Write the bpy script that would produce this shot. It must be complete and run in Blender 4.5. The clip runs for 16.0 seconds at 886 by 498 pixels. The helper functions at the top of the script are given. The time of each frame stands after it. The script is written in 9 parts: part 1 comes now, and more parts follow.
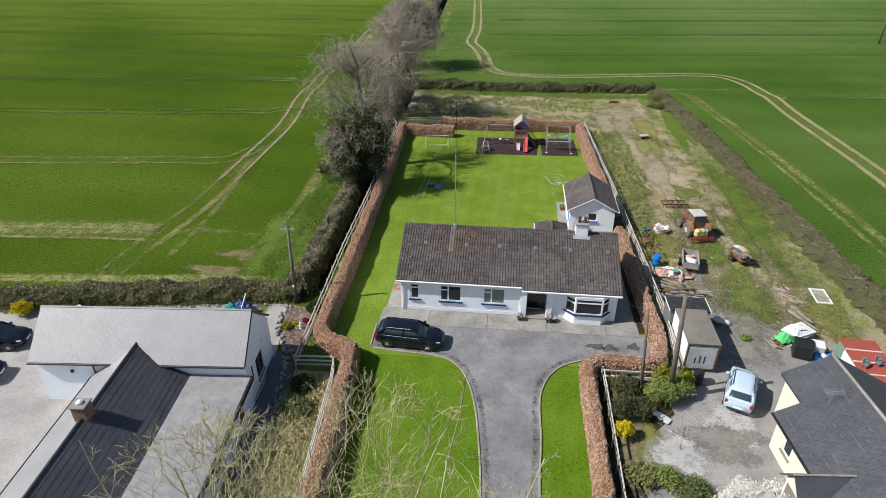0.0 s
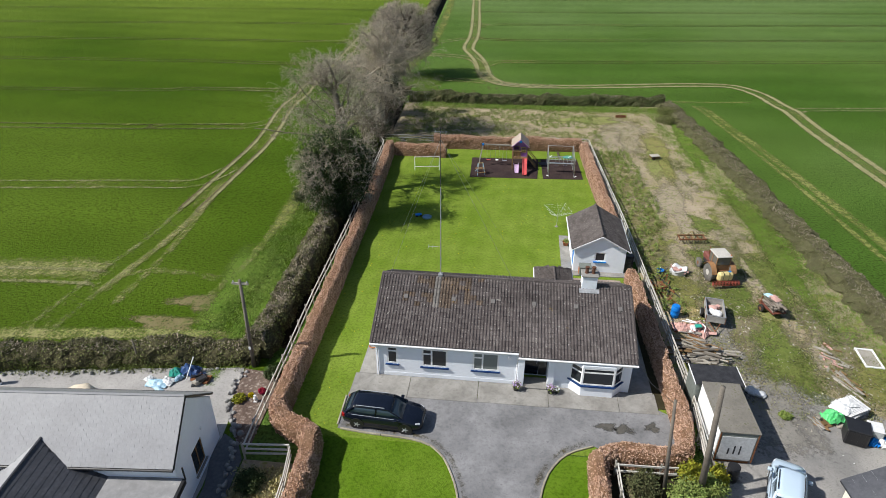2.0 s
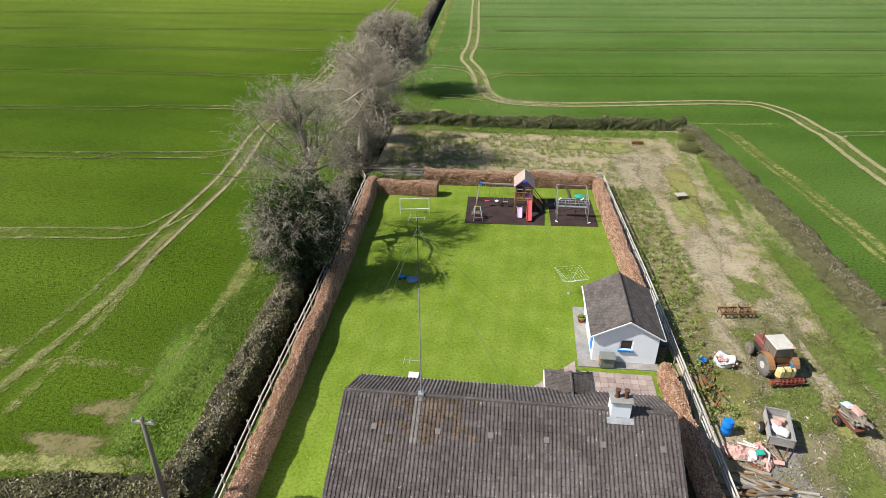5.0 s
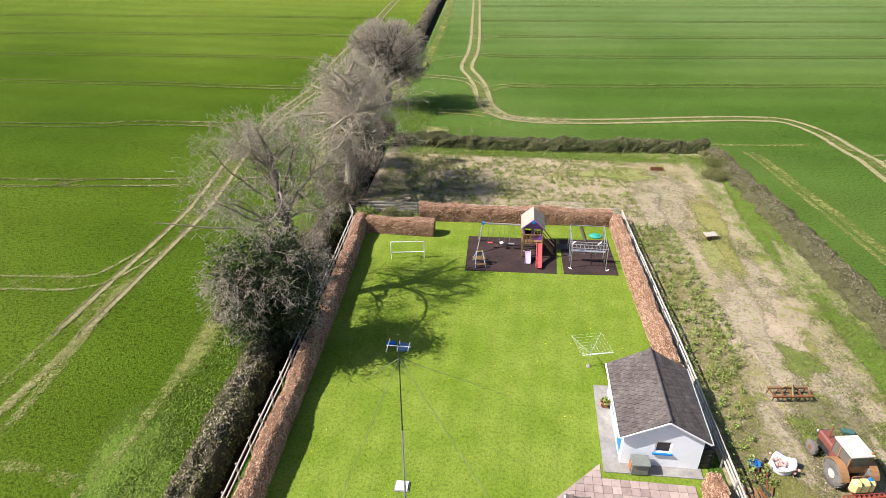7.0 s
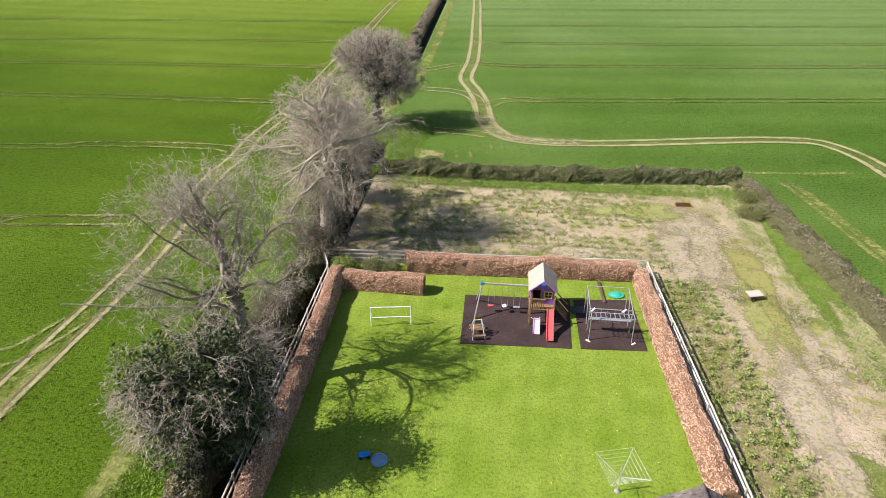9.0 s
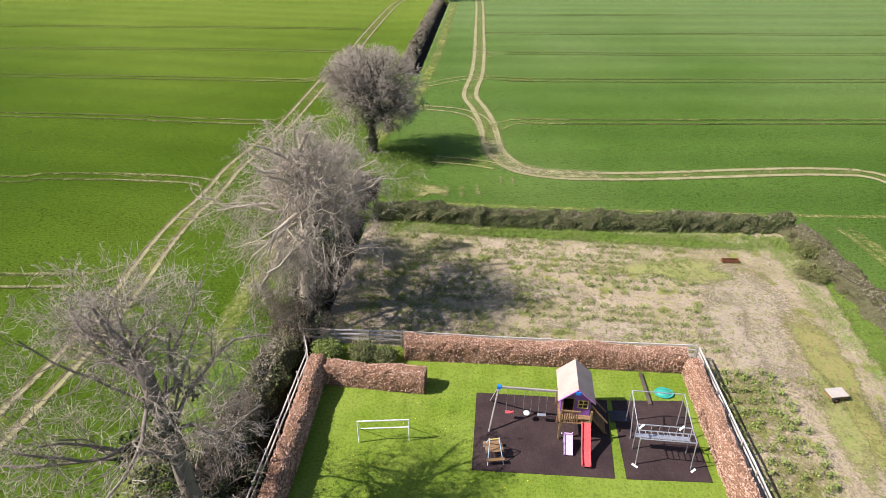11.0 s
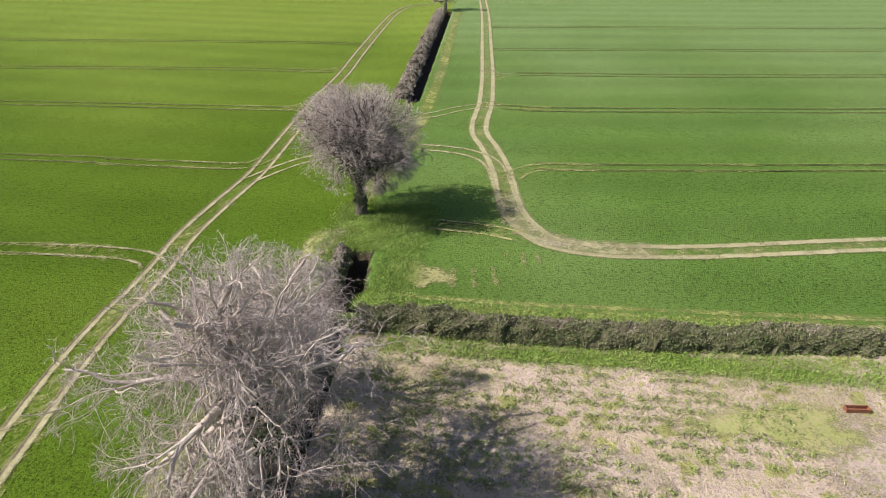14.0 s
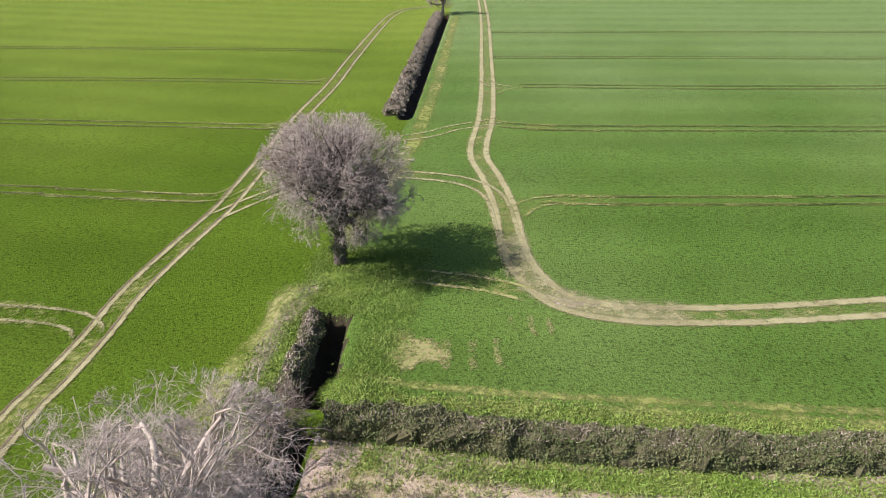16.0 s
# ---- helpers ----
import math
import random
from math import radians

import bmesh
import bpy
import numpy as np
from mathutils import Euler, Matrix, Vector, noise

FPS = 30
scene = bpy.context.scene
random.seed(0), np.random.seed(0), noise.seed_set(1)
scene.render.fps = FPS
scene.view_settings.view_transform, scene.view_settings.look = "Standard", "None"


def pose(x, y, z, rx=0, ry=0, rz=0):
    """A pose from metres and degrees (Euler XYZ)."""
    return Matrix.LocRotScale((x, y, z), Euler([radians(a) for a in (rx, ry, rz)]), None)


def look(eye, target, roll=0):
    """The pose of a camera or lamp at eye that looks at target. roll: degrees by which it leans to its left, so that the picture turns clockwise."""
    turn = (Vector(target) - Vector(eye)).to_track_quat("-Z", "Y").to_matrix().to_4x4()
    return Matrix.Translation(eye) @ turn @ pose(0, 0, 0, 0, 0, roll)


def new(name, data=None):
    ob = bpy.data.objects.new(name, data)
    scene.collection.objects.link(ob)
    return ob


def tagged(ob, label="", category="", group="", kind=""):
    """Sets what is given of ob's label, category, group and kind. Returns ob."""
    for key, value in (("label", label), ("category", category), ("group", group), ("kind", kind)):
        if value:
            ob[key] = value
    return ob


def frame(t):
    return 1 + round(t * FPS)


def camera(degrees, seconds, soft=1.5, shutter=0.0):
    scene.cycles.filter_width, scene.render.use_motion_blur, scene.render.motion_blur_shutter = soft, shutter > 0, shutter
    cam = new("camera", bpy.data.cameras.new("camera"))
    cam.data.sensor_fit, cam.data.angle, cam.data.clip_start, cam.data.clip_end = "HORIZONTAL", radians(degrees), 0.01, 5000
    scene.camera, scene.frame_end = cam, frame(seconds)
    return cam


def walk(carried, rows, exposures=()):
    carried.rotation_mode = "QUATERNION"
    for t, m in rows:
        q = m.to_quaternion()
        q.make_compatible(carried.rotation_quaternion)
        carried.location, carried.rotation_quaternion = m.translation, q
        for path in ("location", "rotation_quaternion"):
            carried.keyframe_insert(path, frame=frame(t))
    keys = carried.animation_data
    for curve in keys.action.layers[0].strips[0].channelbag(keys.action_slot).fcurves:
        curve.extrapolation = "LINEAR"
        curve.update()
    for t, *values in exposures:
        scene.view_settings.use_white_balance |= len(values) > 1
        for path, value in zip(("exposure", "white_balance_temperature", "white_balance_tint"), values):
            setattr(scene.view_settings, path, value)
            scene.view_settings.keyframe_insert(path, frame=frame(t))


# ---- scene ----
# A drone glides over a bungalow, its garden and the fields behind it.
cam = camera(71.45, 16.0, 0.75, 0.15)
# seconds, eye in metres, yaw, pitch and roll in degrees
PATH = [
    (0, 6.759, -35.730, 25.979, 6.021, -30.094, 0.072),
    (0.5, 6.764, -33.827, 25.843, 6.047, -30.049, 0.089),
    (1, 6.806, -31.930, 25.719, 6.074, -30.024, 0.108),
    (1.5, 6.903, -30.060, 25.608, 6.094, -30.009, 0.117),
    (2, 7.048, -28.221, 25.493, 6.100, -29.989, 0.104),
    (2.5, 7.189, -26.381, 25.375, 6.102, -29.979, 0.076),
    (3, 7.259, -24.505, 25.281, 6.110, -29.989, 0.046),
    (3.5, 7.233, -22.625, 25.222, 6.129, -30.001, 0.024),
    (4, 7.149, -20.783, 25.183, 6.155, -29.999, 0.012),
    (6.5, 6.220, -11.280, 25.296, 6.177, -30.218, 0.012),
    (7, 6.156, -9.108, 25.230, 6.191, -30.211, 0.027),
    (7.5, 6.104, -6.896, 25.136, 6.209, -30.203, 0.054),
    (8, 6.041, -4.589, 25.013, 6.235, -30.201, 0.078),
    (8.5, 5.939, -2.149, 24.871, 6.267, -30.211, 0.073),
    (9, 5.803, 0.388, 24.720, 6.306, -30.231, 0.043),
    (11.5, 3.984, 12.659, 24.806, 6.284, -30.331, 0.005),
    (12, 3.630, 15.332, 24.684, 6.357, -30.251, 0.045),
    (12.5, 3.258, 18.011, 24.569, 6.396, -30.179, 0.068),
    (13, 2.876, 20.671, 24.491, 6.402, -30.139, 0.066),
    (13.5, 2.522, 23.254, 24.472, 6.395, -30.141, 0.047),
    (14, 2.242, 25.718, 24.479, 6.383, -30.171, 0.011),
    (14.5, 2.043, 28.105, 24.437, 6.366, -30.199, -0.041),
    (15, 1.894, 30.482, 24.309, 6.346, -30.208, -0.083),
    (15.5, 1.784, 32.839, 24.160, 6.335, -30.210, -0.105),
    (16, 1.709, 35.148, 24.054, 6.342, -30.226, -0.119),
]


def aim(x, y, z, yaw, pitch, roll):
    """The pose of a camera at an eye: yaw to the left from +y, pitch up, roll."""
    return pose(x, y, z, 0, 0, yaw) @ pose(0, 0, 0, 90 + pitch, 0, 0) @ pose(0, 0, 0, 0, 0, roll)


walk(cam, [(t, aim(x, y, z, a, b, c)) for t, x, y, z, a, b, c in PATH],
     [(0.0, 0.2, 6400, 11), (3.0, 0.25, 6400, 9), (4.2, 0.35, 6500, 9), (6.4, 0.82, 6650, 15), (9.0, 0.90, 6620, 17), (11.5, 0.84, 6360, 23), (16.0, 0.88, 6220, 29)])

# ---- light ----
SUN_EL, SUN_AZ = radians(45), radians(196)   # the sun stands to the west (-x): angle of its place, from +x
world = bpy.data.worlds.new("sky")
scene.world = world
world.use_nodes = True
wn, wl = world.node_tree.nodes, world.node_tree.links
sky = wn.new("ShaderNodeTexSky")
sky.sky_type, sky.sun_disc = "NISHITA", False
sky.sun_elevation, sky.sun_rotation = SUN_EL, radians(90) - SUN_AZ
wl.new(sky.outputs[0], wn["Background"].inputs[0])
wn["Background"].inputs[1].default_value = 0.078
sun_data = bpy.data.lights.new("sun", "SUN")
sun_data.energy, sun_data.angle, sun_data.color = 5.0, radians(0.55), (1.0, 0.955, 0.88)
sun = new("sun", sun_data)
to_sun = Vector((math.cos(SUN_EL) * math.cos(SUN_AZ), math.cos(SUN_EL) * math.sin(SUN_AZ), math.sin(SUN_EL)))
sun.matrix_world = look(Vector((0, 20, 0)) + to_sun * 120, (0, 20, 0))
tagged(sun, "", "", "", "structure")

# ---- materials ----
MATS = {}


def surf(name, a, b, c=None, s1=0.3, s2=6.0, rough=0.9, bump=0.3, bs=12.0, metal=0.0, island=0.0, each=0.0,
         cut=0.55, fade=False, spec=0.1, wave=None, depth=0.05, grain=0.25, spots=None, drill=None, far=None):
    """A surface of two colours in large patches, a third in fine grain, relief, and chance by island or object.
    fade: it thins out at its edges by the mesh's own attribute. wave: (scale, amount, axis turn) of faint stripes;
    drill: the same for sown rows.
    far: (colour, y where it begins, y where it is full) of the haze and low-angle paleness painted into a field."""
    m = bpy.data.materials.new(name)
    m.use_nodes = True
    n, l = m.node_tree.nodes, m.node_tree.links
    bs_node = n["Principled BSDF"]
    geo = n.new("ShaderNodeNewGeometry")

    def noise_of(scale, detail=4.0, rough_=0.6):
        t = n.new("ShaderNodeTexNoise")
        t.inputs["Scale"].default_value, t.inputs["Detail"].default_value = scale, detail
        t.inputs["Roughness"].default_value = rough_
        l.new(geo.outputs["Position"], t.inputs["Vector"])
        return t.outputs["Fac"]

    def span(v, lo, hi, to0=0.0, to1=1.0):
        r = n.new("ShaderNodeMapRange")
        r.inputs[1].default_value, r.inputs[2].default_value = lo, hi
        r.inputs[3].default_value, r.inputs[4].default_value = to0, to1
        l.new(v, r.inputs[0])
        return r.outputs[0]

    def mix(f, x, y):
        k = n.new("ShaderNodeMix")
        k.data_type = "RGBA"
        l.new(f, k.inputs[0])
        for sock, v in ((k.inputs[6], x), (k.inputs[7], y)):
            if isinstance(v, tuple):
                sock.default_value = (*v, 1)
            else:
                l.new(v, sock)
        return k.outputs[2]

    def maths(op, x, y):
        k = n.new("ShaderNodeMath")
        k.operation = op
        for sock, v in ((k.inputs[0], x), (k.inputs[1], y)):
            if isinstance(v, (int, float)):
                sock.default_value = v
            else:
                l.new(v, sock)
        return k.outputs[0]

    fine = noise_of(s2, 5.0, 0.7)
    col = mix(span(noise_of(s1), 0.35, 0.65), a, b)
    if c:
        col = mix(span(fine, cut, cut + 0.12), col, c)
    if spots:
        for colour, scale, least in spots:
            col = mix(span(noise_of(scale, 3.0, 0.5), least, least + 0.05), col, colour)
    val = span(fine, 0.25, 0.75, 1 - grain, 1 + grain)
    # haze over distant ground, mixed into the colour along y
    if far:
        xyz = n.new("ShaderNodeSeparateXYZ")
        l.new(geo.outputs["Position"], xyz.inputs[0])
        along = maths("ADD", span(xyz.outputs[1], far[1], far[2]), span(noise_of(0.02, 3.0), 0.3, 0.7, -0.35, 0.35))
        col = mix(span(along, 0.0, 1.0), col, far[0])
    for stripes in (wave, drill):
        if stripes:
            w = n.new("ShaderNodeTexWave")
            w.inputs["Scale"].default_value, w.inputs["Distortion"].default_value = stripes[0], 1.2
            w.inputs["Detail Scale"].default_value = 0.4
            mp = n.new("ShaderNodeMapping")
            mp.inputs["Rotation"].default_value = (0, 0, radians(stripes[2]))
            l.new(geo.outputs["Position"], mp.inputs[0])
            l.new(mp.outputs[0], w.inputs["Vector"])
            val = maths("MULTIPLY", val, span(w.outputs["Fac"], 0, 1, 1 - stripes[1], 1 + stripes[1]))
    if island:
        val = maths("MULTIPLY", val, span(geo.outputs["Random Per Island"], 0, 1, 1 - island, 1 + island))
    if each:
        info = n.new("ShaderNodeObjectInfo")
        val = maths("MULTIPLY", val, span(info.outputs["Random"], 0, 1, 1 - each, 1 + each))
    hsv = n.new("ShaderNodeHueSaturation")
    l.new(val, hsv.inputs["Value"])
    l.new(col, hsv.inputs["Color"])
    if island:
        l.new(span(geo.outputs["Random Per Island"], 0, 1, 0.5 - 0.06 * island, 0.5 + 0.06 * island), hsv.inputs["Hue"])
    l.new(hsv.outputs[0], bs_node.inputs["Base Color"])
    bs_node.inputs["Roughness"].default_value = rough
    bs_node.inputs["Metallic"].default_value = metal
    bs_node.inputs["Specular IOR Level"].default_value = spec
    if bump:
        k = n.new("ShaderNodeBump")
        k.inputs["Strength"].default_value, k.inputs["Distance"].default_value = bump, depth
        l.new(noise_of(bs, 6.0, 0.65), k.inputs["Height"])
        l.new(k.outputs[0], bs_node.inputs["Normal"])
    if fade:
        at = n.new("ShaderNodeAttribute")
        at.attribute_name = "edge"
        amount = maths("ADD", at.outputs["Fac"], span(noise_of(fade, 6.0, 0.75), 0.3, 0.7, -0.5, 0.4))
        amount = maths("ADD", amount, span(noise_of(fade * 9, 4.0, 0.7), 0.3, 0.7, -0.5, 0.4))
        amount = span(amount, 0.05, 0.85)
        clear, both = n.new("ShaderNodeBsdfTransparent"), n.new("ShaderNodeMixShader")
        l.new(amount, both.inputs[0])
        l.new(clear.outputs[0], both.inputs[1])
        l.new(bs_node.outputs[0], both.inputs[2])
        l.new(both.outputs[0], n["Material Output"].inputs[0])
    MATS[name] = m
    return m


def glass_pane(name, tint=(0.02, 0.025, 0.03)):
    m = bpy.data.materials.new(name)
    m.use_nodes = True
    b = m.node_tree.nodes["Principled BSDF"]
    b.inputs["Base Color"].default_value, b.inputs["Roughness"].default_value = (*tint, 1), 0.04
    b.inputs["Specular IOR Level"].default_value = 0.6
    MATS[name] = m
    return m


# both crops turn paler far off: haze and flat view angle put into colour
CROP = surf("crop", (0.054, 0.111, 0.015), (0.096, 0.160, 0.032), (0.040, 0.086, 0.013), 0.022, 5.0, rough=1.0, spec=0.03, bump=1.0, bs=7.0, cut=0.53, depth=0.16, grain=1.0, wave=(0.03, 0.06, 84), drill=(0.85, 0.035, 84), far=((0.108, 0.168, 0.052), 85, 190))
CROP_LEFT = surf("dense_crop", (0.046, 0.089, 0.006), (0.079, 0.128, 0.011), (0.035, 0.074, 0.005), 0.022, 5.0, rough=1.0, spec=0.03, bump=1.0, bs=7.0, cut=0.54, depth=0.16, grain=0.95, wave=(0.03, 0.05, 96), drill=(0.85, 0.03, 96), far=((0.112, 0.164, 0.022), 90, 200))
CROP_PALE = surf("crop_pale", (0.165, 0.195, 0.050), (0.20, 0.215, 0.07), (0.105, 0.15, 0.025), 0.05, 1.8, bump=0.5, bs=5.0, fade=0.25, rough=1.0, spec=0.03)
LAWN = surf("lawn_grass", (0.123, 0.193, 0.020), (0.173, 0.240, 0.037), (0.084, 0.143, 0.011), 0.35, 6.0, rough=1.0, spec=0.03, bump=0.8, bs=18.0, cut=0.57, grain=0.5, wave=(0.22, 0.035, 4))
FRONT_LAWN = surf("front_lawn_grass", (0.083, 0.154, 0.010), (0.117, 0.192, 0.018), (0.057, 0.115, 0.006), 0.35, 6.0, rough=1.0, spec=0.03, bump=0.8, bs=18.0, cut=0.57, grain=0.5, wave=(0.22, 0.035, 4))
VERGE = surf("verge_grass", (0.098, 0.172, 0.020), (0.135, 0.195, 0.034), (0.062, 0.118, 0.012), 0.4, 4.0, bump=0.9, bs=6.0, fade=0.7, depth=0.2)
ROUGH = surf("rough_grass", (0.321, 0.275, 0.163), (0.456, 0.371, 0.279), (0.190, 0.198, 0.066), 0.22, 2.2, bump=1.0, bs=5.0, cut=0.515, depth=0.2, grain=0.5, rough=1.0, spec=0.03, spots=(((0.23, 0.235, 0.08), 0.55, 0.58), ((0.13, 0.115, 0.065), 4.0, 0.68)))
BARE = surf("bare_soil", (0.30, 0.25, 0.185), (0.38, 0.32, 0.24), (0.17, 0.175, 0.07), 0.5, 3.0, bump=0.8, bs=9.0, fade=0.6, cut=0.49, grain=0.4)
STRAW = surf("dry_grass", (0.28, 0.265, 0.115), (0.225, 0.24, 0.08), (0.155, 0.20, 0.045), 0.5, 4.0, bump=0.8, bs=9.0, fade=0.8, cut=0.5)
RUT = surf("wheel_rut", (0.221, 0.212, 0.102), (0.284, 0.276, 0.139), (0.150, 0.165, 0.049), 0.35, 3.0, bump=0.7, bs=7.0, fade=1.1, cut=0.56)
# dark line that paints the shadow a deep rut would hold
RUT_SHADE = surf("rut_shade", (0.085, 0.065, 0.040), (0.15, 0.12, 0.075), (0.06, 0.075, 0.02), 0.5, 3.0, bump=0.7, bs=7.0, fade=0.9, cut=0.55)
RUT_FAINT = surf("faint_rut", (0.036, 0.050, 0.012), (0.075, 0.088, 0.024), (0.14, 0.15, 0.05), 0.12, 1.2, bump=0.6, bs=6.0, fade=0.4, cut=0.54)
MUD = surf("pale_mud", (0.36, 0.31, 0.26), (0.30, 0.25, 0.19), None, 0.6, 4.0, rough=0.6, bump=0.4, bs=6.0, fade=0.7)
ASPHALT = surf("worn_tarmac", (0.147, 0.148, 0.154), (0.252, 0.252, 0.260), (0.113, 0.112, 0.114), 0.4, 4.0, bump=0.3, bs=45.0, cut=0.57, grain=0.28)
DAMP = surf("damp_tarmac", (0.075, 0.072, 0.066), (0.10, 0.095, 0.085), None, 0.8, 5.0, rough=0.6, bump=0.2, bs=40.0, fade=0.8)
GRAVEL = surf("yard_gravel", (0.22, 0.215, 0.21), (0.35, 0.335, 0.32), (0.16, 0.155, 0.145), 0.3, 6.0, bump=0.7, bs=30.0, cut=0.54, grain=0.35)
GRAVEL_DARK = surf("dirty_gravel", (0.19, 0.18, 0.165), (0.28, 0.265, 0.24), (0.12, 0.115, 0.09), 0.3, 7.0, bump=0.8, bs=22.0, fade=0.5)
CONCRETE = surf("concrete", (0.211, 0.203, 0.189), (0.306, 0.297, 0.279), (0.162, 0.153, 0.140), 0.7, 3.5, bump=0.25, bs=30.0, each=0.06, cut=0.57, grain=0.25)
KERB = surf("kerb_concrete", (0.280, 0.252, 0.194), (0.358, 0.330, 0.263), (0.190, 0.174, 0.126), 0.8, 8.0, bump=0.3, bs=30.0, each=0.1)
RUBBER = surf("bark_mulch", (0.038, 0.026, 0.026), (0.058, 0.040, 0.037), (0.09, 0.07, 0.06), 0.6, 9.0, bump=0.9, bs=25.0, cut=0.63)
# near-black: soil of the beds, and the shade down in the ditches as colour
SOIL_AND_SHADE = surf("soil_and_shade", (0.03, 0.025, 0.016), (0.045, 0.04, 0.02), None, 0.5, 5.0, bump=1.0, bs=6.0)
WHITE = surf("white_render", (0.85, 0.89, 0.95), (0.81, 0.855, 0.915), (0.76, 0.80, 0.85), 0.5, 4.0, bump=0.15, bs=60.0, cut=0.66, grain=0.04)
CREAM = surf("cream_render", (0.70, 0.675, 0.57), (0.65, 0.625, 0.53), (0.56, 0.54, 0.45), 0.5, 4.0, bump=0.2, bs=60.0, grain=0.06, cut=0.66)
PVC = surf("white_plastic", (0.86, 0.87, 0.88), (0.83, 0.84, 0.85), None, 1.0, 8.0, rough=0.35, bump=0.0, spec=0.5, grain=0.03)
BLUE_PAINT = surf("blue_paint", (0.010, 0.032, 0.11), (0.016, 0.045, 0.14), None, 1.0, 9.0, rough=0.5, bump=0.1)
BRIGHT_BLUE = surf("bright_blue_plastic", (0.01, 0.16, 0.55), (0.015, 0.20, 0.62), None, 1.0, 9.0, rough=0.45, bump=0.1)
TILE = surf("roof_tile", (0.070, 0.060, 0.059), (0.100, 0.087, 0.085), (0.15, 0.137, 0.13), 0.5, 9.0, bump=0.4, bs=25.0, island=0.18, each=0.18, cut=0.63, spots=(((0.50, 0.48, 0.45), 13.0, 0.665), ((0.24, 0.16, 0.05), 2.2, 0.735), ((0.44, 0.425, 0.40), 24.0, 0.665)))
TILE_DARK = surf("weathered_tile", (0.090, 0.078, 0.074), (0.125, 0.110, 0.104), (0.19, 0.17, 0.15), 0.8, 5.0, bump=0.5, bs=25.0, island=0.14, each=0.14, cut=0.6, grain=0.35)
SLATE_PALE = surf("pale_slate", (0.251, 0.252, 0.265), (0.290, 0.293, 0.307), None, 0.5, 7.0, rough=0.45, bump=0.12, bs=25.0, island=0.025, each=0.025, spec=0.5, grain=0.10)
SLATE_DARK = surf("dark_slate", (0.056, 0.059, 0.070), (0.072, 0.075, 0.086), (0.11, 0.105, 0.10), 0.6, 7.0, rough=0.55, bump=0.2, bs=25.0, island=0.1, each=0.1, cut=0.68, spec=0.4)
FELT = surf("roofing_felt", (0.235, 0.235, 0.24), (0.285, 0.285, 0.29), (0.33, 0.325, 0.31), 0.22, 2.0, rough=0.7, bump=0.2, bs=20.0, cut=0.62)
LEAD = surf("lead_flashing", (0.33, 0.34, 0.36), (0.42, 0.43, 0.45), None, 2.0, 9.0, rough=0.5, metal=0.4, bump=0.1)
BRICK = surf("brown_brick", (0.20, 0.12, 0.08), (0.26, 0.17, 0.12), (0.12, 0.09, 0.07), 2.0, 12.0, bump=0.5, bs=30.0)
CLAY = surf("terracotta", (0.32, 0.12, 0.06), (0.38, 0.16, 0.08), None, 3.0, 20.0, bump=0.2)
SOOTY_CLAY = surf("sooty_terracotta", (0.10, 0.05, 0.035), (0.15, 0.075, 0.05), (0.05, 0.04, 0.035), 3.0, 14.0, bump=0.3)
WOOD_GREY = surf("weathered_wood", (0.30, 0.28, 0.24), (0.40, 0.375, 0.33), (0.20, 0.18, 0.15), 0.6, 14.0, bump=0.4, bs=30.0, each=0.2, island=0.2)
PALE_RAIL = surf("bleached_rail", (0.46, 0.44, 0.40), (0.56, 0.54, 0.50), (0.32, 0.30, 0.26), 0.6, 12.0, bump=0.4, bs=30.0, each=0.15)
WOOD_BROWN = surf("brown_timber", (0.20, 0.125, 0.06), (0.27, 0.18, 0.09), (0.12, 0.075, 0.04), 1.0, 14.0, bump=0.4, bs=30.0, each=0.18, island=0.18)
POLE_WOOD = surf("pole_wood", (0.13, 0.115, 0.10), (0.19, 0.17, 0.145), (0.08, 0.07, 0.06), 1.0, 14.0, bump=0.4, bs=20.0)
BLACK = surf("black_plastic", (0.012, 0.012, 0.014), (0.02, 0.02, 0.022), None, 1.0, 9.0, rough=0.45, bump=0.1, spec=0.5)
TYRE = surf("tyre_rubber", (0.018, 0.018, 0.018), (0.032, 0.03, 0.028), (0.07, 0.065, 0.06), 2.0, 12.0, rough=0.9, bump=0.3)
STEEL = surf("galvanised_steel", (0.45, 0.47, 0.50), (0.56, 0.58, 0.60), None, 3.0, 20.0, rough=0.4, metal=0.7, bump=0.1)
DARK_METAL = surf("dark_metal", (0.05, 0.05, 0.055), (0.08, 0.08, 0.085), None, 3.0, 20.0, rough=0.5, metal=0.5, bump=0.1)
RUST = surf("rusty_iron", (0.17, 0.07, 0.035), (0.24, 0.11, 0.055), (0.09, 0.045, 0.03), 1.5, 12.0, rough=0.9, bump=0.5, bs=25.0)
GLASS = glass_pane("window_glass")
# bluish base colour stands for sky reflected in the car windows
CAR_GLASS = glass_pane("car_glass", (0.035, 0.055, 0.07))
NET_GLASS = glass_pane("glass_before_blind", (0.16, 0.185, 0.18))
# the hedge cores are darker than their leaves: shade of the gaps as colour
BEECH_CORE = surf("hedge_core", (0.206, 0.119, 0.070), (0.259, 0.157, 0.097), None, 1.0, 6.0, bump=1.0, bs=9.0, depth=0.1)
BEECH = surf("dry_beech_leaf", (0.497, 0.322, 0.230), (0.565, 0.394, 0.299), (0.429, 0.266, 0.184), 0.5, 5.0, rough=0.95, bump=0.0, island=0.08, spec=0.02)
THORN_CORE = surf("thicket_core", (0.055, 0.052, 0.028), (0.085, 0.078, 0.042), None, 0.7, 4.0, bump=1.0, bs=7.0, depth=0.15)
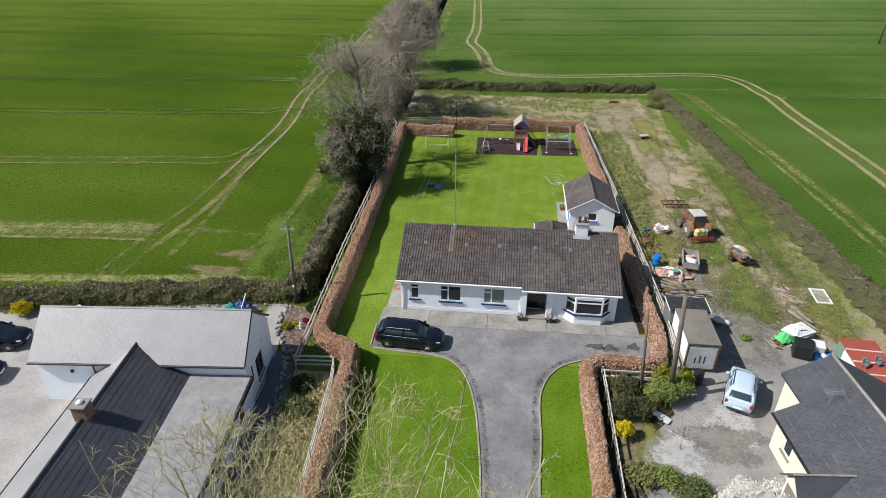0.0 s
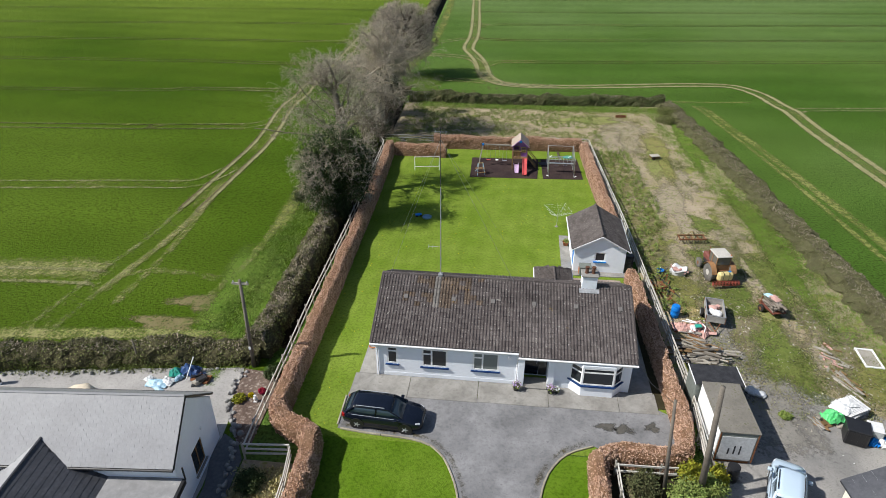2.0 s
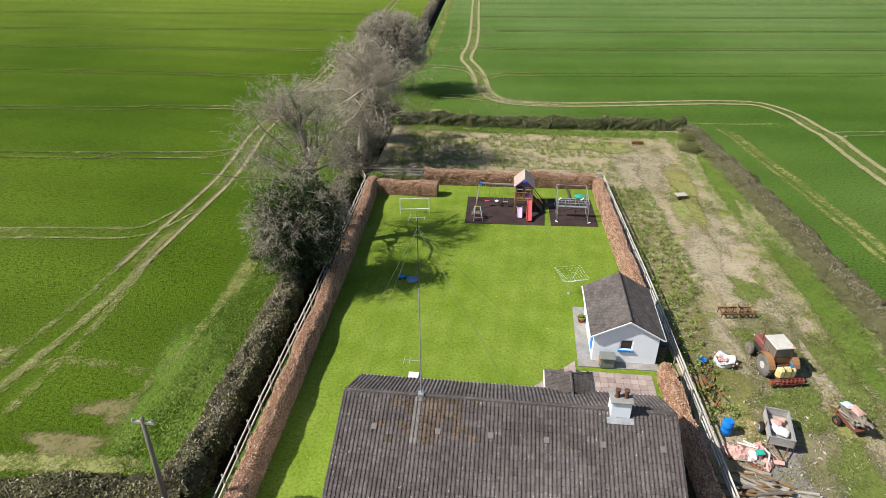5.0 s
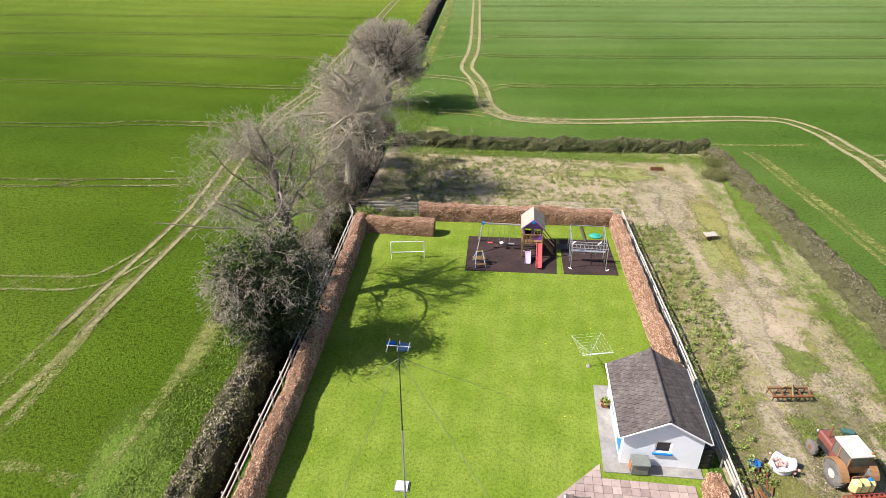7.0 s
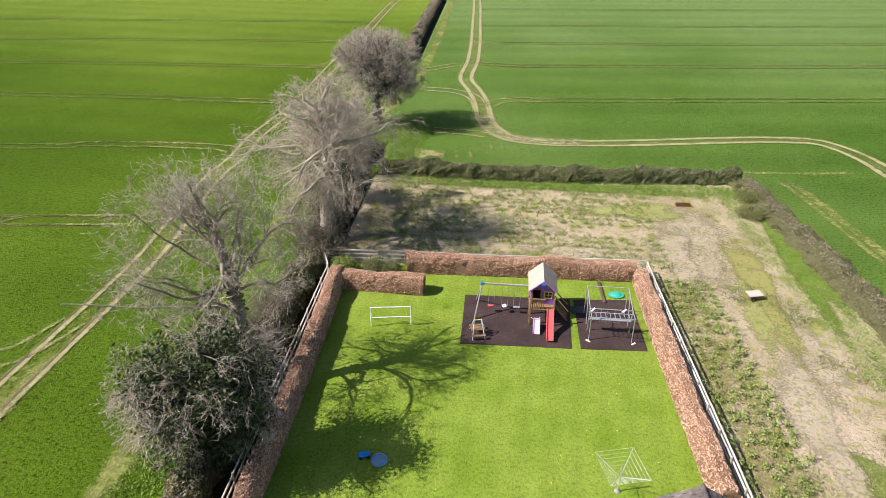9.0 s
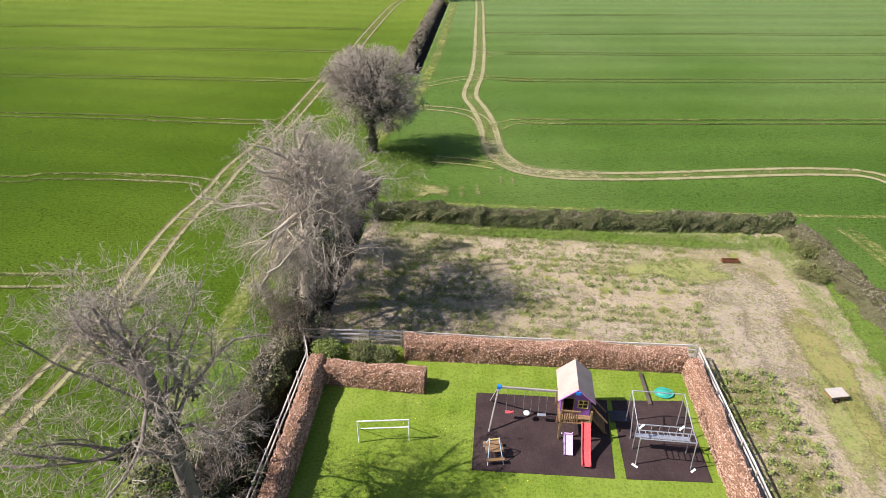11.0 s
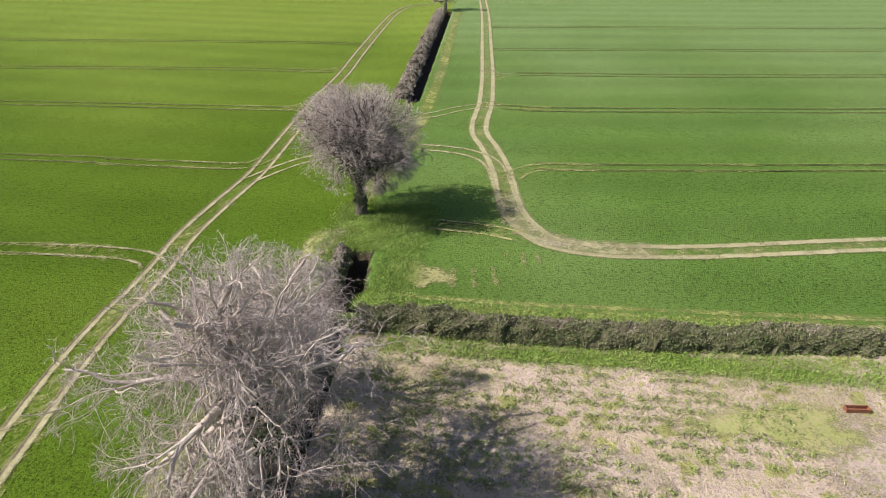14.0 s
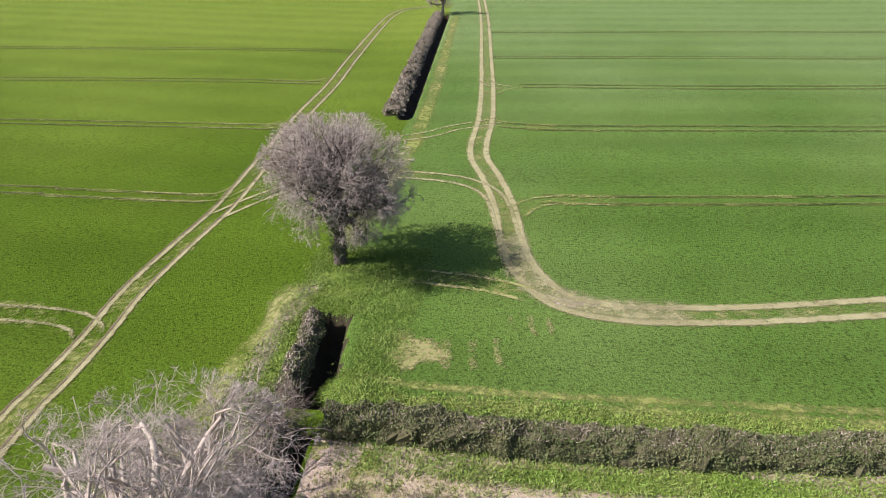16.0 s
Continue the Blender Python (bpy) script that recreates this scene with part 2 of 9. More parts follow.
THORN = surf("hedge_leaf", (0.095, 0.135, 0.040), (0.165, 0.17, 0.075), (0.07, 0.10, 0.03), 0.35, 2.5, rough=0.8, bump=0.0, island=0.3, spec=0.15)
THORN_GREY = surf("hedge_twig", (0.31, 0.265, 0.205), (0.40, 0.345, 0.28), (0.19, 0.165, 0.12), 0.4, 4.0, bump=0.0, island=0.2, spec=0.05)
GREEN_LEAF = surf("weed_leaf", (0.165, 0.225, 0.055), (0.23, 0.275, 0.085), (0.11, 0.165, 0.035), 0.4, 4.0, rough=0.9, bump=0.0, island=0.25, spec=0.05)
TUFT = surf("grass_tuft", (0.205, 0.215, 0.08), (0.30, 0.265, 0.15), (0.15, 0.18, 0.045), 0.3, 3.0, bump=0.0, island=0.2)
IVY = surf("ivy_leaf", (0.035, 0.055, 0.020), (0.055, 0.075, 0.028), (0.09, 0.11, 0.06), 0.6, 5.0, rough=0.5, bump=0.0, island=0.45)
BARK = surf("tree_bark", (0.19, 0.165, 0.13), (0.27, 0.235, 0.19), (0.12, 0.11, 0.065), 0.8, 6.0, bump=0.8, bs=14.0, spec=0.05)
TWIG = surf("twig_bark", (0.340, 0.291, 0.243), (0.430, 0.377, 0.321), (0.260, 0.219, 0.158), 0.4, 3.0, bump=0.0, island=0.5, spec=0.05)
SCRUB_TWIG = surf("scrub_twig", (0.14, 0.115, 0.088), (0.20, 0.168, 0.13), (0.10, 0.085, 0.05), 0.4, 3.0, bump=0.0, island=0.4, spec=0.05)
PALE_BARK = surf("pale_bark", (0.370, 0.324, 0.250), (0.470, 0.418, 0.335), (0.269, 0.242, 0.117), 0.6, 5.0, bump=0.6, bs=14.0, spec=0.05)
WILLOW = surf("willow_twig", (0.36, 0.325, 0.17), (0.44, 0.40, 0.25), (0.28, 0.28, 0.10), 0.5, 3.0, bump=0.0, island=0.35)
DRY_BLADE = surf("dry_blade", (0.42, 0.375, 0.19), (0.50, 0.45, 0.26), (0.28, 0.28, 0.10), 0.5, 4.0, bump=0.0, island=0.25)
MOSS = surf("mossy_edge", (0.085, 0.07, 0.045), (0.12, 0.105, 0.06), (0.06, 0.05, 0.035), 0.8, 5.0, bump=0.5, bs=20.0, fade=1.2)
MOSSY = surf("mossy_ground", (0.16, 0.175, 0.045), (0.21, 0.20, 0.07), (0.13, 0.115, 0.06), 0.6, 4.0, bump=0.8, bs=9.0, fade=0.7, cut=0.52)
YELLOW_LEAF = surf("yellow_blossom", (0.50, 0.40, 0.01), (0.56, 0.46, 0.02), (0.28, 0.30, 0.02), 1.0, 6.0, bump=0.0, island=0.3)
WHITE_BLOSSOM = surf("white_blossom", (0.72, 0.70, 0.66), (0.78, 0.77, 0.74), (0.35, 0.36, 0.22), 1.0, 6.0, bump=0.0, island=0.25)
RED_LEAF = surf("crimson_leaf", (0.30, 0.02, 0.05), (0.36, 0.03, 0.07), None, 2.0, 8.0, bump=0.0, island=0.3)


def paint(name, c, rough=0.4, dirt=0.8, metal=0.0, bump=0.05):
    return surf(name, c, tuple(v * 0.88 for v in c), tuple(v * dirt for v in c), 1.5, 9.0, rough=rough, bump=bump, metal=metal, cut=0.62, spec=0.5)


VENT = paint("vent_tile", (0.15, 0.14, 0.135), 0.8)
CAR_BLACK = paint("black_car_paint", (0.006, 0.009, 0.018), 0.12, 1.0, bump=0.0)
# silver paint with the blue reflection of the sky put into its colour
CAR_SILVER_SKY = surf("silver_paint_sky_tint", (0.52, 0.64, 0.76), (0.50, 0.62, 0.74), None, 1.0, 9.0, rough=0.2, bump=0.0, metal=0.1, spec=0.5, grain=0.02)
PURPLE = paint("purple_paint", (0.23, 0.085, 0.34), 0.6)
MAUVE = paint("mauve_paint", (0.36, 0.16, 0.38), 0.6)
RED_PLASTIC = paint("red_plastic", (0.62, 0.10, 0.10), 0.4)
PINK_PLASTIC = paint("lilac_plastic", (0.62, 0.45, 0.66), 0.4)
YELLOW_PLASTIC = paint("yellow_plastic", (0.62, 0.47, 0.14), 0.45)
TEAL_PLASTIC = paint("teal_plastic", (0.03, 0.33, 0.25), 0.45)
PALE_BLUE = paint("pale_blue_plastic", (0.38, 0.58, 0.72), 0.45)
GREEN_SHEET = paint("green_plastic_sheet", (0.10, 0.55, 0.18), 0.5)
WHITE_SHEET = paint("white_plastic_sheet", (0.72, 0.73, 0.74), 0.5)
DARK_BLUE = paint("dark_blue_sheet", (0.025, 0.07, 0.20), 0.5)
RED_IRON = paint("red_corrugated_iron", (0.27, 0.055, 0.035), 0.7)
GREEN_IRON = paint("green_corrugated_iron", (0.16, 0.26, 0.19), 0.7)
GREY_GREEN = paint("grey_green_box", (0.17, 0.19, 0.175), 0.6)
BROWN_PAINT = paint("red_brown_paint", (0.17, 0.055, 0.035), 0.65)
AMBER = paint("cream_tank_plastic", (0.66, 0.55, 0.25), 0.5)
RED_LIGHT = paint("red_lens", (0.40, 0.01, 0.01), 0.2)
CLEAR_LIGHT = paint("clear_lens", (0.6, 0.62, 0.65), 0.1)
PINK_SHEET = paint("pink_sheet", (0.55, 0.33, 0.29), 0.8)


# ---- the lie of the land ----
def land(x, y):
    """The ground's height: level round the houses, falling gently to the far fields and to the west."""
    a, b = max(0.0, y - 58), max(0.0, -13 - x)
    return -(1.1 * (1 - math.exp(-a / 9)) + 0.022 * min(a, 400)) - min(1.2, 0.09 * b) * min(1.0, max(0.0, (y - 15) / 45))


# ---- building blocks ----
def finish(bm, name, material, smooth=False):
    me = bpy.data.meshes.new(name)
    bm.normal_update()
    bm.to_mesh(me)
    bm.free()
    me.materials.append(material)
    if smooth:
        me.polygons.foreach_set("use_smooth", [True] * len(me.polygons))
    return me


def part(name, bm, material, parent, label="", smooth=False):
    """One bmesh as one mesh object under a thing or a part."""
    ob = new(name, finish(bm, name, material, smooth))
    ob.parent = parent
    if label:
        ob["label"] = label
    return ob


def solo(name, bm, material, label, category, group="", kind="", smooth=False):
    """One bmesh as a thing of its own."""
    return tagged(new(name, finish(bm, name, material, smooth)), label, category, group, kind)


def piece(name, me, parent, m):
    """A repeat of a shared mesh under its thing."""
    ob = new(name, me)
    ob.parent = parent
    ob.matrix_basis = m
    return ob


def thing(name, label, category, at=(0, 0, 0), rz=0.0, group="", kind=""):
    ob = new(name)
    ob.matrix_basis = pose(*at, 0, 0, rz)
    return tagged(ob, label, category, group, kind)


def box(bm, x0, x1, y0, y1, z0, z1, m=None, bevel=0.0):
    vs = [bm.verts.new((x, y, z)) for z in (z0, z1) for y in (y0, y1) for x in (x0, x1)]
    fs = [bm.faces.new([vs[i] for i in q]) for q in ((0, 2, 3, 1), (4, 5, 7, 6), (0, 1, 5, 4), (2, 6, 7, 3), (0, 4, 6, 2), (1, 3, 7, 5))]
    if bevel:
        es = {e for f in fs for e in f.edges}
        made = bmesh.ops.bevel(bm, geom=list(es), offset=bevel, segments=1, affect="EDGES", profile=0.5)
        vs = list({v for f in made["faces"] for v in f.verts} | {v for v in vs if v.is_valid})
    if m is not None:
        bmesh.ops.transform(bm, matrix=m, verts=[v for v in vs if v.is_valid])
    return bm


def cube(x0, x1, y0, y1, z0, z1, m=None, bevel=0.0):
    return box(bmesh.new(), x0, x1, y0, y1, z0, z1, m, bevel)


def rod(bm, p, q, r0, r1=None, seg=8):
    """A closed tapered rod from p to q."""
    p, q = Vector(p), Vector(q)
    r1 = r0 if r1 is None else r1
    d = (q - p).normalized()
    u = d.orthogonal().normalized()
    w = d.cross(u)
    rings = []
    for c, r in ((p, r0), (q, r1)):
        rings.append([bm.verts.new(c + (u * math.cos(a) + w * math.sin(a)) * r) for a in (2 * math.pi * i / seg for i in range(seg))])
    for i in range(seg):
        j = (i + 1) % seg
        bm.faces.new((rings[0][i], rings[0][j], rings[1][j], rings[1][i]))
    bm.faces.new(rings[0][::-1])
    bm.faces.new(rings[1])
    return bm


def rods(pairs, r, seg=8):
    bm = bmesh.new()
    for p, q in pairs:
        rod(bm, p, q, r, r, seg)
    return bm


def lathe(profile, seg=20, m=None):
    """A body turned about z from (radius, height) pairs."""
    bm = bmesh.new()
    rings = []
    for r, z in profile:
        rings.append([bm.verts.new((r * math.cos(a), r * math.sin(a), z)) for a in (2 * math.pi * i / seg for i in range(seg))])
    for lo, hi in zip(rings, rings[1:]):
        for i in range(seg):
            j = (i + 1) % seg
            bm.faces.new((lo[i], lo[j], hi[j], hi[i]))
    bm.faces.new(rings[0][::-1])
    bm.faces.new(rings[-1])
    if m is not None:
        bmesh.ops.transform(bm, matrix=m, verts=bm.verts)
    return bm


def prism(bm, outline, z0, z1, m=None):
    """A flat outline (x, y) raised from z0 to z1."""
    lo = [bm.verts.new((x, y, z0)) for x, y in outline]
    hi = [bm.verts.new((x, y, z1)) for x, y in outline]
    n = len(outline)
    bm.faces.new(lo[::-1])
    bm.faces.new(hi)
    for i in range(n):
        j = (i + 1) % n
        bm.faces.new((lo[i], lo[j], hi[j], hi[i]))
    if m is not None:
        bmesh.ops.transform(bm, matrix=m, verts=lo + hi)
    return bm


def loft(sections, closed=True):
    """A skin over rings of equal length, with ends closed."""
    bm = bmesh.new()
    rings = [[bm.verts.new(p) for p in s] for s in sections]
    n = len(rings[0])
    for a, b in zip(rings, rings[1:]):
        for i in range(n):
            j = (i + 1) % n
            bm.faces.new((a[i], a[j], b[j], b[i]))
    if closed:
        bm.faces.new(rings[0][::-1])
        bm.faces.new(rings[-1])
    bmesh.ops.recalc_face_normals(bm, faces=bm.faces)
    return bm


def mesh_of(name, verts, faces, material, smooth=False):
    me = bpy.data.meshes.new(name)
    me.from_pydata(verts, [], faces)
    me.materials.append(material)
    if smooth:
        me.polygons.foreach_set("use_smooth", [True] * len(me.polygons))
    return me


def quads_mesh(name, V, material):
    """Loose four-cornered leaves from an array (n, 4, 3)."""
    n = len(V)
    me = bpy.data.meshes.new(name)
    me.vertices.add(4 * n)
    me.vertices.foreach_set("co", V.reshape(-1).astype(np.float32))
    me.loops.add(4 * n)
    me.loops.foreach_set("vertex_index", np.arange(4 * n, dtype=np.int32))
    me.polygons.add(n)
    me.polygons.foreach_set("loop_start", np.arange(0, 4 * n, 4, dtype=np.int32))
    me.update(calc_edges=True)
    me.materials.append(material)
    return me


def leaf_quads(rng, at, size, upright=0.0, long=1.5):
    """Leaves at points (n, 3), turned by chance; upright: how much they stand up."""
    n = len(at)
    a = rng.normal(size=(n, 3))
    a[:, 2] = a[:, 2] * (1 - upright) + upright * 1.6
    a /= np.linalg.norm(a, axis=1)[:, None]
    b = np.cross(a, rng.normal(size=(n, 3)))
    b /= np.linalg.norm(b, axis=1)[:, None] + 1e-9
    s = (size * rng.uniform(0.6, 1.4, n))[:, None]
    a, b = a * s * long / 2, b * s / 2
    return np.stack([at - a, at + b * 0.9, at + a, at - b * 0.9], 1)


def sticks_mesh(name, P, Q, R0, R1, material, seg=3, smooth=True, tips=None):
    """Many open tapered rods from arrays of ends and radii; tips: (P, Q, R) of as many pointed ends."""
    d = Q - P
    d /= np.linalg.norm(d, axis=1)[:, None] + 1e-9
    ref = np.where(np.abs(d[:, 2:3]) < 0.9, np.array([[0, 0, 1.0]]), np.array([[1.0, 0, 0]]))
    u = np.cross(d, ref)
    u /= np.linalg.norm(u, axis=1)[:, None] + 1e-9
    w = np.cross(d, u)
    n = len(P)
    V = np.empty((n, 2, seg, 3))
    for i in range(seg):
        a = 2 * math.pi * i / seg
        k = u * math.cos(a) + w * math.sin(a)
        V[:, 0, i], V[:, 1, i] = P + k * R0[:, None], Q + k * R1[:, None]
    base = np.arange(n)[:, None, None] * 2 * seg
    i = np.arange(seg)
    f = (np.stack([i, (i + 1) % seg, seg + (i + 1) % seg, seg + i], -1)[None] + base).reshape(-1)
    V = V.reshape(-1, 3)
    starts = np.arange(0, n * seg * 4, 4)
    if tips is not None:
        TP, TQ, TR = tips
        d = TQ - TP
        d /= np.linalg.norm(d, axis=1)[:, None] + 1e-9
        u = np.cross(d, np.where(np.abs(d[:, 2:3]) < 0.9, np.array([[0, 0, 1.0]]), np.array([[1.0, 0, 0]])))
        u /= np.linalg.norm(u, axis=1)[:, None] + 1e-9
        w = np.cross(d, u)
        k = len(TP)
        T = np.empty((k, 4, 3))
        for i in range(3):
            T[:, i] = TP + (u * math.cos(2 * math.pi * i / 3) + w * math.sin(2 * math.pi * i / 3)) * TR[:, None]
        T[:, 3] = TQ
        g = np.array([0, 1, 3, 1, 2, 3, 2, 0, 3])[None] + np.arange(k)[:, None] * 4 + len(V)
        starts = np.concatenate([starts, len(f) + np.arange(0, 9 * k, 3)])
        f = np.concatenate([f, g.reshape(-1)])
        V = np.vstack([V, T.reshape(-1, 3)])
    me = bpy.data.meshes.new(name)
    me.vertices.add(len(V))
    me.vertices.foreach_set("co", V.reshape(-1).astype(np.float32))
    me.loops.add(len(f))
    me.loops.foreach_set("vertex_index", f.astype(np.int32))
    me.polygons.add(len(starts))
    me.polygons.foreach_set("loop_start", starts.astype(np.int32))
    me.update(calc_edges=True)
    me.materials.append(material)
    if smooth:
        me.polygons.foreach_set("use_smooth", [True] * len(me.polygons))
    return me


def set_edge(me, values):
    me.attributes.new("edge", "FLOAT", "POINT").data.foreach_set("value", np.asarray(values, np.float32))


def smooth_line(pts, step=1.0):
    """A rounded line through points (x, y), in even steps."""
    p = np.array(pts, float)
    p = np.vstack([2 * p[0] - p[1], p, 2 * p[-1] - p[-2]])
    out = []
    for i in range(1, len(p) - 2):
        n = max(2, int(np.linalg.norm(p[i + 1] - p[i]) / step))
        for k in range(n):
            t = k / n
            out.append(0.5 * (2 * p[i] + (p[i + 1] - p[i - 1]) * t + (2 * p[i - 1] - 5 * p[i] + 4 * p[i + 1] - p[i + 2]) * t * t
                              + (3 * p[i] - p[i - 1] - 3 * p[i + 1] + p[i + 2]) * t ** 3))
    out.append(p[-2])
    return np.array(out)


def beside(line, off):
    d = np.gradient(line, axis=0)
    d /= np.linalg.norm(d, axis=1)[:, None] + 1e-9
    return line + np.stack([-d[:, 1], d[:, 0]], 1) * off


LAYER = [0]


def ribbon(name, line, width, z, material, label, category, kind="structure", strength=1.0, group=""):
    """A soft-edged strip of ground cover along a line; each lies a little over the last."""
    LAYER[0] += 1
    z += 0.0012 * LAYER[0] % 0.06
    verts, faces, edge = [], [], []
    offs = (-0.5, -0.22, 0.22, 0.5)
    sides = [beside(line, o * width) for o in offs]
    n = len(line)
    for k, s in enumerate(sides):
        verts += [(x, y, z + land(x, y)) for x, y in s]
        ends = np.full(n, strength if k in (1, 2) else 0.0)
        ends[0] = ends[-1] = 0
        edge += list(ends)
    for k in range(3):
        faces += [(k * n + i, (k + 1) * n + i, (k + 1) * n + i + 1, k * n + i + 1)[::-1] for i in range(n - 1)]
    me = mesh_of(name, verts, faces, material)
    set_edge(me, edge)
    return tagged(new(name, me), label, category, group, kind)


def blot(name, x, y, rx, ry, z, material, label, category, turn=0.0, seed=1, kind="structure"):
    """A soft-edged patch of ground cover of uneven outline."""
    rng = np.random.default_rng(seed)
    n, verts, faces, edge = 28, [(x, y, z)], [], [1.0]
    wob = 1 + 0.22 * np.array([math.sin(a * 3 + seed) + 0.6 * math.sin(a * 5 + 2 * seed) for a in np.linspace(0, 2 * math.pi, n, endpoint=False)])
    for f, e in ((0.55, 0.95), (1.0, 0.0)):
        for i in range(n):
            a = 2 * math.pi * i / n
            px, py = rx * f * wob[i] * math.cos(a), ry * f * wob[i] * math.sin(a)
            c, s = math.cos(radians(turn)), math.sin(radians(turn))
            verts.append((x + px * c - py * s, y + px * s + py * c, z))
            edge.append(e)
    for i in range(n):
        j = (i + 1) % n
        faces += [(0, 1 + i, 1 + j), (1 + i, 1 + n + i, 1 + n + j, 1 + j)]
    verts = [(px, py, pz + land(px, py)) for px, py, pz in verts]
    me = mesh_of(name, verts, faces, material)
    set_edge(me, edge)
    return tagged(new(name, me), label, category, "", kind)


def sheet(name, outline, z, material, label, category, edge_down=0.25):
    """A flat area with a skirt that goes into the ground."""
    bm = bmesh.new()
    prism(bm, outline, z - edge_down, z)
    bmesh.ops.recalc_face_normals(bm, faces=bm.faces)
    return solo(name, bm, material, label, category, kind="structure")


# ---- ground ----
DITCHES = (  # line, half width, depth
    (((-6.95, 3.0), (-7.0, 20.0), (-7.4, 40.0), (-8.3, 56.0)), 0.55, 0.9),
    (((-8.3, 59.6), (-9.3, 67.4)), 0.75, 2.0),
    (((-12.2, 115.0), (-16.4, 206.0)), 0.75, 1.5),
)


def dig(x, y):
    """How deep the ground lies at a place."""
    low = 0.0
    for line, half, deep in DITCHES:
        for (ax, ay), (bx, by) in zip(line, line[1:]):
            t = min(1, max(0, ((x - ax) * (bx - ax) + (y - ay) * (by - ay)) / ((bx - ax) ** 2 + (by - ay) ** 2)))
            d = math.hypot(x - ax - t * (bx - ax), y - ay - t * (by - ay))
            if d < half * 1.5:
                k = min(1, max(0, (half * 1.5 - d) / half))
                low = max(low, deep * k * k * (3 - 2 * k))
    return low


def build_ground():
    xs = [-1500, -700, -300, -150, -90, -75, -66] + list(np.arange(-60, -20.1, 1.6)) + list(np.arange(-20, -3.9, 0.35)) + [0, 8, 16, 24, 32, 40, 60, 90, 150, 300, 700, 1500]
    ys = [-700, -300, -120, -60, -30, -15] + list(np.arange(0, 210, 0.9)) + [215, 230, 300, 450, 800, 1500]
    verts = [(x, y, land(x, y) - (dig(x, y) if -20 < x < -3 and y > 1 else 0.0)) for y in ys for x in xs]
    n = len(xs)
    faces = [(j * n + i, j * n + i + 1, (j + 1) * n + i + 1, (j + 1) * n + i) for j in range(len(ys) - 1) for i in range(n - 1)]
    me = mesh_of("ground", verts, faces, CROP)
    me.materials.append(SOIL_AND_SHADE)
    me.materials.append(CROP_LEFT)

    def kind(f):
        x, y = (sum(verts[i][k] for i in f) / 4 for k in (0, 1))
        # deep faces go near-black, the ditch's shade put into its colour
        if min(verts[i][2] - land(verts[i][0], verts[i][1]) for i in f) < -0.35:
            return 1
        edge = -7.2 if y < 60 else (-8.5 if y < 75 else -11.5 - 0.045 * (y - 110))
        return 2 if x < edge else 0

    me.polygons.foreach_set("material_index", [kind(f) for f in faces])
    me.polygons.foreach_set("use_smooth", [True] * len(faces))
    tagged(new("ground", me), "flat fields of young green cereal crop", "field", "", "structure")


build_ground()
sheet("lawn", [(-4.6, -5.2), (-4.9, 6), (-5.6, 30), (-6.2, 39.8), (16.1, 40.1), (17.1, 14), (17.7, -5)], 0.02, LAWN, "mown green lawn round the bungalow with dandelions", "lawn")
sheet("front_lawn", [(-1.9, -24), (-2.1, -5.15), (12.5, -5.15), (12.6, -24)], 0.024, FRONT_LAWN, "mown front lawn on both sides of the drive", "lawn")
DRIVE_L = smooth_line([(-1.3, -4.55), (0.4, -4.75), (3.2, -5.0), (4.5, -5.75), (5.3, -7.2), (5.75, -8.8), (6.1, -11), (6.5, -15.4), (6.8, -24)], 0.12)
DRIVE_R = smooth_line([(9.35, -24), (9.42, -15.1), (9.6, -11.4), (9.6, -8.8), (9.8, -7.35), (10.3, -6.1), (11.2, -5.05), (12.6, -4.35)], 0.12)
sheet("drive", [tuple(p) for p in DRIVE_L[::-1]] + [(-1.35, -1.7), (16.5, -1.3), (17.0, -1.6), (17.1, -4.7), (13.2, -4.75)] + [tuple(p) for p in DRIVE_R[::-1]], 0.04, ASPHALT,
      "worn grey tarmac drive widening before the bungalow", "drive")
sheet("gravel_yard", [(-7.0, -24), (-7.0, -9), (-7.6, -3.6), (-8.3, -0.3), (-20, -1.7), (-46, -4.3), (-60, -24)], 0.012, surf("pale_gravel", (0.30, 0.29, 0.28), (0.42, 0.405, 0.39), (0.22, 0.21, 0.20), 0.3, 6.0, bump=0.6, bs=30.0, cut=0.56, grain=0.3), "pale gravel yard round the grey-roofed house", "yard")
sheet("rough_plot", [(18.3, -1), (17.7, 20), (16.4, 40.4), (7, 40.1), (-6.9, 39.5), (-7.2, 56.6), (-4, 57.2), (28.2, 58), (31.8, 32), (33.6, 6), (35, -4)], 0.014, ROUGH,
      "uncut plot of weeds, rough grass and bare soil", "rough ground")
sheet("yard", [(12.8, -24), (13.0, -5.8), (18.5, -5.4), (18.4, 0.5), (22, 3), (26, 1.5), (31, -2), (36, -6), (36, -24)], 0.02, GRAVEL, "grey gravel yard between hedge and slate-roofed house", "yard")
sheet("planting_bed", [(12.9, -24), (13.0, -5.8), (16.8, -5.9), (17.3, -8.6), (15.6, -10.5), (14.3, -12), (15.0, -16), (15.6, -24)], 0.045, SOIL_AND_SHADE, "dark soil bed under shrubs beside the fence", "planting bed")
sheet("bark_bed", [(-5.6, -6.2), (-5.7, -0.7), (-8.2, -0.4), (-8.0, -2.6), (-7.2, -4.8), (-6.4, -6.2)], 0.05, surf("bark_chips", (0.12, 0.085, 0.07), (0.18, 0.135, 0.11), (0.30, 0.26, 0.23), 0.7, 5.0, bump=1.0, bs=15.0, cut=0.54, grain=0.45),
      "rockery bed of brown bark chips below the hedge", "planting bed")
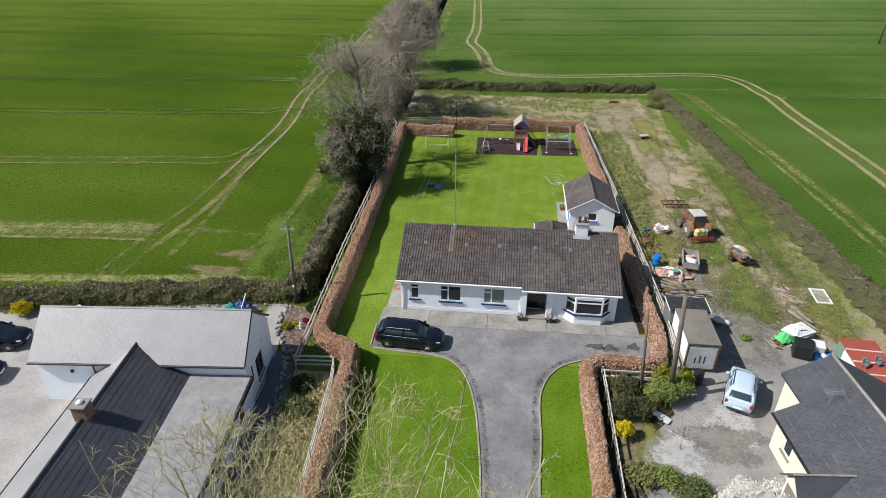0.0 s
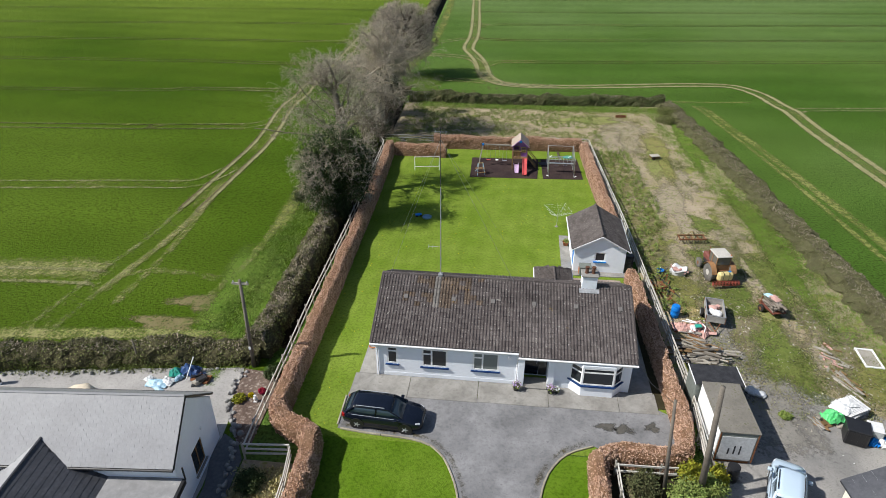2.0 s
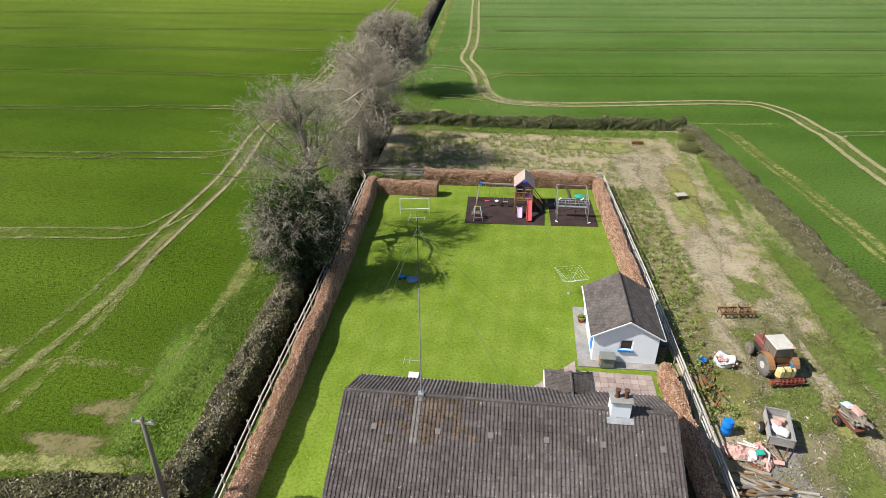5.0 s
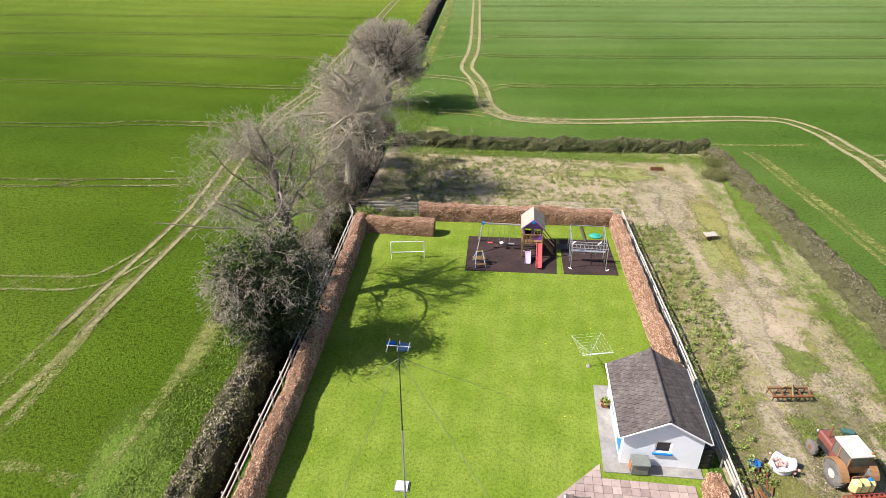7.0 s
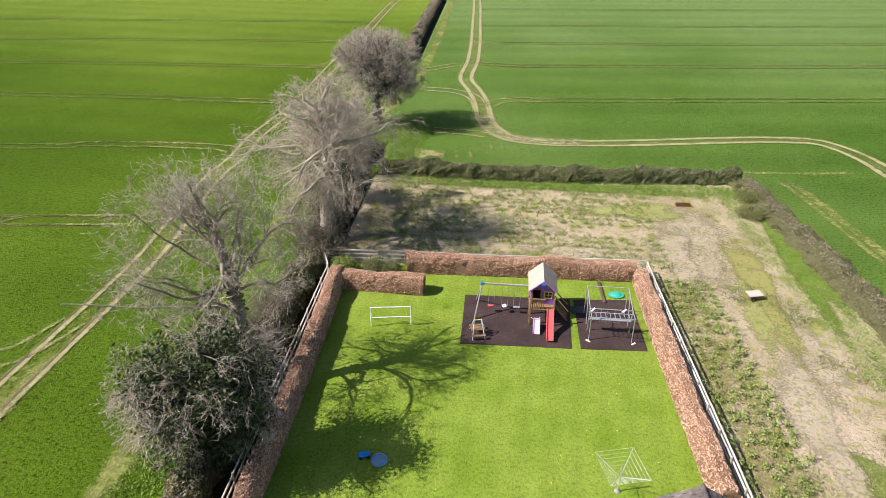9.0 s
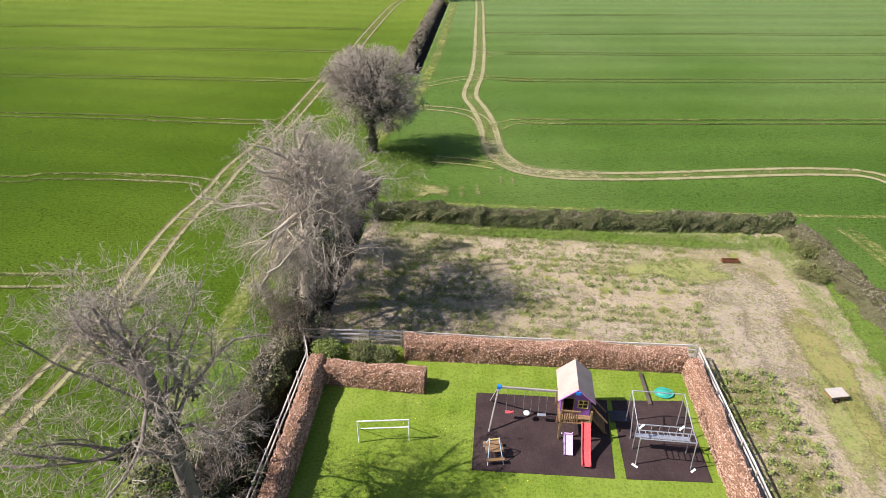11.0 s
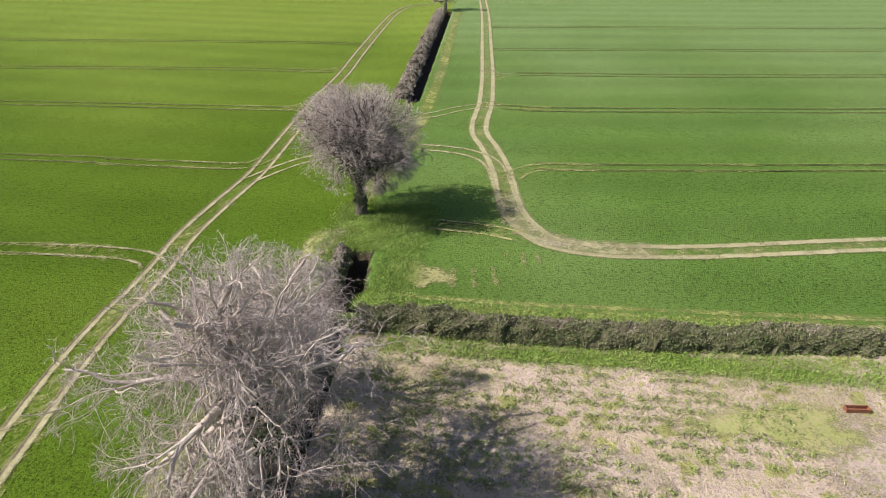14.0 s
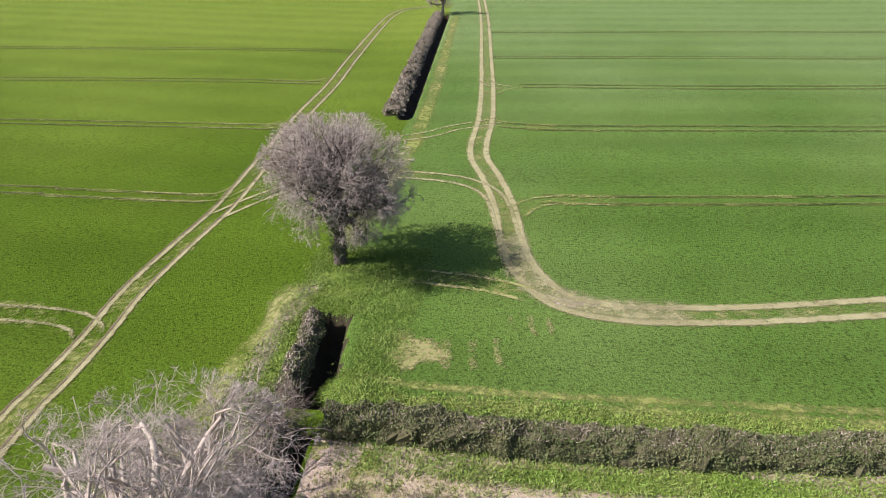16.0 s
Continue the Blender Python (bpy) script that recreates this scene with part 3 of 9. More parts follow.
sheet("side_drive", [(-6.75, -24), (-6.9, -9), (-7.45, -7.0), (-7.3, -5.6), (-6.3, -6.2), (-5.7, -7.2), (-5.5, -11), (-5.4, -24)], 0.03, surf("dark_tarmac", (0.10, 0.105, 0.115), (0.13, 0.135, 0.145), None, 0.4, 6.0, bump=0.3, bs=40.0),
      "dark tarmac path beside the white gable", "path")
sheet("weedy_strip", [(-5.4, -24), (-5.5, -11), (-5.6, -7.2), (-3.0, -7.2), (-2.3, -9), (-1.9, -24)], 0.03, ROUGH, "overgrown strip inside the rail fence", "rough ground")
sheet("soil_strip", [(16.42, -1.2), (16.42, 9.0), (17.2, 9.0), (17.6, -1.2)], 0.036, SOIL_AND_SHADE, "bare soil below the hedge beside the gable", "soil")
sheet("play_mat", [(3.42, 36.3), (3.52, 30.87), (10.47, 31.12), (10.7, 36.5)], 0.05, RUBBER, "dark bark-mulch square under the swings", "play surface")
sheet("play_mat", [(10.95, 36.5), (11.05, 31.15), (15.15, 31.4), (14.95, 36.9)], 0.05, RUBBER, "dark bark-mulch square under the climbing frame", "play surface")

# apron of concrete bays before and beside the bungalow
apron = thing("apron", "pale concrete apron in bays before the bungalow", "paving", kind="structure")
for x0, x1, y0, y1 in ((-1.3, 2.1, -1.85, -0.02), (2.12, 6.2, -1.8, -0.02), (6.22, 10.3, -1.75, -0.02), (10.32, 14.3, -1.7, -0.02), (14.32, 16.5, -1.65, -0.02), (-1.1, -0.02, 0.0, 9.6), (15.02, 16.4, 0.0, 9.0)):
    part("slab", cube(x0, x1, y0, y1, -0.1, 0.07, bevel=0.01), CONCRETE, apron)
shed_base = solo("shed_base", prism(bmesh.new(), [(11.9, 12.7), (16.75, 12.75), (16.75, 19.0), (12.0, 19.0)], -0.1, 0.08), CONCRETE, "concrete base under the garden shed", "paving", kind="structure")

# kerbs of the drive
kerb_me = finish(cube(-0.30, 0.30, -0.05, 0.05, -0.1, 0.10, bevel=0.015), "kerb_stone", KERB)
for line in (DRIVE_L, DRIVE_R, smooth_line([(-1.35, -4.5), (-1.4, -2.2)], 0.12)):
    kerb = thing("kerb", "low concrete kerb between drive and lawn", "kerb", kind="structure")
    walkline = beside(line, 0.0)
    gone = 0.0
    for a, b in zip(walkline, walkline[1:]):
        gone += np.linalg.norm(b - a)
        if gone >= 0.56:
            gone -= 0.56
            piece("kerb_stone", kerb_me, kerb, pose(a[0], a[1], 0, 0, 0, math.degrees(math.atan2(b[1] - a[1], b[0] - a[0]))))

# stains and worn ground
THIN_STRAW = surf("thin_yellow_crop", (0.25, 0.23, 0.10), (0.21, 0.215, 0.08), (0.12, 0.165, 0.035), 0.6, 3.0, bump=0.8, bs=8.0, fade=0.45, cut=0.5)
THIN_CROP = surf("thin_crop", (0.145, 0.130, 0.055), (0.20, 0.17, 0.085), (0.075, 0.10, 0.022), 0.5, 2.5, bump=0.8, bs=7.0, fade=0.5, cut=0.5)
for line, off in ((DRIVE_L, 0.34), (DRIVE_R, 0.3)):
    ribbon("drive_edge", beside(line, off)[::4], 0.38, 0.05, MOSS, "dark moss along the edge of the drive", "moss", strength=0.34)
PALE_PATCH = surf("washed_gravel", (0.38, 0.375, 0.37), (0.46, 0.455, 0.445), (0.28, 0.27, 0.26), 0.6, 6.0, bump=0.5, bs=30.0, fade=0.8)
for k, (x, y, rx, ry, m, lab) in enumerate((
    (14.4, -3.0, 0.7, 0.4, DAMP, "damp dark stain on the tarmac"), (15.9, -2.7, 0.5, 0.4, DAMP, "damp dark stain on the tarmac"),
    (13.4, -2.9, 0.7, 0.35, DAMP, "damp dark stain on the tarmac"))):
    blot("stain", x, y, rx, ry, 0.046, m, lab, "stain", seed=k + 3)
for k, (x, y, rx, ry, m, lab) in enumerate((
    (-14.0, 6.2, 2.6, 1.3, THIN_CROP, "thin brown patch in the crop"), (-15.4, 3.6, 3.0, 1.0, THIN_CROP, "thin brown patch in the crop"), (-12.3, 9, 2.2, 7.5, VERGE, "lush grass beside the ditch"), (-9.7, 6, 1.6, 8.0, VERGE, "lush grass beside the ditch"),
    (-11.5, 33, 2.4, 9, VERGE, "lush grass beside the ditch"), (-11.0, 50, 2.0, 9.0, VERGE, "lush grass beside the ditch"),
    
    (-6.6, 60.5, 1.4, 3.2, VERGE, "lush grass beside the ditch"), (-9.6, 72.6, 3.4, 3.6, VERGE, "lush grass under the lone tree"),
    (-13.0, 68, 1.5, 5, STRAW, "yellowed thin patch in the crop"), (-11.2, 62, 1.2, 4, VERGE, "lush grass beside the ditch"))):
    blot("grass_patch", x, y, rx, ry, 0.012 + 0.002 * k, m, lab, "grass patch", seed=k + 11)
EARTH = surf("dark_earth", (0.165, 0.145, 0.085), (0.225, 0.195, 0.125), (0.12, 0.145, 0.04), 0.6, 2.5, bump=0.9, bs=9.0, fade=0.5, cut=0.5, grain=0.4)
GRASSY = surf("rank_grass", (0.105, 0.145, 0.030), (0.155, 0.185, 0.048), (0.20, 0.185, 0.075), 0.5, 3.0, bump=0.9, bs=7.0, fade=0.7, cut=0.58, depth=0.12)
STRAW_HEAP = surf("yellow_straw", (0.42, 0.33, 0.16), (0.50, 0.41, 0.23), (0.25, 0.19, 0.10), 0.6, 5.0, bump=1.0, bs=12.0, fade=1.0, cut=0.56)
OLIVE_GRASS = surf("olive_grass", (0.216, 0.213, 0.067), (0.272, 0.238, 0.095), (0.152, 0.189, 0.048), 0.5, 3.0, bump=0.8, bs=9.0, fade=0.7, cut=0.5)
for k, (x, y, rx, ry, m, lab) in enumerate((
    (21.2, 13.5, 2.4, 6.0, EARTH, "dark trodden earth in the plot"), (24.2, 5.5, 3.0, 5.0, EARTH, "dark trodden earth in the plot"), (25.0, 15.5, 3.0, 5.5, EARTH, "dark trodden earth in the plot"), (29.0, 5.0, 2.6, 6.0, EARTH, "dark trodden earth in the plot"), (21.3, 15.5, 1.6, 3.4, BARE, "bare trodden soil in the plot"), (21.4, 5.0, 2.2, 4, GRAVEL_DARK, "bare trodden soil in the plot"), (23.2, 26, 1.5, 8, BARE, "bare trodden soil in the plot"), (21.4, 46, 2.6, 8, BARE, "bare trodden soil in the plot"),
    (26.4, 20.5, 1.5, 2.2, BARE, "bare trodden soil in the plot"), (4, 47.5, 7, 2.2, BARE, "bare trodden soil in the plot"), (23.9, 0.2, 1.5, 4.6, GRAVEL_DARK, "grey stony track through the plot"),
    (27.9, 4.6, 1.0, 2.6, BARE, "bare trodden soil in the plot"), (11.5, 43.2, 4.0, 1.2, BARE, "bare trodden soil in the plot"), (22.5, -1, 3.0, 3.0, GRAVEL_DARK, "grey stony track through the plot"),
    (-1.0, 43.5, 4.0, 1.6, BARE, "bare trodden soil in the plot"), (25.3, 32, 1.2, 5, BARE, "bare trodden soil in the plot"), (23.4, 36, 1.4, 5, STRAW, "dry grass in the plot"),
    (25.4, 4.6, 1.9, 4.6, GRASSY, "rank grass in the plot"), (24.0, 10.6, 2.2, 2.2, GRASSY, "rank grass in the plot"), (27.6, 14.0, 1.8, 4.6, GRASSY, "rank grass in the plot"), (23.2, 16.6, 1.0, 1.6, GRASSY, "rank grass in the plot"), (25.0, 22.5, 1.6, 2.0, GRASSY, "rank grass in the plot"),
    (26.0, 9.2, 0.9, 1.5, STRAW, "dry grass in the plot"), (26.3, 14.2, 0.6, 3.4, BARE, "bare trodden soil in the plot"), (20.4, 9.2, 1.2, 1.2, STRAW_HEAP, "scattered straw on the soil"), (30.2, 1.5, 1.6, 4.5, MOSSY, "mossy olive ground in the plot"),
    (20.6, 11.5, 1.6, 3, MOSSY, "mossy olive ground in the plot"), (29.6, 20, 1.6, 13, VERGE, "fresh grass along the hedge bank"), (28.4, 44, 1.4, 11, VERGE, "fresh grass along the hedge bank"),
    (12, 55.4, 14, 1.0, VERGE, "fresh grass along the hedge bank"), (17.5, 51, 5.0, 2.0, STRAW, "dry grass in the plot"), (19.4, 43.5, 1.9, 5.5, BARE, "bare trodden soil in the plot"), (24.4, 40, 1.3, 9.0, OLIVE_GRASS, "yellow-green grass beside the bare soil"), (19.3, -3.0, 1.6, 3.0, GRAVEL_DARK, "grey stony track through the plot"),
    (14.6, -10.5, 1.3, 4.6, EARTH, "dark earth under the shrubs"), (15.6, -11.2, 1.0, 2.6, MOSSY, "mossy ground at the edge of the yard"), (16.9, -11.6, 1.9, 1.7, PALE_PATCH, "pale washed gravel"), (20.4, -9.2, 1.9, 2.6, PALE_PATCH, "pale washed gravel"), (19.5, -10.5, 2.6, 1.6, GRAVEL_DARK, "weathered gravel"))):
    blot("worn_patch", x, y, rx, ry, 0.022 + 0.0015 * k, m, lab, "worn ground", seed=k + 31)
blot("puddle_edge", 6.4, 71.6, 2.2, 0.8, 0.05, MUD, "pale drying mud at the bend of the track", "mud", -8, seed=7)

# wheel tracks of the field
TRACKS = (
    ([(-21.9, 20), (-21.9, 28), (-21.95, 38), (-22.7, 45), (-23.9, 52.5), (-24.5, 59.5), (-25.2, 65.5), (-26.0, 71), (-26.0, 78), (-25.6, 86), (-25.9, 92), (-26.9, 107), (-27.6, 119), (-27.95, 135), (-29.3, 154), (-31.2, 187), (-31.8, 210), (-29.5, 223), (-22, 228)], RUT, 0.72, 1.0),
    ([(-9.0, 240), (-5.8, 199), (-3.26, 155), (-1.94, 131), (-1.42, 114.7), (-1.74, 105), (-1.35, 99.8), (0, 95.2), (1.6, 88), (2.5, 80.5), (3.5, 76), (6, 71.8), (10, 70.6), (13.1, 70.7), (19.3, 71.5), (33, 74.4), (38.4, 75.1), (42.8, 74.6), (45.2, 69), (45.2, 60), (45.2, 50), (45.9, 39), (46.5, 28), (47, -5)], RUT, 0.95, 1.05),
    ([(-26.0, 84), (-21, 90.5), (-12, 94), (-5, 94.0), (-1.2, 92.3), (0.9, 89), (2.3, 81)], RUT, 0.6, 0.8),
    ([(1.0, 115), (-2.1, 112.8), (-5.7, 110.3), (-8.4, 107.5), (-14, 105), (-27, 102)], RUT, 0.5, 0.65),
    ([(1.5, 131), (-1.5, 133.5), (-3, 137)], RUT, 0.5, 0.65),
    ([(-6, 74.2), (-2.5, 73.8), (0.6, 73.4), (4.2, 72.2)], STRAW, 0.5, 0.8),
    ([(-90, 20.4), (-49.6, 23.7), (-31.1, 25.8), (-25.1, 26.4), (-23.4, 27.9), (-22.2, 31.5)], RUT, 0.42, 0.5),
    ([(-23.6, 1.5), (-22.9, 8.2), (-21.9, 15), (-21.9, 24)], RUT, 0.6, 0.3),
    ([(-80, 5.6), (-40, 7.5), (-28, 8.3), (-22.6, 8.4)], RUT, 0.6, 0.6),
    ([(-25.5, 64.8), (-26.8, 66.5), (-29.4, 67.25), (-33, 67.35), (-38, 67.2)], RUT, 0.45, 0.62),
    ([(-23.6, 48.6), (-25.6, 46.5), (-28.5, 45.75), (-34, 45.1)], RUT, 0.42, 0.5),
    ([(2.5, 85), (3.9, 88.0), (6.6, 89.5), (13, 89.9)], STRAW, 0.45, 0.55),
    ([(-25.9, 92), (-26.8, 89.8), (-29, 88.7), (-37, 88.55)], STRAW, 0.45, 0.5),
    ([(-28.0, 115.5), (-29.6, 112.6), (-33, 111.9), (-40, 111.7)], STRAW, 0.45, 0.5),
    ([(-28.4, 140), (-31.5, 136.6), (-38, 136)], STRAW, 0.45, 0.5),
    ([(-1.3, 127.5), (0.5, 131.4), (4, 133.0), (10, 133.6)], STRAW, 0.45, 0.5),
    ([(-1.5, 115), (0.6, 113.0), (4, 112.3), (12, 112.3)], STRAW, 0.45, 0.5),
)
for pts, m, w, strong in TRACKS:
    line = smooth_line(pts, 1.2)
    ribbon("track_margin", line, 3.2, 0.04, STRAW if strong > 1 else CROP_PALE, "thin pale crop along the wheel ruts", "wheel track", strength=0.3 * min(1, strong))
    for off in (-0.92, 0.92):
        ribbon("wheel_track", beside(line, off), w, 0.06, m, "brown wheel rut worn through the green crop", "wheel track", strength=strong, group="wheel tracks in the fields")
        # ruts lie flat here, so the shadow of their depth is a dark ribbon
        if w == 0.72:
            ribbon("wheel_track", beside(line, off + 0.2), w * 0.36, 0.09, RUT_SHADE, "dark line painted along a rut for the shadow of its depth", "wheel track", strength=0.75 * min(1, strong), group="wheel tracks in the fields")
for pts, w, strong in (([(-22.2, 6), (-21.2, 13), (-20.9, 19), (-21.6, 27)], 1.0, 0.55), ([(-20.2, 5), (-19.9, 12), (-20.4, 18), (-21.5, 25)], 0.9, 0.4), ([(-22.0, 8), (-20.6, 9.6), (-17, 9.8), (-14, 9.2)], 1.0, 0.3)):
    ribbon("wheel_track", smooth_line(pts, 1.0), w, 0.05, STRAW, "flattened pale crop beside the wheel ruts", "wheel track", strength=strong, group="wheel tracks in the fields")
ribbon("field_margin", smooth_line([(-60, 7.1), (-36, 8.4), (-27, 9.4), (-22.5, 9.6)], 1.2), 3.6, 0.045, STRAW, "thin pale crop along the wheel ruts", "field margin", strength=0.6)
ribbon("field_margin", smooth_line([(-60, -1.6), (-30, 0.8), (-16, 2.2), (-10.5, 2.6)], 1.2), 1.6, 0.045, STRAW, "thin pale crop along the hedge's foot", "field margin", strength=0.7)
ribbon("field_margin", smooth_line([(-14.0, 6), (-12.9, 12), (-12.7, 20), (-12.9, 26)], 1.2), 0.9, 0.045, STRAW, "thin pale crop along the field's edge", "field margin", strength=0.4)
for pts in ([(-27, 46.1), (-30, 45.5), (-39, 44.5), (-45.4, 43.8), (-120, 38)], [(-31, 67.35), (-38, 67.2), (-45.2, 66.3), (-54.6, 64.1), (-120, 58)], [(-27.5, 88.6), (-32.5, 88.55), (-44.3, 88.5), (-54.5, 88.5), (-130, 85)], [(-28.6, 111.9), (-38, 111.75), (-54.7, 110.95), (-71.6, 110.1), (-150, 105)],
            [(-29.5, 136.1), (-48.6, 135.8), (-69, 134.3), (-89, 132.4), (-170, 125)], [(-29, 160), (-32, 162), (-60, 161.5), (-200, 150)],
            [(5.0, 89.6), (10.8, 89.95), (25.2, 91.5), (40.8, 93.4), (110, 102)], [(0.6, 112.6), (4, 112.3), (9.3, 112.2), (32, 114.6), (52, 116.8), (130, 127)], [(2.5, 132.8), (10, 133.6), (29, 135), (62.9, 138.9), (150, 150)],
            [(-1.2, 154.0), (1, 154.3), (33.9, 157.6), (74, 161.8), (160, 172)], [(-3, 180), (2, 182), (60, 188), (170, 202)]):
    line = smooth_line(pts, 1.5)
    for off in (-0.9, 0.9):
        ribbon("track_margin", beside(line, off), 0.85, 0.05, CROP_PALE, "thin pale crop along the wheel ruts", "wheel track", strength=0.45)
        ribbon("wheel_track", beside(line, off), 0.40, 0.06, RUT_FAINT, "narrow dark wheel rut across the crop", "wheel track", strength=0.85, group="wheel tracks in the fields")
line = smooth_line([(45.5, 58), (52, 60.5), (90, 66)], 1.5)
for off in (-0.9, 0.9):
    ribbon("wheel_track", beside(line, off), 0.6, 0.03, RUT, "brown wheel rut worn through the green crop", "wheel track", strength=0.7, group="wheel tracks in the fields")
for pts, w in (([(-11.4, 78), (-9.6, 114), (-13.6, 206)], 2.6), ([(33.6, 60), (38.0, 30), (41, 2)], 1.4), ([(32.6, 60.5), (36.3, 34), (39.2, 4)], 0.8), ([(-6, 59.6), (29, 61)], 2.0), ([(-15.2, 116), (-19.5, 207)], 1.6), ([(-12.4, 16), (-13.8, 58), (-12.8, 72)], 2.0), ([(-6.5, 61.9), (2, 61.2), (32, 62.6), (42, 64)], 1.0)):
    ribbon("field_margin", smooth_line(pts, 1.5), w, 0.016, CROP_PALE, "thin pale crop along the field's edge", "field margin", strength=0.62)
ribbon("field_margin", smooth_line([(-12.2, 60), (-12.6, 66), (-11.9, 72.5)], 1.0), 1.8, 0.05, BARE, "trodden soil along the field's edge", "field margin", strength=0.55)


blot("thin_streak", -3.4, 64.6, 2.0, 2.2, 0.05, THIN_STRAW, "patch of thin yellowed crop", "field margin", 6, seed=71)
for x, y, l, w in ((-1.4, 64.6, 3.6, 0.8), (0.2, 64.7, 3.4, 0.7), (1.7, 65.2, 3.4, 0.6), (2.6, 68.5, 2.6, 0.55), (3.9, 68.5, 2.8, 0.6), (5.1, 68.4, 2.2, 0.5)):
    ribbon("thin_streak", smooth_line([(x + 0.3, y - l / 2), (x, y), (x - 0.1, y + l / 2)], 0.4), w, 0.05, THIN_STRAW, "streak of thin yellowed crop", "field margin", strength=0.42)
ribbon("track_bend", smooth_line([(2.4, 82), (2.9, 77.5), (4.2, 74), (6.6, 71.9), (10.1, 71.0), (15, 71.2)], 1.0), 3.4, 0.05, RUT, "wide bend of bare trodden soil", "wheel track", strength=0.62)
ribbon("weed_strip", smooth_line([(20.1, 10.5), (19.5, 20), (18.9, 30), (18.4, 40)], 1.0), 4.4, 0.06, MOSSY, "strip of low green weeds along the fence", "weeds", strength=0.45)


# ---- hedges ----
def hedge(name, label, pts, width, height, core, leaf, size, density, seed, ragged=0.12, extra=None, category="hedge", group="", taper=0.8, wild=False):
    """A hedge along a line, clipped or wild and rounded: a rough core, coloured dark for the shade between leaves, and
    a skin of loose leaves; extra: (material, size, density, upright) of a second kind of leaf.
    """
    rng = np.random.default_rng(seed)
    line = smooth_line(pts, 0.45)
    prof = [(-0.5, 0.0), (-0.52, 0.35), (-0.5, 0.7), (-0.42 * taper, 0.93), (-0.2, 1.0), (0.2, 1.0), (0.42 * taper, 0.93), (0.5, 0.7), (0.52, 0.35), (0.5, 0.0)]
    if wild:
        prof = [(-0.64, 0.0), (-0.60, 0.3), (-0.50, 0.62), (-0.33, 0.86), (-0.12, 0.98), (0.12, 1.0), (0.33, 0.88), (0.50, 0.62), (0.60, 0.3), (0.64, 0.0)]
    if wild and height < 0.9:   # a low mound
        prof = [(-0.64, 0.0), (-0.55, 0.22), (-0.42, 0.52), (-0.26, 0.82), (-0.10, 0.97), (0.10, 1.0), (0.26, 0.82), (0.42, 0.52), (0.55, 0.22), (0.64, 0.0)]
    n, k = len(line), len(prof)
    G = np.zeros((n, k, 3))
    for j, (o, h) in enumerate(prof):
        s = beside(line, o * width)
        G[:, j, :2], G[:, j, 2] = s, h * height
    low = [noise.noise(Vector((x * 0.35, y * 0.35, seed))) for x, y in line]
    G[:, :, 2] *= (1 + ragged * 1.6 * np.array(low))[:, None]
    if wild:
        swell = np.array([[noise.noise(Vector((x * 1.1, y * 1.1, seed + 0.9 * j))) for j in range(k)] for x, y in line])
        mid3 = np.concatenate([line, np.full((n, 1), height * 0.4)], 1)[:, None, :]
        G = mid3 + (G - mid3) * (1 + 1.5 * ragged * swell)[:, :, None]
    G += rng.normal(0, ragged * 0.35, G.shape) * np.array([1, 1, 0.7]) * (np.arange(k) % (k - 1) > 0)[None, :, None]
    G[:, 0, 2] = G[:, -1, 2] = -0.1
    G[:, :, 2] += np.array([land(x, y) for x, y in line])[:, None]
    base = thing(name, label, category, (line[0][0], line[0][1], 0), group=group)
    G[:, :, 0] -= line[0][0]
    G[:, :, 1] -= line[0][1]
    verts = [tuple(v) for v in G.reshape(-1, 3)]
    faces = [(i * k + j, i * k + j + 1, (i + 1) * k + j + 1, (i + 1) * k + j) for i in range(n - 1) for j in range(k - 1)]
    faces += [tuple(range(k))[::-1], tuple((n - 1) * k + j for j in range(k))]
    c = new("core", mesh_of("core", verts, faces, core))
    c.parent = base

    def skin(count, jitter, lo=0, hi=k - 1):
        i, j = rng.integers(0, n - 1, count), rng.integers(lo, hi, count)
        a, b = rng.random((count, 1)), rng.random((count, 1))
        p = (G[i, j] * (1 - a) + G[i + 1, j] * a) * (1 - b) + (G[i, j + 1] * (1 - a) + G[i + 1, j + 1] * a) * b
        return p + rng.normal(0, jitter, p.shape) * np.array([1, 1, 0.8])

    length = float(np.linalg.norm(np.diff(line, axis=0), axis=1).sum())
    area = length * (2 * height + width)
    spots = skin(int(area * density), size * (0.9 if wild else 0.45))
    if wild:   # thin and bare stretches
        keep = np.array([noise.noise(Vector((x * 0.8 + line[0][0], y * 0.8 + line[0][1], z * 1.2 + seed))) for x, y, z in spots]) > -0.42
        spots = spots[keep]
    f = new("foliage", quads_mesh("foliage", leaf_quads(rng, spots, size), leaf))
    f.parent = base
    tagged(f, "", "", "", "stuff")
    if extra:
        m2, s2, d2, up = extra
        g = new("twig_work", quads_mesh("twig_work", leaf_quads(rng, skin(int(area * d2), s2 * (1.6 if wild else 0.6), *((3, k - 4) if wild else (2, k - 3))), s2, up, 3.5), m2))
        g.parent = base
        tagged(g, "", "", "", "stuff")
    return base


BL = "clipped copper beech hedge with dry brown winter leaves"
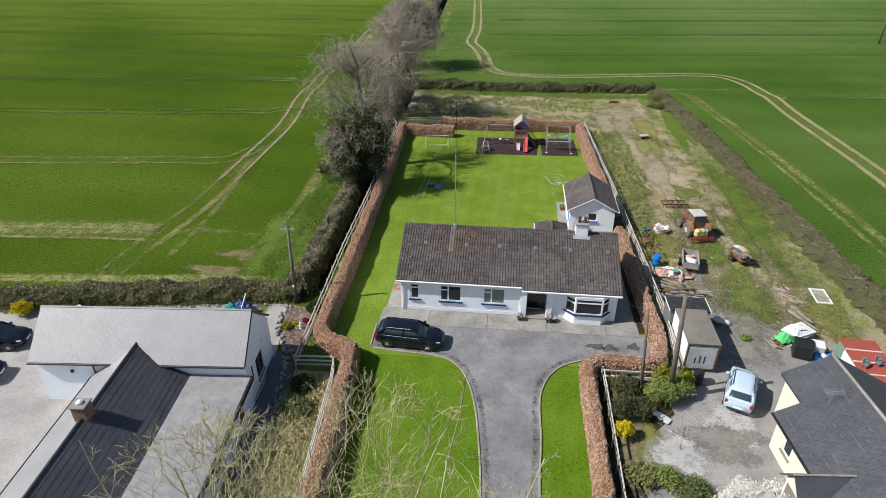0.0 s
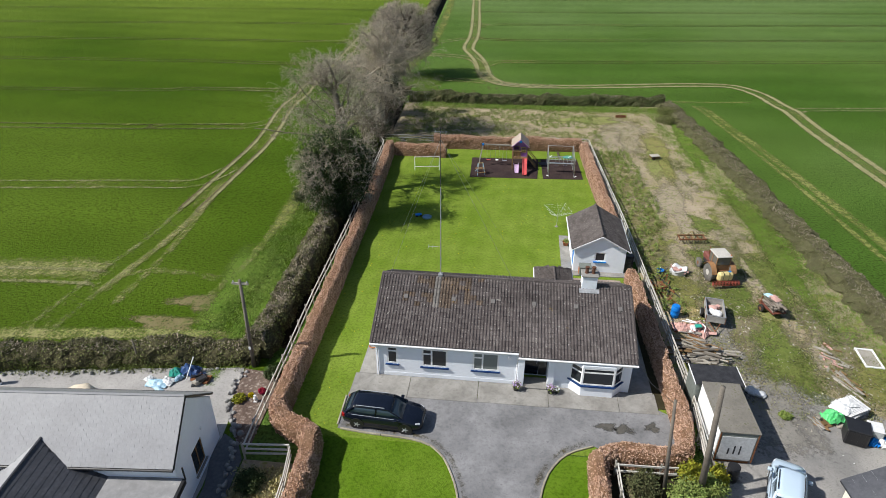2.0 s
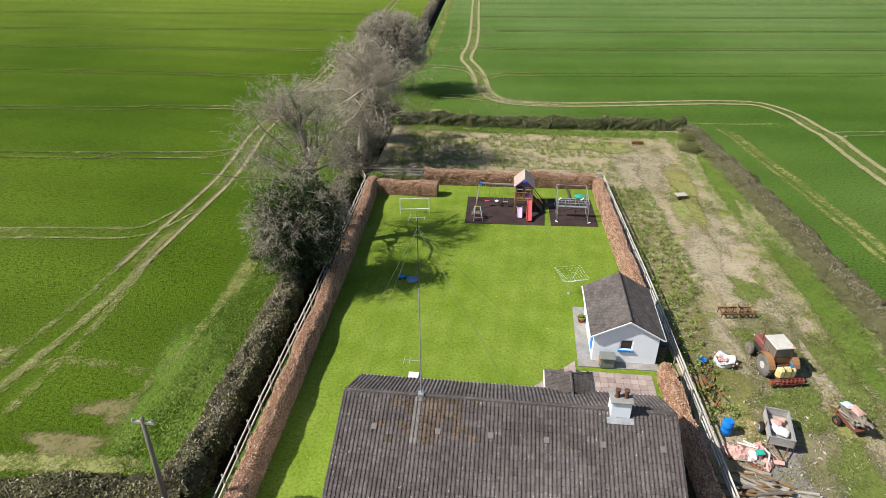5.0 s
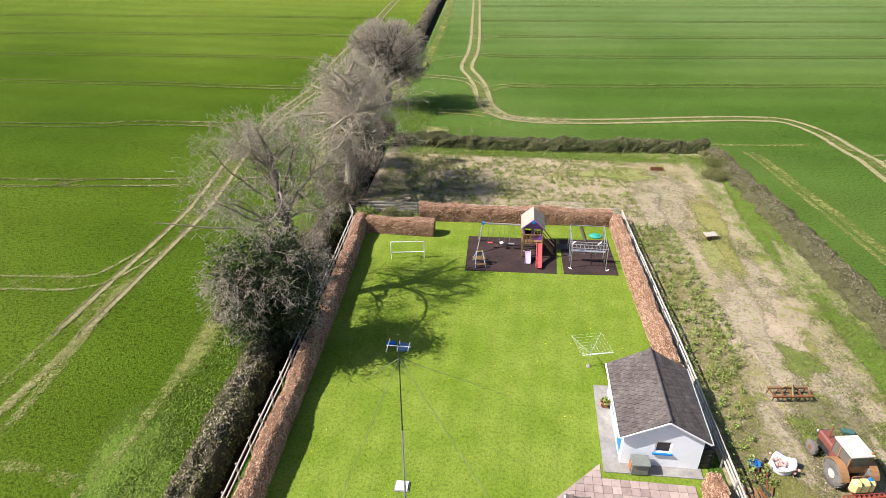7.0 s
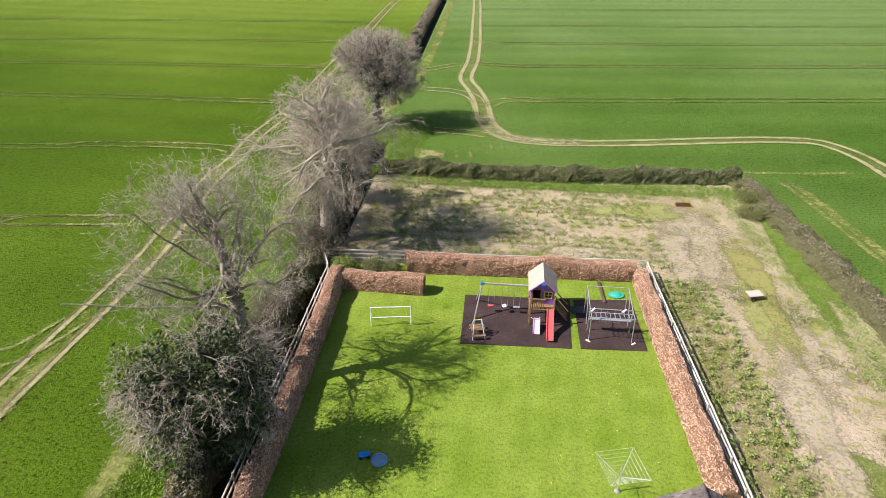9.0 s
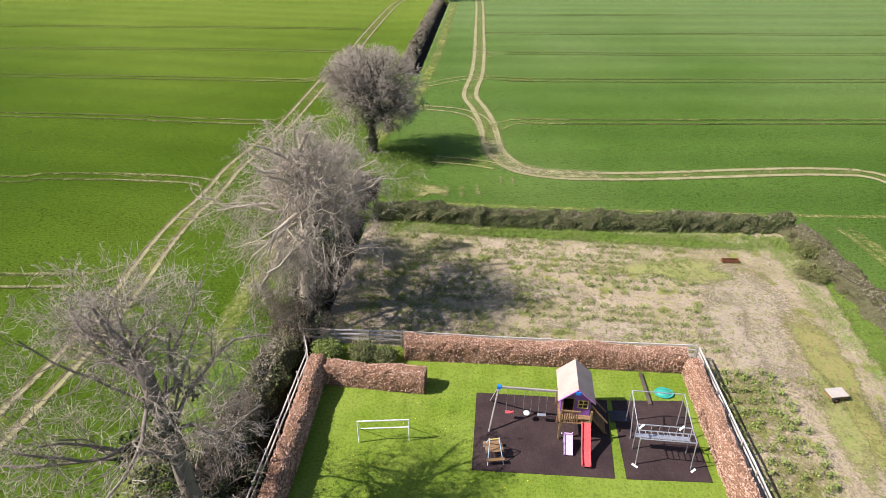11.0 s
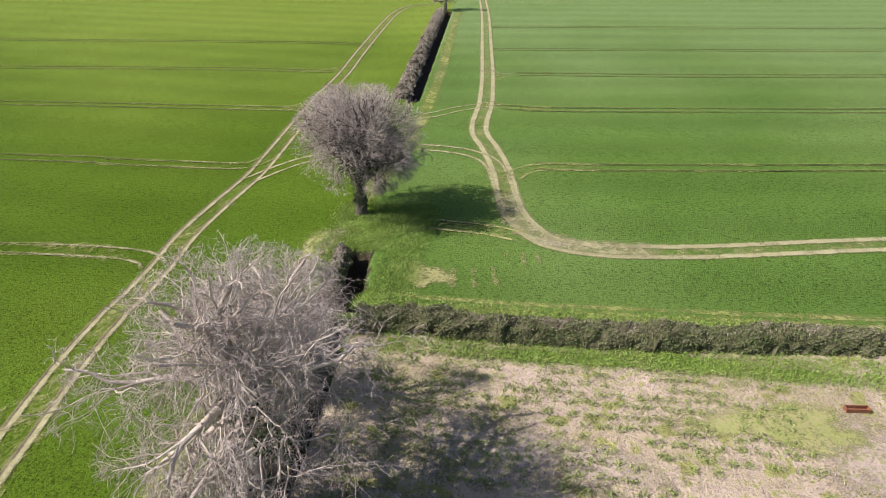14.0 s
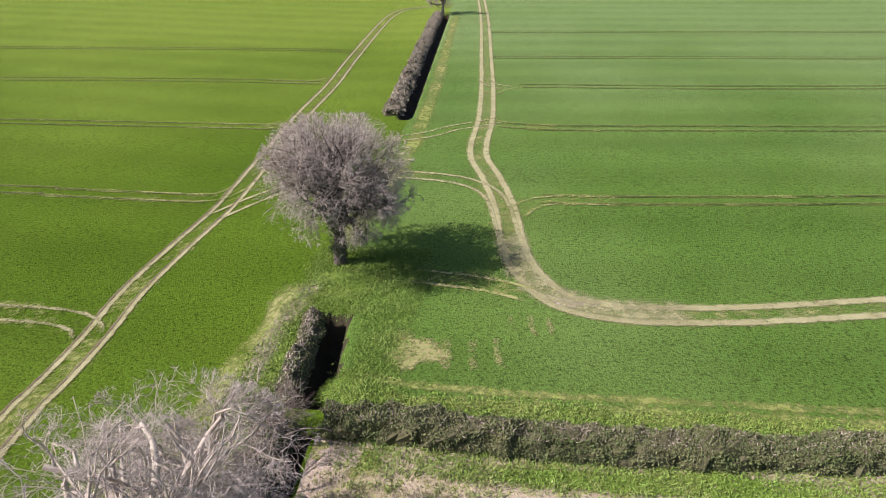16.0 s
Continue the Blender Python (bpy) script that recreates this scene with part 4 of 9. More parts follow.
for seed, (pts, w, h) in enumerate((
    ([(-5.95, 37.0), (-5.45, 27), (-4.95, 8), (-4.75, -2.6), (-4.5, -4.5), (-3.4, -5.3), (-2.4, -5.9), (-2.05, -7.4), (-1.6, -16), (-1.3, -24)], 0.98, 1.42),
    ([(-5.3, 36.5), (-2, 36.4), (0.5, 36.35)], 1.0, 1.35),
    ([(-1.15, 39.1), (7, 39.45), (15.6, 39.75)], 0.95, 1.45),
    ([(15.9, 39.2), (16.2, 30), (16.7, 20.2)], 1.0, 1.3),
    ([(16.9, 12.2), (17.15, 6), (17.35, 0), (17.35, -3.7), (16.7, -5.1), (15.2, -5.35), (13.5, -5.35), (12.7, -5.9), (12.5, -7.4), (12.5, -24)], 0.82, 1.3))):
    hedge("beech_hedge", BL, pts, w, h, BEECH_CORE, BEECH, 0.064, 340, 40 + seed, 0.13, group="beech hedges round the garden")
OLIVE_THORN = surf("olive_hedge_leaf", (0.125, 0.145, 0.045), (0.185, 0.18, 0.085), (0.085, 0.11, 0.028), 0.35, 2.5, rough=0.9, bump=0.0, island=0.3, spec=0.08)
DARK_THORN = surf("dark_hedge_leaf", (0.088, 0.114, 0.040), (0.146, 0.156, 0.070), (0.061, 0.084, 0.026), 0.4, 2.0, rough=0.9, bump=0.0, island=0.3, spec=0.06)
GREY_THORN = surf("grey_hedge_leaf", (0.24, 0.215, 0.15), (0.31, 0.275, 0.20), (0.14, 0.135, 0.07), 0.35, 2.5, rough=0.9, bump=0.0, island=0.3, spec=0.05)
BANK_THORN = surf("bank_hedge_leaf", (0.129, 0.130, 0.059), (0.168, 0.164, 0.085), (0.090, 0.109, 0.037), 0.4, 1.8, rough=0.9, bump=0.0, island=0.2, spec=0.04)
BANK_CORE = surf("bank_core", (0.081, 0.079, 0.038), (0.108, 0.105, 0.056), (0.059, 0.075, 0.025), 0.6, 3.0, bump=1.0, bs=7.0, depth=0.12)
BANK_TWIG = surf("bank_twig", (0.203, 0.176, 0.128), (0.257, 0.225, 0.172), (0.135, 0.122, 0.079), 0.4, 4.0, bump=0.0, island=0.2, spec=0.04)
leaf_of = {3: DARK_THORN, 0: OLIVE_THORN, 1: OLIVE_THORN, 4: BANK_THORN, 5: GREY_THORN}
TH = "unclipped thorn hedge, half bare, with bramble and ivy"
for seed, (pts, w, h, rag) in enumerate((
    ([(-7.6, 1.0), (-14, 0.3), (-22, -1.0), (-34, -2.9), (-50, -4.5)], 1.7, 1.05, 0.26),
    ([(-7.9, 0.7), (-8.0, 9), (-8.15, 17), (-8.5, 26)], 1.6, 1.3, 0.28),
    ([(-8.6, 26.4), (-8.8, 33), (-8.7, 40), (-8.9, 49), (-9.4, 57)], 1.7, 1.25, 0.28),
    ([(-6.9, 57.6), (2, 57.3), (14, 57.6), (28.5, 59)], 1.6, 1.2, 0.3),
    ([(28.8, 58.4), (31.4, 36), (33.2, 14), (35, -2), (36.5, -12)], 2.5, 0.72, 0.34),
    ([(-14.1, 115.4), (-15.8, 150), (-18.6, 206)], 1.6, 1.2, 0.42),
    ([(-9.75, 59.5), (-10.6, 67.5)], 1.25, 0.85, 0.28))):
    far_off = pts[0][1] > 100
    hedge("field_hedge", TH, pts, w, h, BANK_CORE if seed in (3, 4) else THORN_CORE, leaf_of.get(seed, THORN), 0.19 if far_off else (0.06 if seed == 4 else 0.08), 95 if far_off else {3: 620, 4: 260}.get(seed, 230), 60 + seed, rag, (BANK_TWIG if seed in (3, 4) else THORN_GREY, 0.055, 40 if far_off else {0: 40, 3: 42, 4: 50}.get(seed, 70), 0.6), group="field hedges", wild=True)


# ---- fences ----
post_me = finish(cube(-0.045, 0.045, -0.045, 0.045, -0.2, 1.13, bevel=0.012), "post", WOOD_GREY)


def rail_fence(label, pts, heights, gap=1.8, group="rail fences", tall=1.2):
    """Posts along a broken line with rails between them."""
    f = thing("rail_fence", label, "fence", (pts[0][0], pts[0][1], 0), group=group)
    org = Vector((pts[0][0], pts[0][1], 0))
    spots = []
    for a, b in zip(pts, pts[1:]):
        n = max(1, round(math.dist(a, b) / gap))
        spots += [(a[0] + (b[0] - a[0]) * i / n, a[1] + (b[1] - a[1]) * i / n) for i in range(n)]
    spots.append(pts[-1])
    rng = random.Random(len(spots))
    for x, y in spots:
        piece("post", post_me, f, Matrix.Translation(Vector((x, y, tall - 1.2)) - org) @ pose(0, 0, 0, rng.uniform(-2, 2), rng.uniform(-2, 2), rng.uniform(-6, 6)))
    for (ax, ay), (bx, by) in zip(spots, spots[1:]):
        d = math.dist((ax, ay), (bx, by))
        yaw = math.degrees(math.atan2(by - ay, bx - ax))
        for h in heights:
            bm = cube(-0.02, d + 0.02, 0.046, 0.102, h - 0.05, h + 0.05, pose(ax - org.x, ay - org.y, rng.uniform(-0.02, 0.02), 0, rng.uniform(-0.6, 0.6), yaw))
            part("rail", bm, PALE_RAIL, f)
    return f


rail_fence("weathered grey post-and-rail fence behind the beech hedge", [(-7.7, 39.5), (-6.85, 37.6), (-6.15, 17), (-6.05, 7), (-5.7, -3.7), (-5.55, -7.1)], (0.55, 1.05))
rail_fence("weathered grey post-and-rail fence along the garden's end", [(-7.65, 39.55), (-1.5, 39.92), (7, 40.15), (16.35, 40.5)], (0.45, 0.8, 1.1), 2.2)
rail_fence("weathered grey post-and-rail fence between garden and rough plot", [(16.4, 40.4), (17.55, 20.6), (18.15, 5), (18.3, 1), (18.25, -1.2), (17.95, -5.6)], (0.5, 0.8, 1.1))
rail_fence("pale post-and-rail fence round the weedy strip", [(-5.5, -7.2), (-3.15, -7.0), (-2.85, -9), (-2.4, -16), (-2.1, -24)], (0.4, 0.75, 1.05))
rail_fence("weathered grey post-and-rail fence behind the front hedge", [(17.8, -6.1), (13.4, -6.2), (13.35, -15), (13.3, -24)], (0.5, 0.95))


# ---- trees ----
def tree(name, label, at, height, fork, spread, limbs, seed, bark, twig, depth=4, trunk=0.3, flat=0.75, kids=(7, 6, 6, 5), twist=0.25, lean=(0, 0), ivy=0, ivy_r=1.0, category="tree", group="trees", thin=0.011, low=0.15, droop=0.02, crown=None, first=0.45, ivy_top=0.82, ivy_on=(0, 1), ivy_core=99.0, limb=1.0, deep=1.0):
    """A bare tree: a tapered trunk, limbs that fill an egg-shaped crown, and fine twigs; ivy: how many leaves climb in it.
    limb: how thick the limbs are; deep: the crown's depth along y over its width."""
    rng = np.random.default_rng(seed)
    mid = np.array([lean[0], lean[1], fork * low + height * (1 - low) * 0.56 + 0.4])
    radii = np.array([spread, spread * deep, (height - fork * 0.7) * 0.56 * (0.6 + 0.5 * flat)])
    if crown is not None:   # how low the crown hangs
        mid[2], radii[2] = (crown + height) / 2, (height - crown) / 2 * 1.04
    top = np.array([lean[0] * 0.5, lean[1] * 0.5, fork])
    S = {0: [], 1: [], 2: [], 3: []}

    def reach(p, d):
        """How far the crown goes on from p along d."""
        a, b = d / radii, (p - mid) / radii
        A, B, C = a @ a, a @ b, b @ b - 1
        disc = B * B - A * C
        return max(0.15, (-B + math.sqrt(disc)) / A) if disc > 0 else 0.3

    def branch(p, d, length, r, level):
        n = 8 if level == 1 else (6 if level == 2 else (4 if level < depth else 2))
        pts, dirs = [p], []
        bend = rng.normal(0, twist, 3)
        for i in range(n):
            bend = bend * 0.45 + rng.normal(0, twist * (0.75 + 0.35 * (level > 1)), 3)
            d = d + bend + np.array([0, 0, 0.03 if level < 3 else -droop])
            d = d / np.linalg.norm(d)
            pts.append(pts[-1] + d * length / n)
            dirs.append(d)
        tip = r * (0.35 if level < depth else 0.5)
        for i in range(n):
            key = 0 if level == 1 else (1 if level <= depth - 1 else (3 if level == depth + 1 and i == n - 1 else 2))
            S[key].append((pts[i], pts[i + 1], r + (tip - r) * i / n, r + (tip - r) * (i + 1) / n))
        if level >= depth + 1:
            return
        count = kids[level - 1]
        for j in range(count):
            f = 0.25 + 0.75 * (j + rng.random()) / count
            i = min(n - 1, int(f * n))
            q = pts[i] + (pts[i + 1] - pts[i]) * (f * n - i)
            out = (q - mid) / radii
            nd = dirs[i] * 0.75 + rng.normal(0, 0.62, 3) + out * 0.35
            nd /= np.linalg.norm(nd)
            room = reach(q, nd)
            branch(q, nd, min(length * rng.uniform(0.4, 0.68), room * rng.uniform(0.85, 1.08)), max(thin * 0.7, (r + (tip - r) * f) * 0.54), level + 1)

    step = 5
    pts = [np.array([top[0] * (i / step) ** 1.5, top[1] * (i / step) ** 1.5, fork * i / step - (0.15 if i == 0 else 0)]) + (rng.normal(0, trunk * 0.12, 3) * np.array([1, 1, 0]) if i else 0) for i in range(step + 1)]
    for i in range(step):
        S[0].append((pts[i], pts[i + 1], trunk * (1.25 if i == 0 else 1.08 - 0.07 * i), trunk * (1.08 - 0.07 * (i + 1))))
    for j in range(limbs):
        a = 2 * math.pi * (j + rng.uniform(-0.3, 0.3)) / limbs
        el = rng.uniform(0.05, 1.25) if j % 3 else 1.35
        d = np.array([math.cos(a) * math.cos(el), math.sin(a) * math.cos(el), math.sin(el)])
        p = pts[-1] if j % 2 else pts[-2] + (pts[-1] - pts[-2]) * rng.random()
        thick = rng.uniform(0.38, 0.6) * limb
        if crown is not None and j % 3:   # side limbs along the upper trunk
            g = (first + (0.98 - first) * rng.random()) * step
            i = min(step - 1, int(g))
            p = pts[i] + (pts[i + 1] - pts[i]) * (g - i)
            thick *= 0.8
        branch(p, d, reach(p, d) * rng.uniform(0.75, 0.95), trunk * thick, 1)
    ob = thing(name, label, category, at, group=group)
    for key, nm, m, seg in ((0, "trunk", bark, 8), (1, "limb_work", bark, 4), (2, "twig_work", twig, 3)):
        if S[key]:
            P, Q = np.array([s[0] for s in S[key]]), np.array([s[1] for s in S[key]])
            R0, R1 = np.array([s[2] for s in S[key]]), np.array([s[3] for s in S[key]])
            R0, R1 = np.maximum(R0, thin * 0.7), np.maximum(R1, thin * 0.55)
            ends = None
            if key == 2 and S[3]:
                ends = (np.array([s[0] for s in S[3]]), np.array([s[1] for s in S[3]]), np.maximum(np.array([s[2] for s in S[3]]), thin * 0.6))
            c = new(nm, sticks_mesh(nm, P, Q, R0, R1, m, seg, tips=ends))
            c.parent = ob
            if key:
                tagged(c, "", "", "", "stuff")
    if ivy:
        spots = np.array([s[0] + (s[1] - s[0]) * 0.5 for k in ivy_on for s in S[k]])
        spots = np.vstack([spots, [pts[i] + (pts[i + 1] - pts[i]) * f for i in range(step) for f in np.linspace(0, 1, len(spots) // 12)]])
        spots = spots[(spots[:, 2] < height * ivy_top) & (np.hypot(spots[:, 0] - lean[0] * 0.4, spots[:, 1] - lean[1] * 0.4) < ivy_core)]
        c = spots[rng.integers(0, len(spots), ivy // 90)]
        at_ = np.repeat(c, 90, 0) + rng.normal(0, 0.30 * ivy_r, (len(c) * 90, 3))
        g = new("ivy", quads_mesh("ivy", leaf_quads(rng, at_, 0.12), IVY))
        g.parent = ob
        tagged(g, "dark evergreen ivy climbing the limbs", "", "", "stuff")
    return ob


DARK_BARK = surf("dark_bark", (0.075, 0.064, 0.05), (0.11, 0.095, 0.075), (0.06, 0.065, 0.03), 0.8, 6.0, bump=0.8, bs=14.0, spec=0.05)
BARE_TREE = "leafless broadleaved tree with grey twigs on the hedge bank"
tree("tree", "leafless tree smothered in dark ivy on the hedge bank", (-7.5, 20.3, 0), 9.8, 4.8, 4.2, 18, 1, BARK, TWIG, trunk=0.30, ivy=45000, ivy_r=1.2, ivy_top=0.85, ivy_core=2.6, kids=(6, 5, 5, 3), thin=0.0105, crown=0.8, first=0.25, droop=0.12, limb=0.7)
tree("tree", "tall leafless tree with a dark leaning trunk on the hedge bank", (-7.7, 25.8, 0), 13.4, 9.6, 6.2, 19, 33, BARK, TWIG, trunk=0.38, lean=(-2.2, 1.4), kids=(6, 5, 4, 4), thin=0.0095, crown=3.0, first=0.38, twist=0.28, limb=0.65, ivy=1500, ivy_r=0.7, ivy_top=0.6, ivy_on=(0,), ivy_core=1.8)
tree("tree", "large leafless tree with pale lichened limbs and drooping twigs", (-8.3, 42.9, 0), 13.4, 7.2, 8.2, 26, 5, PALE_BARK, TWIG, trunk=0.55, lean=(1.0, 0.3), ivy=2500, ivy_on=(0,), ivy_top=0.55, kids=(7, 6, 5, 4), thin=0.0085, droop=0.25, crown=1.6, first=0.7, twist=0.34, limb=0.74, deep=0.66)
tree("tree", "leafless tree with pale lichened limbs on the hedge bank", (-9.0, 49.6, 0), 10.0, 4.8, 4.6, 14, 6, PALE_BARK, TWIG, trunk=0.34, kids=(8, 6, 5, 4), thin=0.0098, crown=1.2, limb=0.6, deep=0.55)
tree("tree", "lone leafless tree with a round crown and ivy on its trunk", (-10.9, 75.4, land(-10.9, 75.4)), 11.9, 5.4, 6.2, 30, 12, DARK_BARK, TWIG, trunk=0.46, ivy=5000, ivy_top=0.55, ivy_on=(0,), kids=(7, 6, 5, 4), lean=(0.4, 0), thin=0.0165, crown=2.6, first=0.55, twist=0.22, droop=0.0, limb=0.95)
tree("tree", BARE_TREE, (-17.4, 208, land(-17.4, 208)), 11.5, 2.8, 5.6, 9, 8, BARK, TWIG, trunk=0.45, depth=3, thin=0.035)
for k, (x, y, h, s) in enumerate(((-9.9, 23.0, 5.6, 2.6), (-10.3, 28.6, 5.2, 2.4), (-9.0, 31.6, 3.6, 1.9), (-9.9, 41.0, 5.6, 2.4), (-9.0, 52.8, 6.2, 2.8), (-8.7, 56.0, 4.6, 2.2), (-8.2, 24.0, 5.2, 2.4), (-7.9, 27.8, 5.0, 2.2), (-7.8, 39.6, 4.2, 1.9), (-8.0, 46.4, 4.8, 2.4), (-9.6, 45.2, 6.0, 2.8), (-7.6, 42.6, 4.4, 1.9), (-8.4, 50.4, 5.0, 2.3))):
    tree("shrub", "tangled leafless thorn scrub filling the hedge bank", (x, y, 0), h, 0.5, s, 11, 20 + k, BARK, SCRUB_TWIG, depth=3, trunk=0.12, kids=(7, 6, 4), low=0.7, category="shrub", group="scrub on the hedge bank", thin=0.0105, ivy=1800 if k < 2 else (700 if k > 6 else 0))
for k, (x, y, h, s) in enumerate(((5.3, -29.9, 19.9, 3.4), (2.4, -29.8, 18.9, 3.2))):
    tree("roadside_tree", "tall slender roadside tree with upright yellow-grey leafless twigs", (x, y, 0), h, 13.0, s, 19, 50 + k, WILLOW, WILLOW, limb=0.6, trunk=0.10, kids=(6, 5, 4, 3), twist=0.14, group="roadside trees", thin=0.0062, crown=7.0, first=0.6)


# ---- roofs, walls, windows ----
def tile_shape(name, w, l, material, roll=0.04, thick=0.03, gap=0.49):
    """A roof tile, x across, y up the slope: with a roll, or flat where roll is 0."""
    if roll:
        prof = [(-0.5, 0.0), (-0.36, 0.0), (-0.3, roll * 0.8), (-0.2, roll), (-0.1, roll * 0.75), (-0.05, 0.0), (0.12, 0.0), (0.18, roll * 0.8), (0.28, roll), (0.4, roll * 0.7), (0.46, 0.0), (0.5, 0.0)]
    else:
        prof = [(-gap, 0.0), (gap, 0.0)]
    n = len(prof)
    verts = [(x * w, 0, z + thick) for x, z in prof] + [(x * w, l * 1.1, z + 0.004) for x, z in prof] + [(x * w, 0, z * 0.6 - 0.01) for x, z in prof]
    faces = [(i, i + 1, n + i + 1, n + i) for i in range(n - 1)] + [(2 * n + i, 2 * n + i + 1, i + 1, i) for i in range(n - 1)]
    if not roll:
        faces += [(2 * n, 0, n), (1, 2 * n + 1, n + 1)]
    return mesh_of(name, verts, faces, material)


def tiled(parent, name, me, org, U, V, W, L, tw, tl, own=0, inside=None, odd=None, loose=1.0):
    """Lays tiles over a slope from its lower corner org, U across and V up. The first rows from the top are parts of their own, the rest one mesh."""
    org, U, V = Vector(org), Vector(U).normalized(), Vector(V).normalized()
    N = U.cross(V)
    rows, cols = int(round(L / tl)), int(round(W / tw))
    rng = random.Random(rows * 100 + cols)
    rot = Matrix((U, V, N)).transposed().to_4x4()
    co = np.array([v.co for v in me.vertices])
    fa = [tuple(p.vertices) for p in me.polygons]
    V_, F_ = [], []
    for r in reversed(range(rows)):
        flat = len(co) < 10
        for c in range(-1 if flat and r % 2 else 0, cols):
            s = (c + (0.5 if (r % 2 and flat) else 0)) * W / cols + 0.5 * tw
            wide = 1.0
            if flat:   # cut to the verge
                a, b = max(0.0, s - tw / 2), min(W, s + tw / 2)
                s, wide = (a + b) / 2, (b - a) / tw
            p = org + U * s + V * (r * L / rows)
            if (inside and not inside(p)) or s + wide * tw / 2 > W + 0.05 or wide < 0.1:
                continue
            m = Matrix.Translation(p + N * rng.uniform(0, 0.006) * loose) @ rot @ pose(0, 0, 0, rng.uniform(-0.4, 0.4) * loose, 0, rng.uniform(-0.5, 0.5) * loose) @ Matrix.Diagonal((wide, 1, 1, 1))
            if own > 0:
                piece(name, (odd(p, rng) if odd else None) or me, parent, m)
                own -= 1
            else:
                b = len(V_)
                M = np.array(m)
                V_ += [tuple(v) for v in co @ M[:3, :3].T + M[:3, 3]]
                F_ += [tuple(i + b for i in f) for f in fa]
    if F_:
        ob = new(name + "_field", mesh_of(name + "_field", V_, F_, me.materials[0]))
        ob.parent = parent
        tagged(ob, "", "", "", "stuff")


def wall(parent, name, p0, p1, z0, z1, thick, material, holes=(), gable=0.0, label=""):
    """An upright wall from p0 to p1 (its outer face on the right of that way), with openings (s0, s1, z0, z1) through it; gable: height of a peak over its middle."""
    d = math.dist(p0, p1)
    yaw = math.atan2(p1[1] - p0[1], p1[0] - p0[0])
    m = Matrix.Translation((p0[0], p0[1], 0)) @ Matrix.Rotation(yaw, 4, "Z")
    lap = 0.004 if name in ("side_wall", "gable_wall") else 0.0   # these stand a hair proud where walls meet
    bm = bmesh.new()
    xs = sorted({lap, d - lap, *(h[0] for h in holes), *(h[1] for h in holes)})
    zs = sorted({z0, z1, *(h[2] for h in holes), *(h[3] for h in holes)})
    for a, b in zip(xs, xs[1:]):
        for lo, hi in zip(zs, zs[1:]):
            if not any(h[0] <= a and b <= h[1] and h[2] <= lo and hi <= h[3] for h in holes):
                box(bm, a, b, -lap, thick, lo, hi)
    if gable:
        prism(bm, [(lap, z1), (d - lap, z1), (d / 2, z1 + gable)], -lap, thick, Matrix(((1, 0, 0, 0), (0, 0, 1, 0), (0, 1, 0, 0), (0, 0, 0, 1))))
    bmesh.ops.remove_doubles(bm, verts=bm.verts, dist=0.0005)
    bmesh.ops.recalc_face_normals(bm, faces=bm.faces)
    bmesh.ops.transform(bm, matrix=m, verts=bm.verts)
    return part(name, bm, material, parent, label)


def window(parent, m, x0, x1, z0, z1, bars=(), transom=None, sill=BLUE_PAINT, frame_m=PVC, w=0.08, glass=GLASS, y0=0.03):
    """A window in an opening, x along the wall, -y outwards: frame with bars and a transom, panes and a sill."""
    bm = bmesh.new()
    y1 = y0 + 0.06
    box(bm, x0, x1, y0, y1, z0, z0 + w)
    box(bm, x0, x1, y0, y1, z1 - w, z1)
    for x in (x0, x1 - w):
        box(bm, x, x + w, y0, y1, z0 + w, z1 - w)
    for x in bars:
        box(bm, x - w / 2, x + w / 2, y0 + 0.004, y1 - 0.004, z0 + w, z1 - w)
    cuts = [x0 + w] + [x for x in bars] + [x1 - w]
    if transom:
        for (a, b), on in zip(zip(cuts, cuts[1:]), transom[1]):
            if on:
                box(bm, a, b, y0 + 0.008, y1 - 0.008, transom[0] - w / 2, transom[0] + w / 2)
    bmesh.ops.transform(bm, matrix=m, verts=bm.verts)
    win = part("window", bm, frame_m, parent, "white plastic window" if frame_m is PVC else "")
    for a, b in zip(cuts, cuts[1:]):
        part("pane", cube(a, b, y0 + 0.025, y0 + 0.035, z0 + w, z1 - w, m), glass, win)
    if sill:
        part("sill", cube(x0 - 0.09, x1 + 0.09, -0.10, 0.03, z0 - 0.09, z0 - 0.002, m, 0.012), sill, win, "dark blue painted sill" if sill is BLUE_PAINT else "")
    return win


def slope_slab(parent, name, quad, thick, material, label=""):
    """A roof slab under the tiles: four corners, thickness downwards."""
    bm = bmesh.new()
    hi = [bm.verts.new(p) for p in quad]
    lo = [bm.verts.new((p[0], p[1], p[2] - thick)) for p in quad]
    n = len(quad)
    bm.faces.new(hi)
    bm.faces.new(lo[::-1])
    for i in range(n):
        j = (i + 1) % n
        bm.faces.new((lo[i], lo[j], hi[j], hi[i]))
    bmesh.ops.recalc_face_normals(bm, faces=bm.faces)
    return part(name, bm, material, parent, label)


# ---- the bungalow ----
MAST_X = 3.3


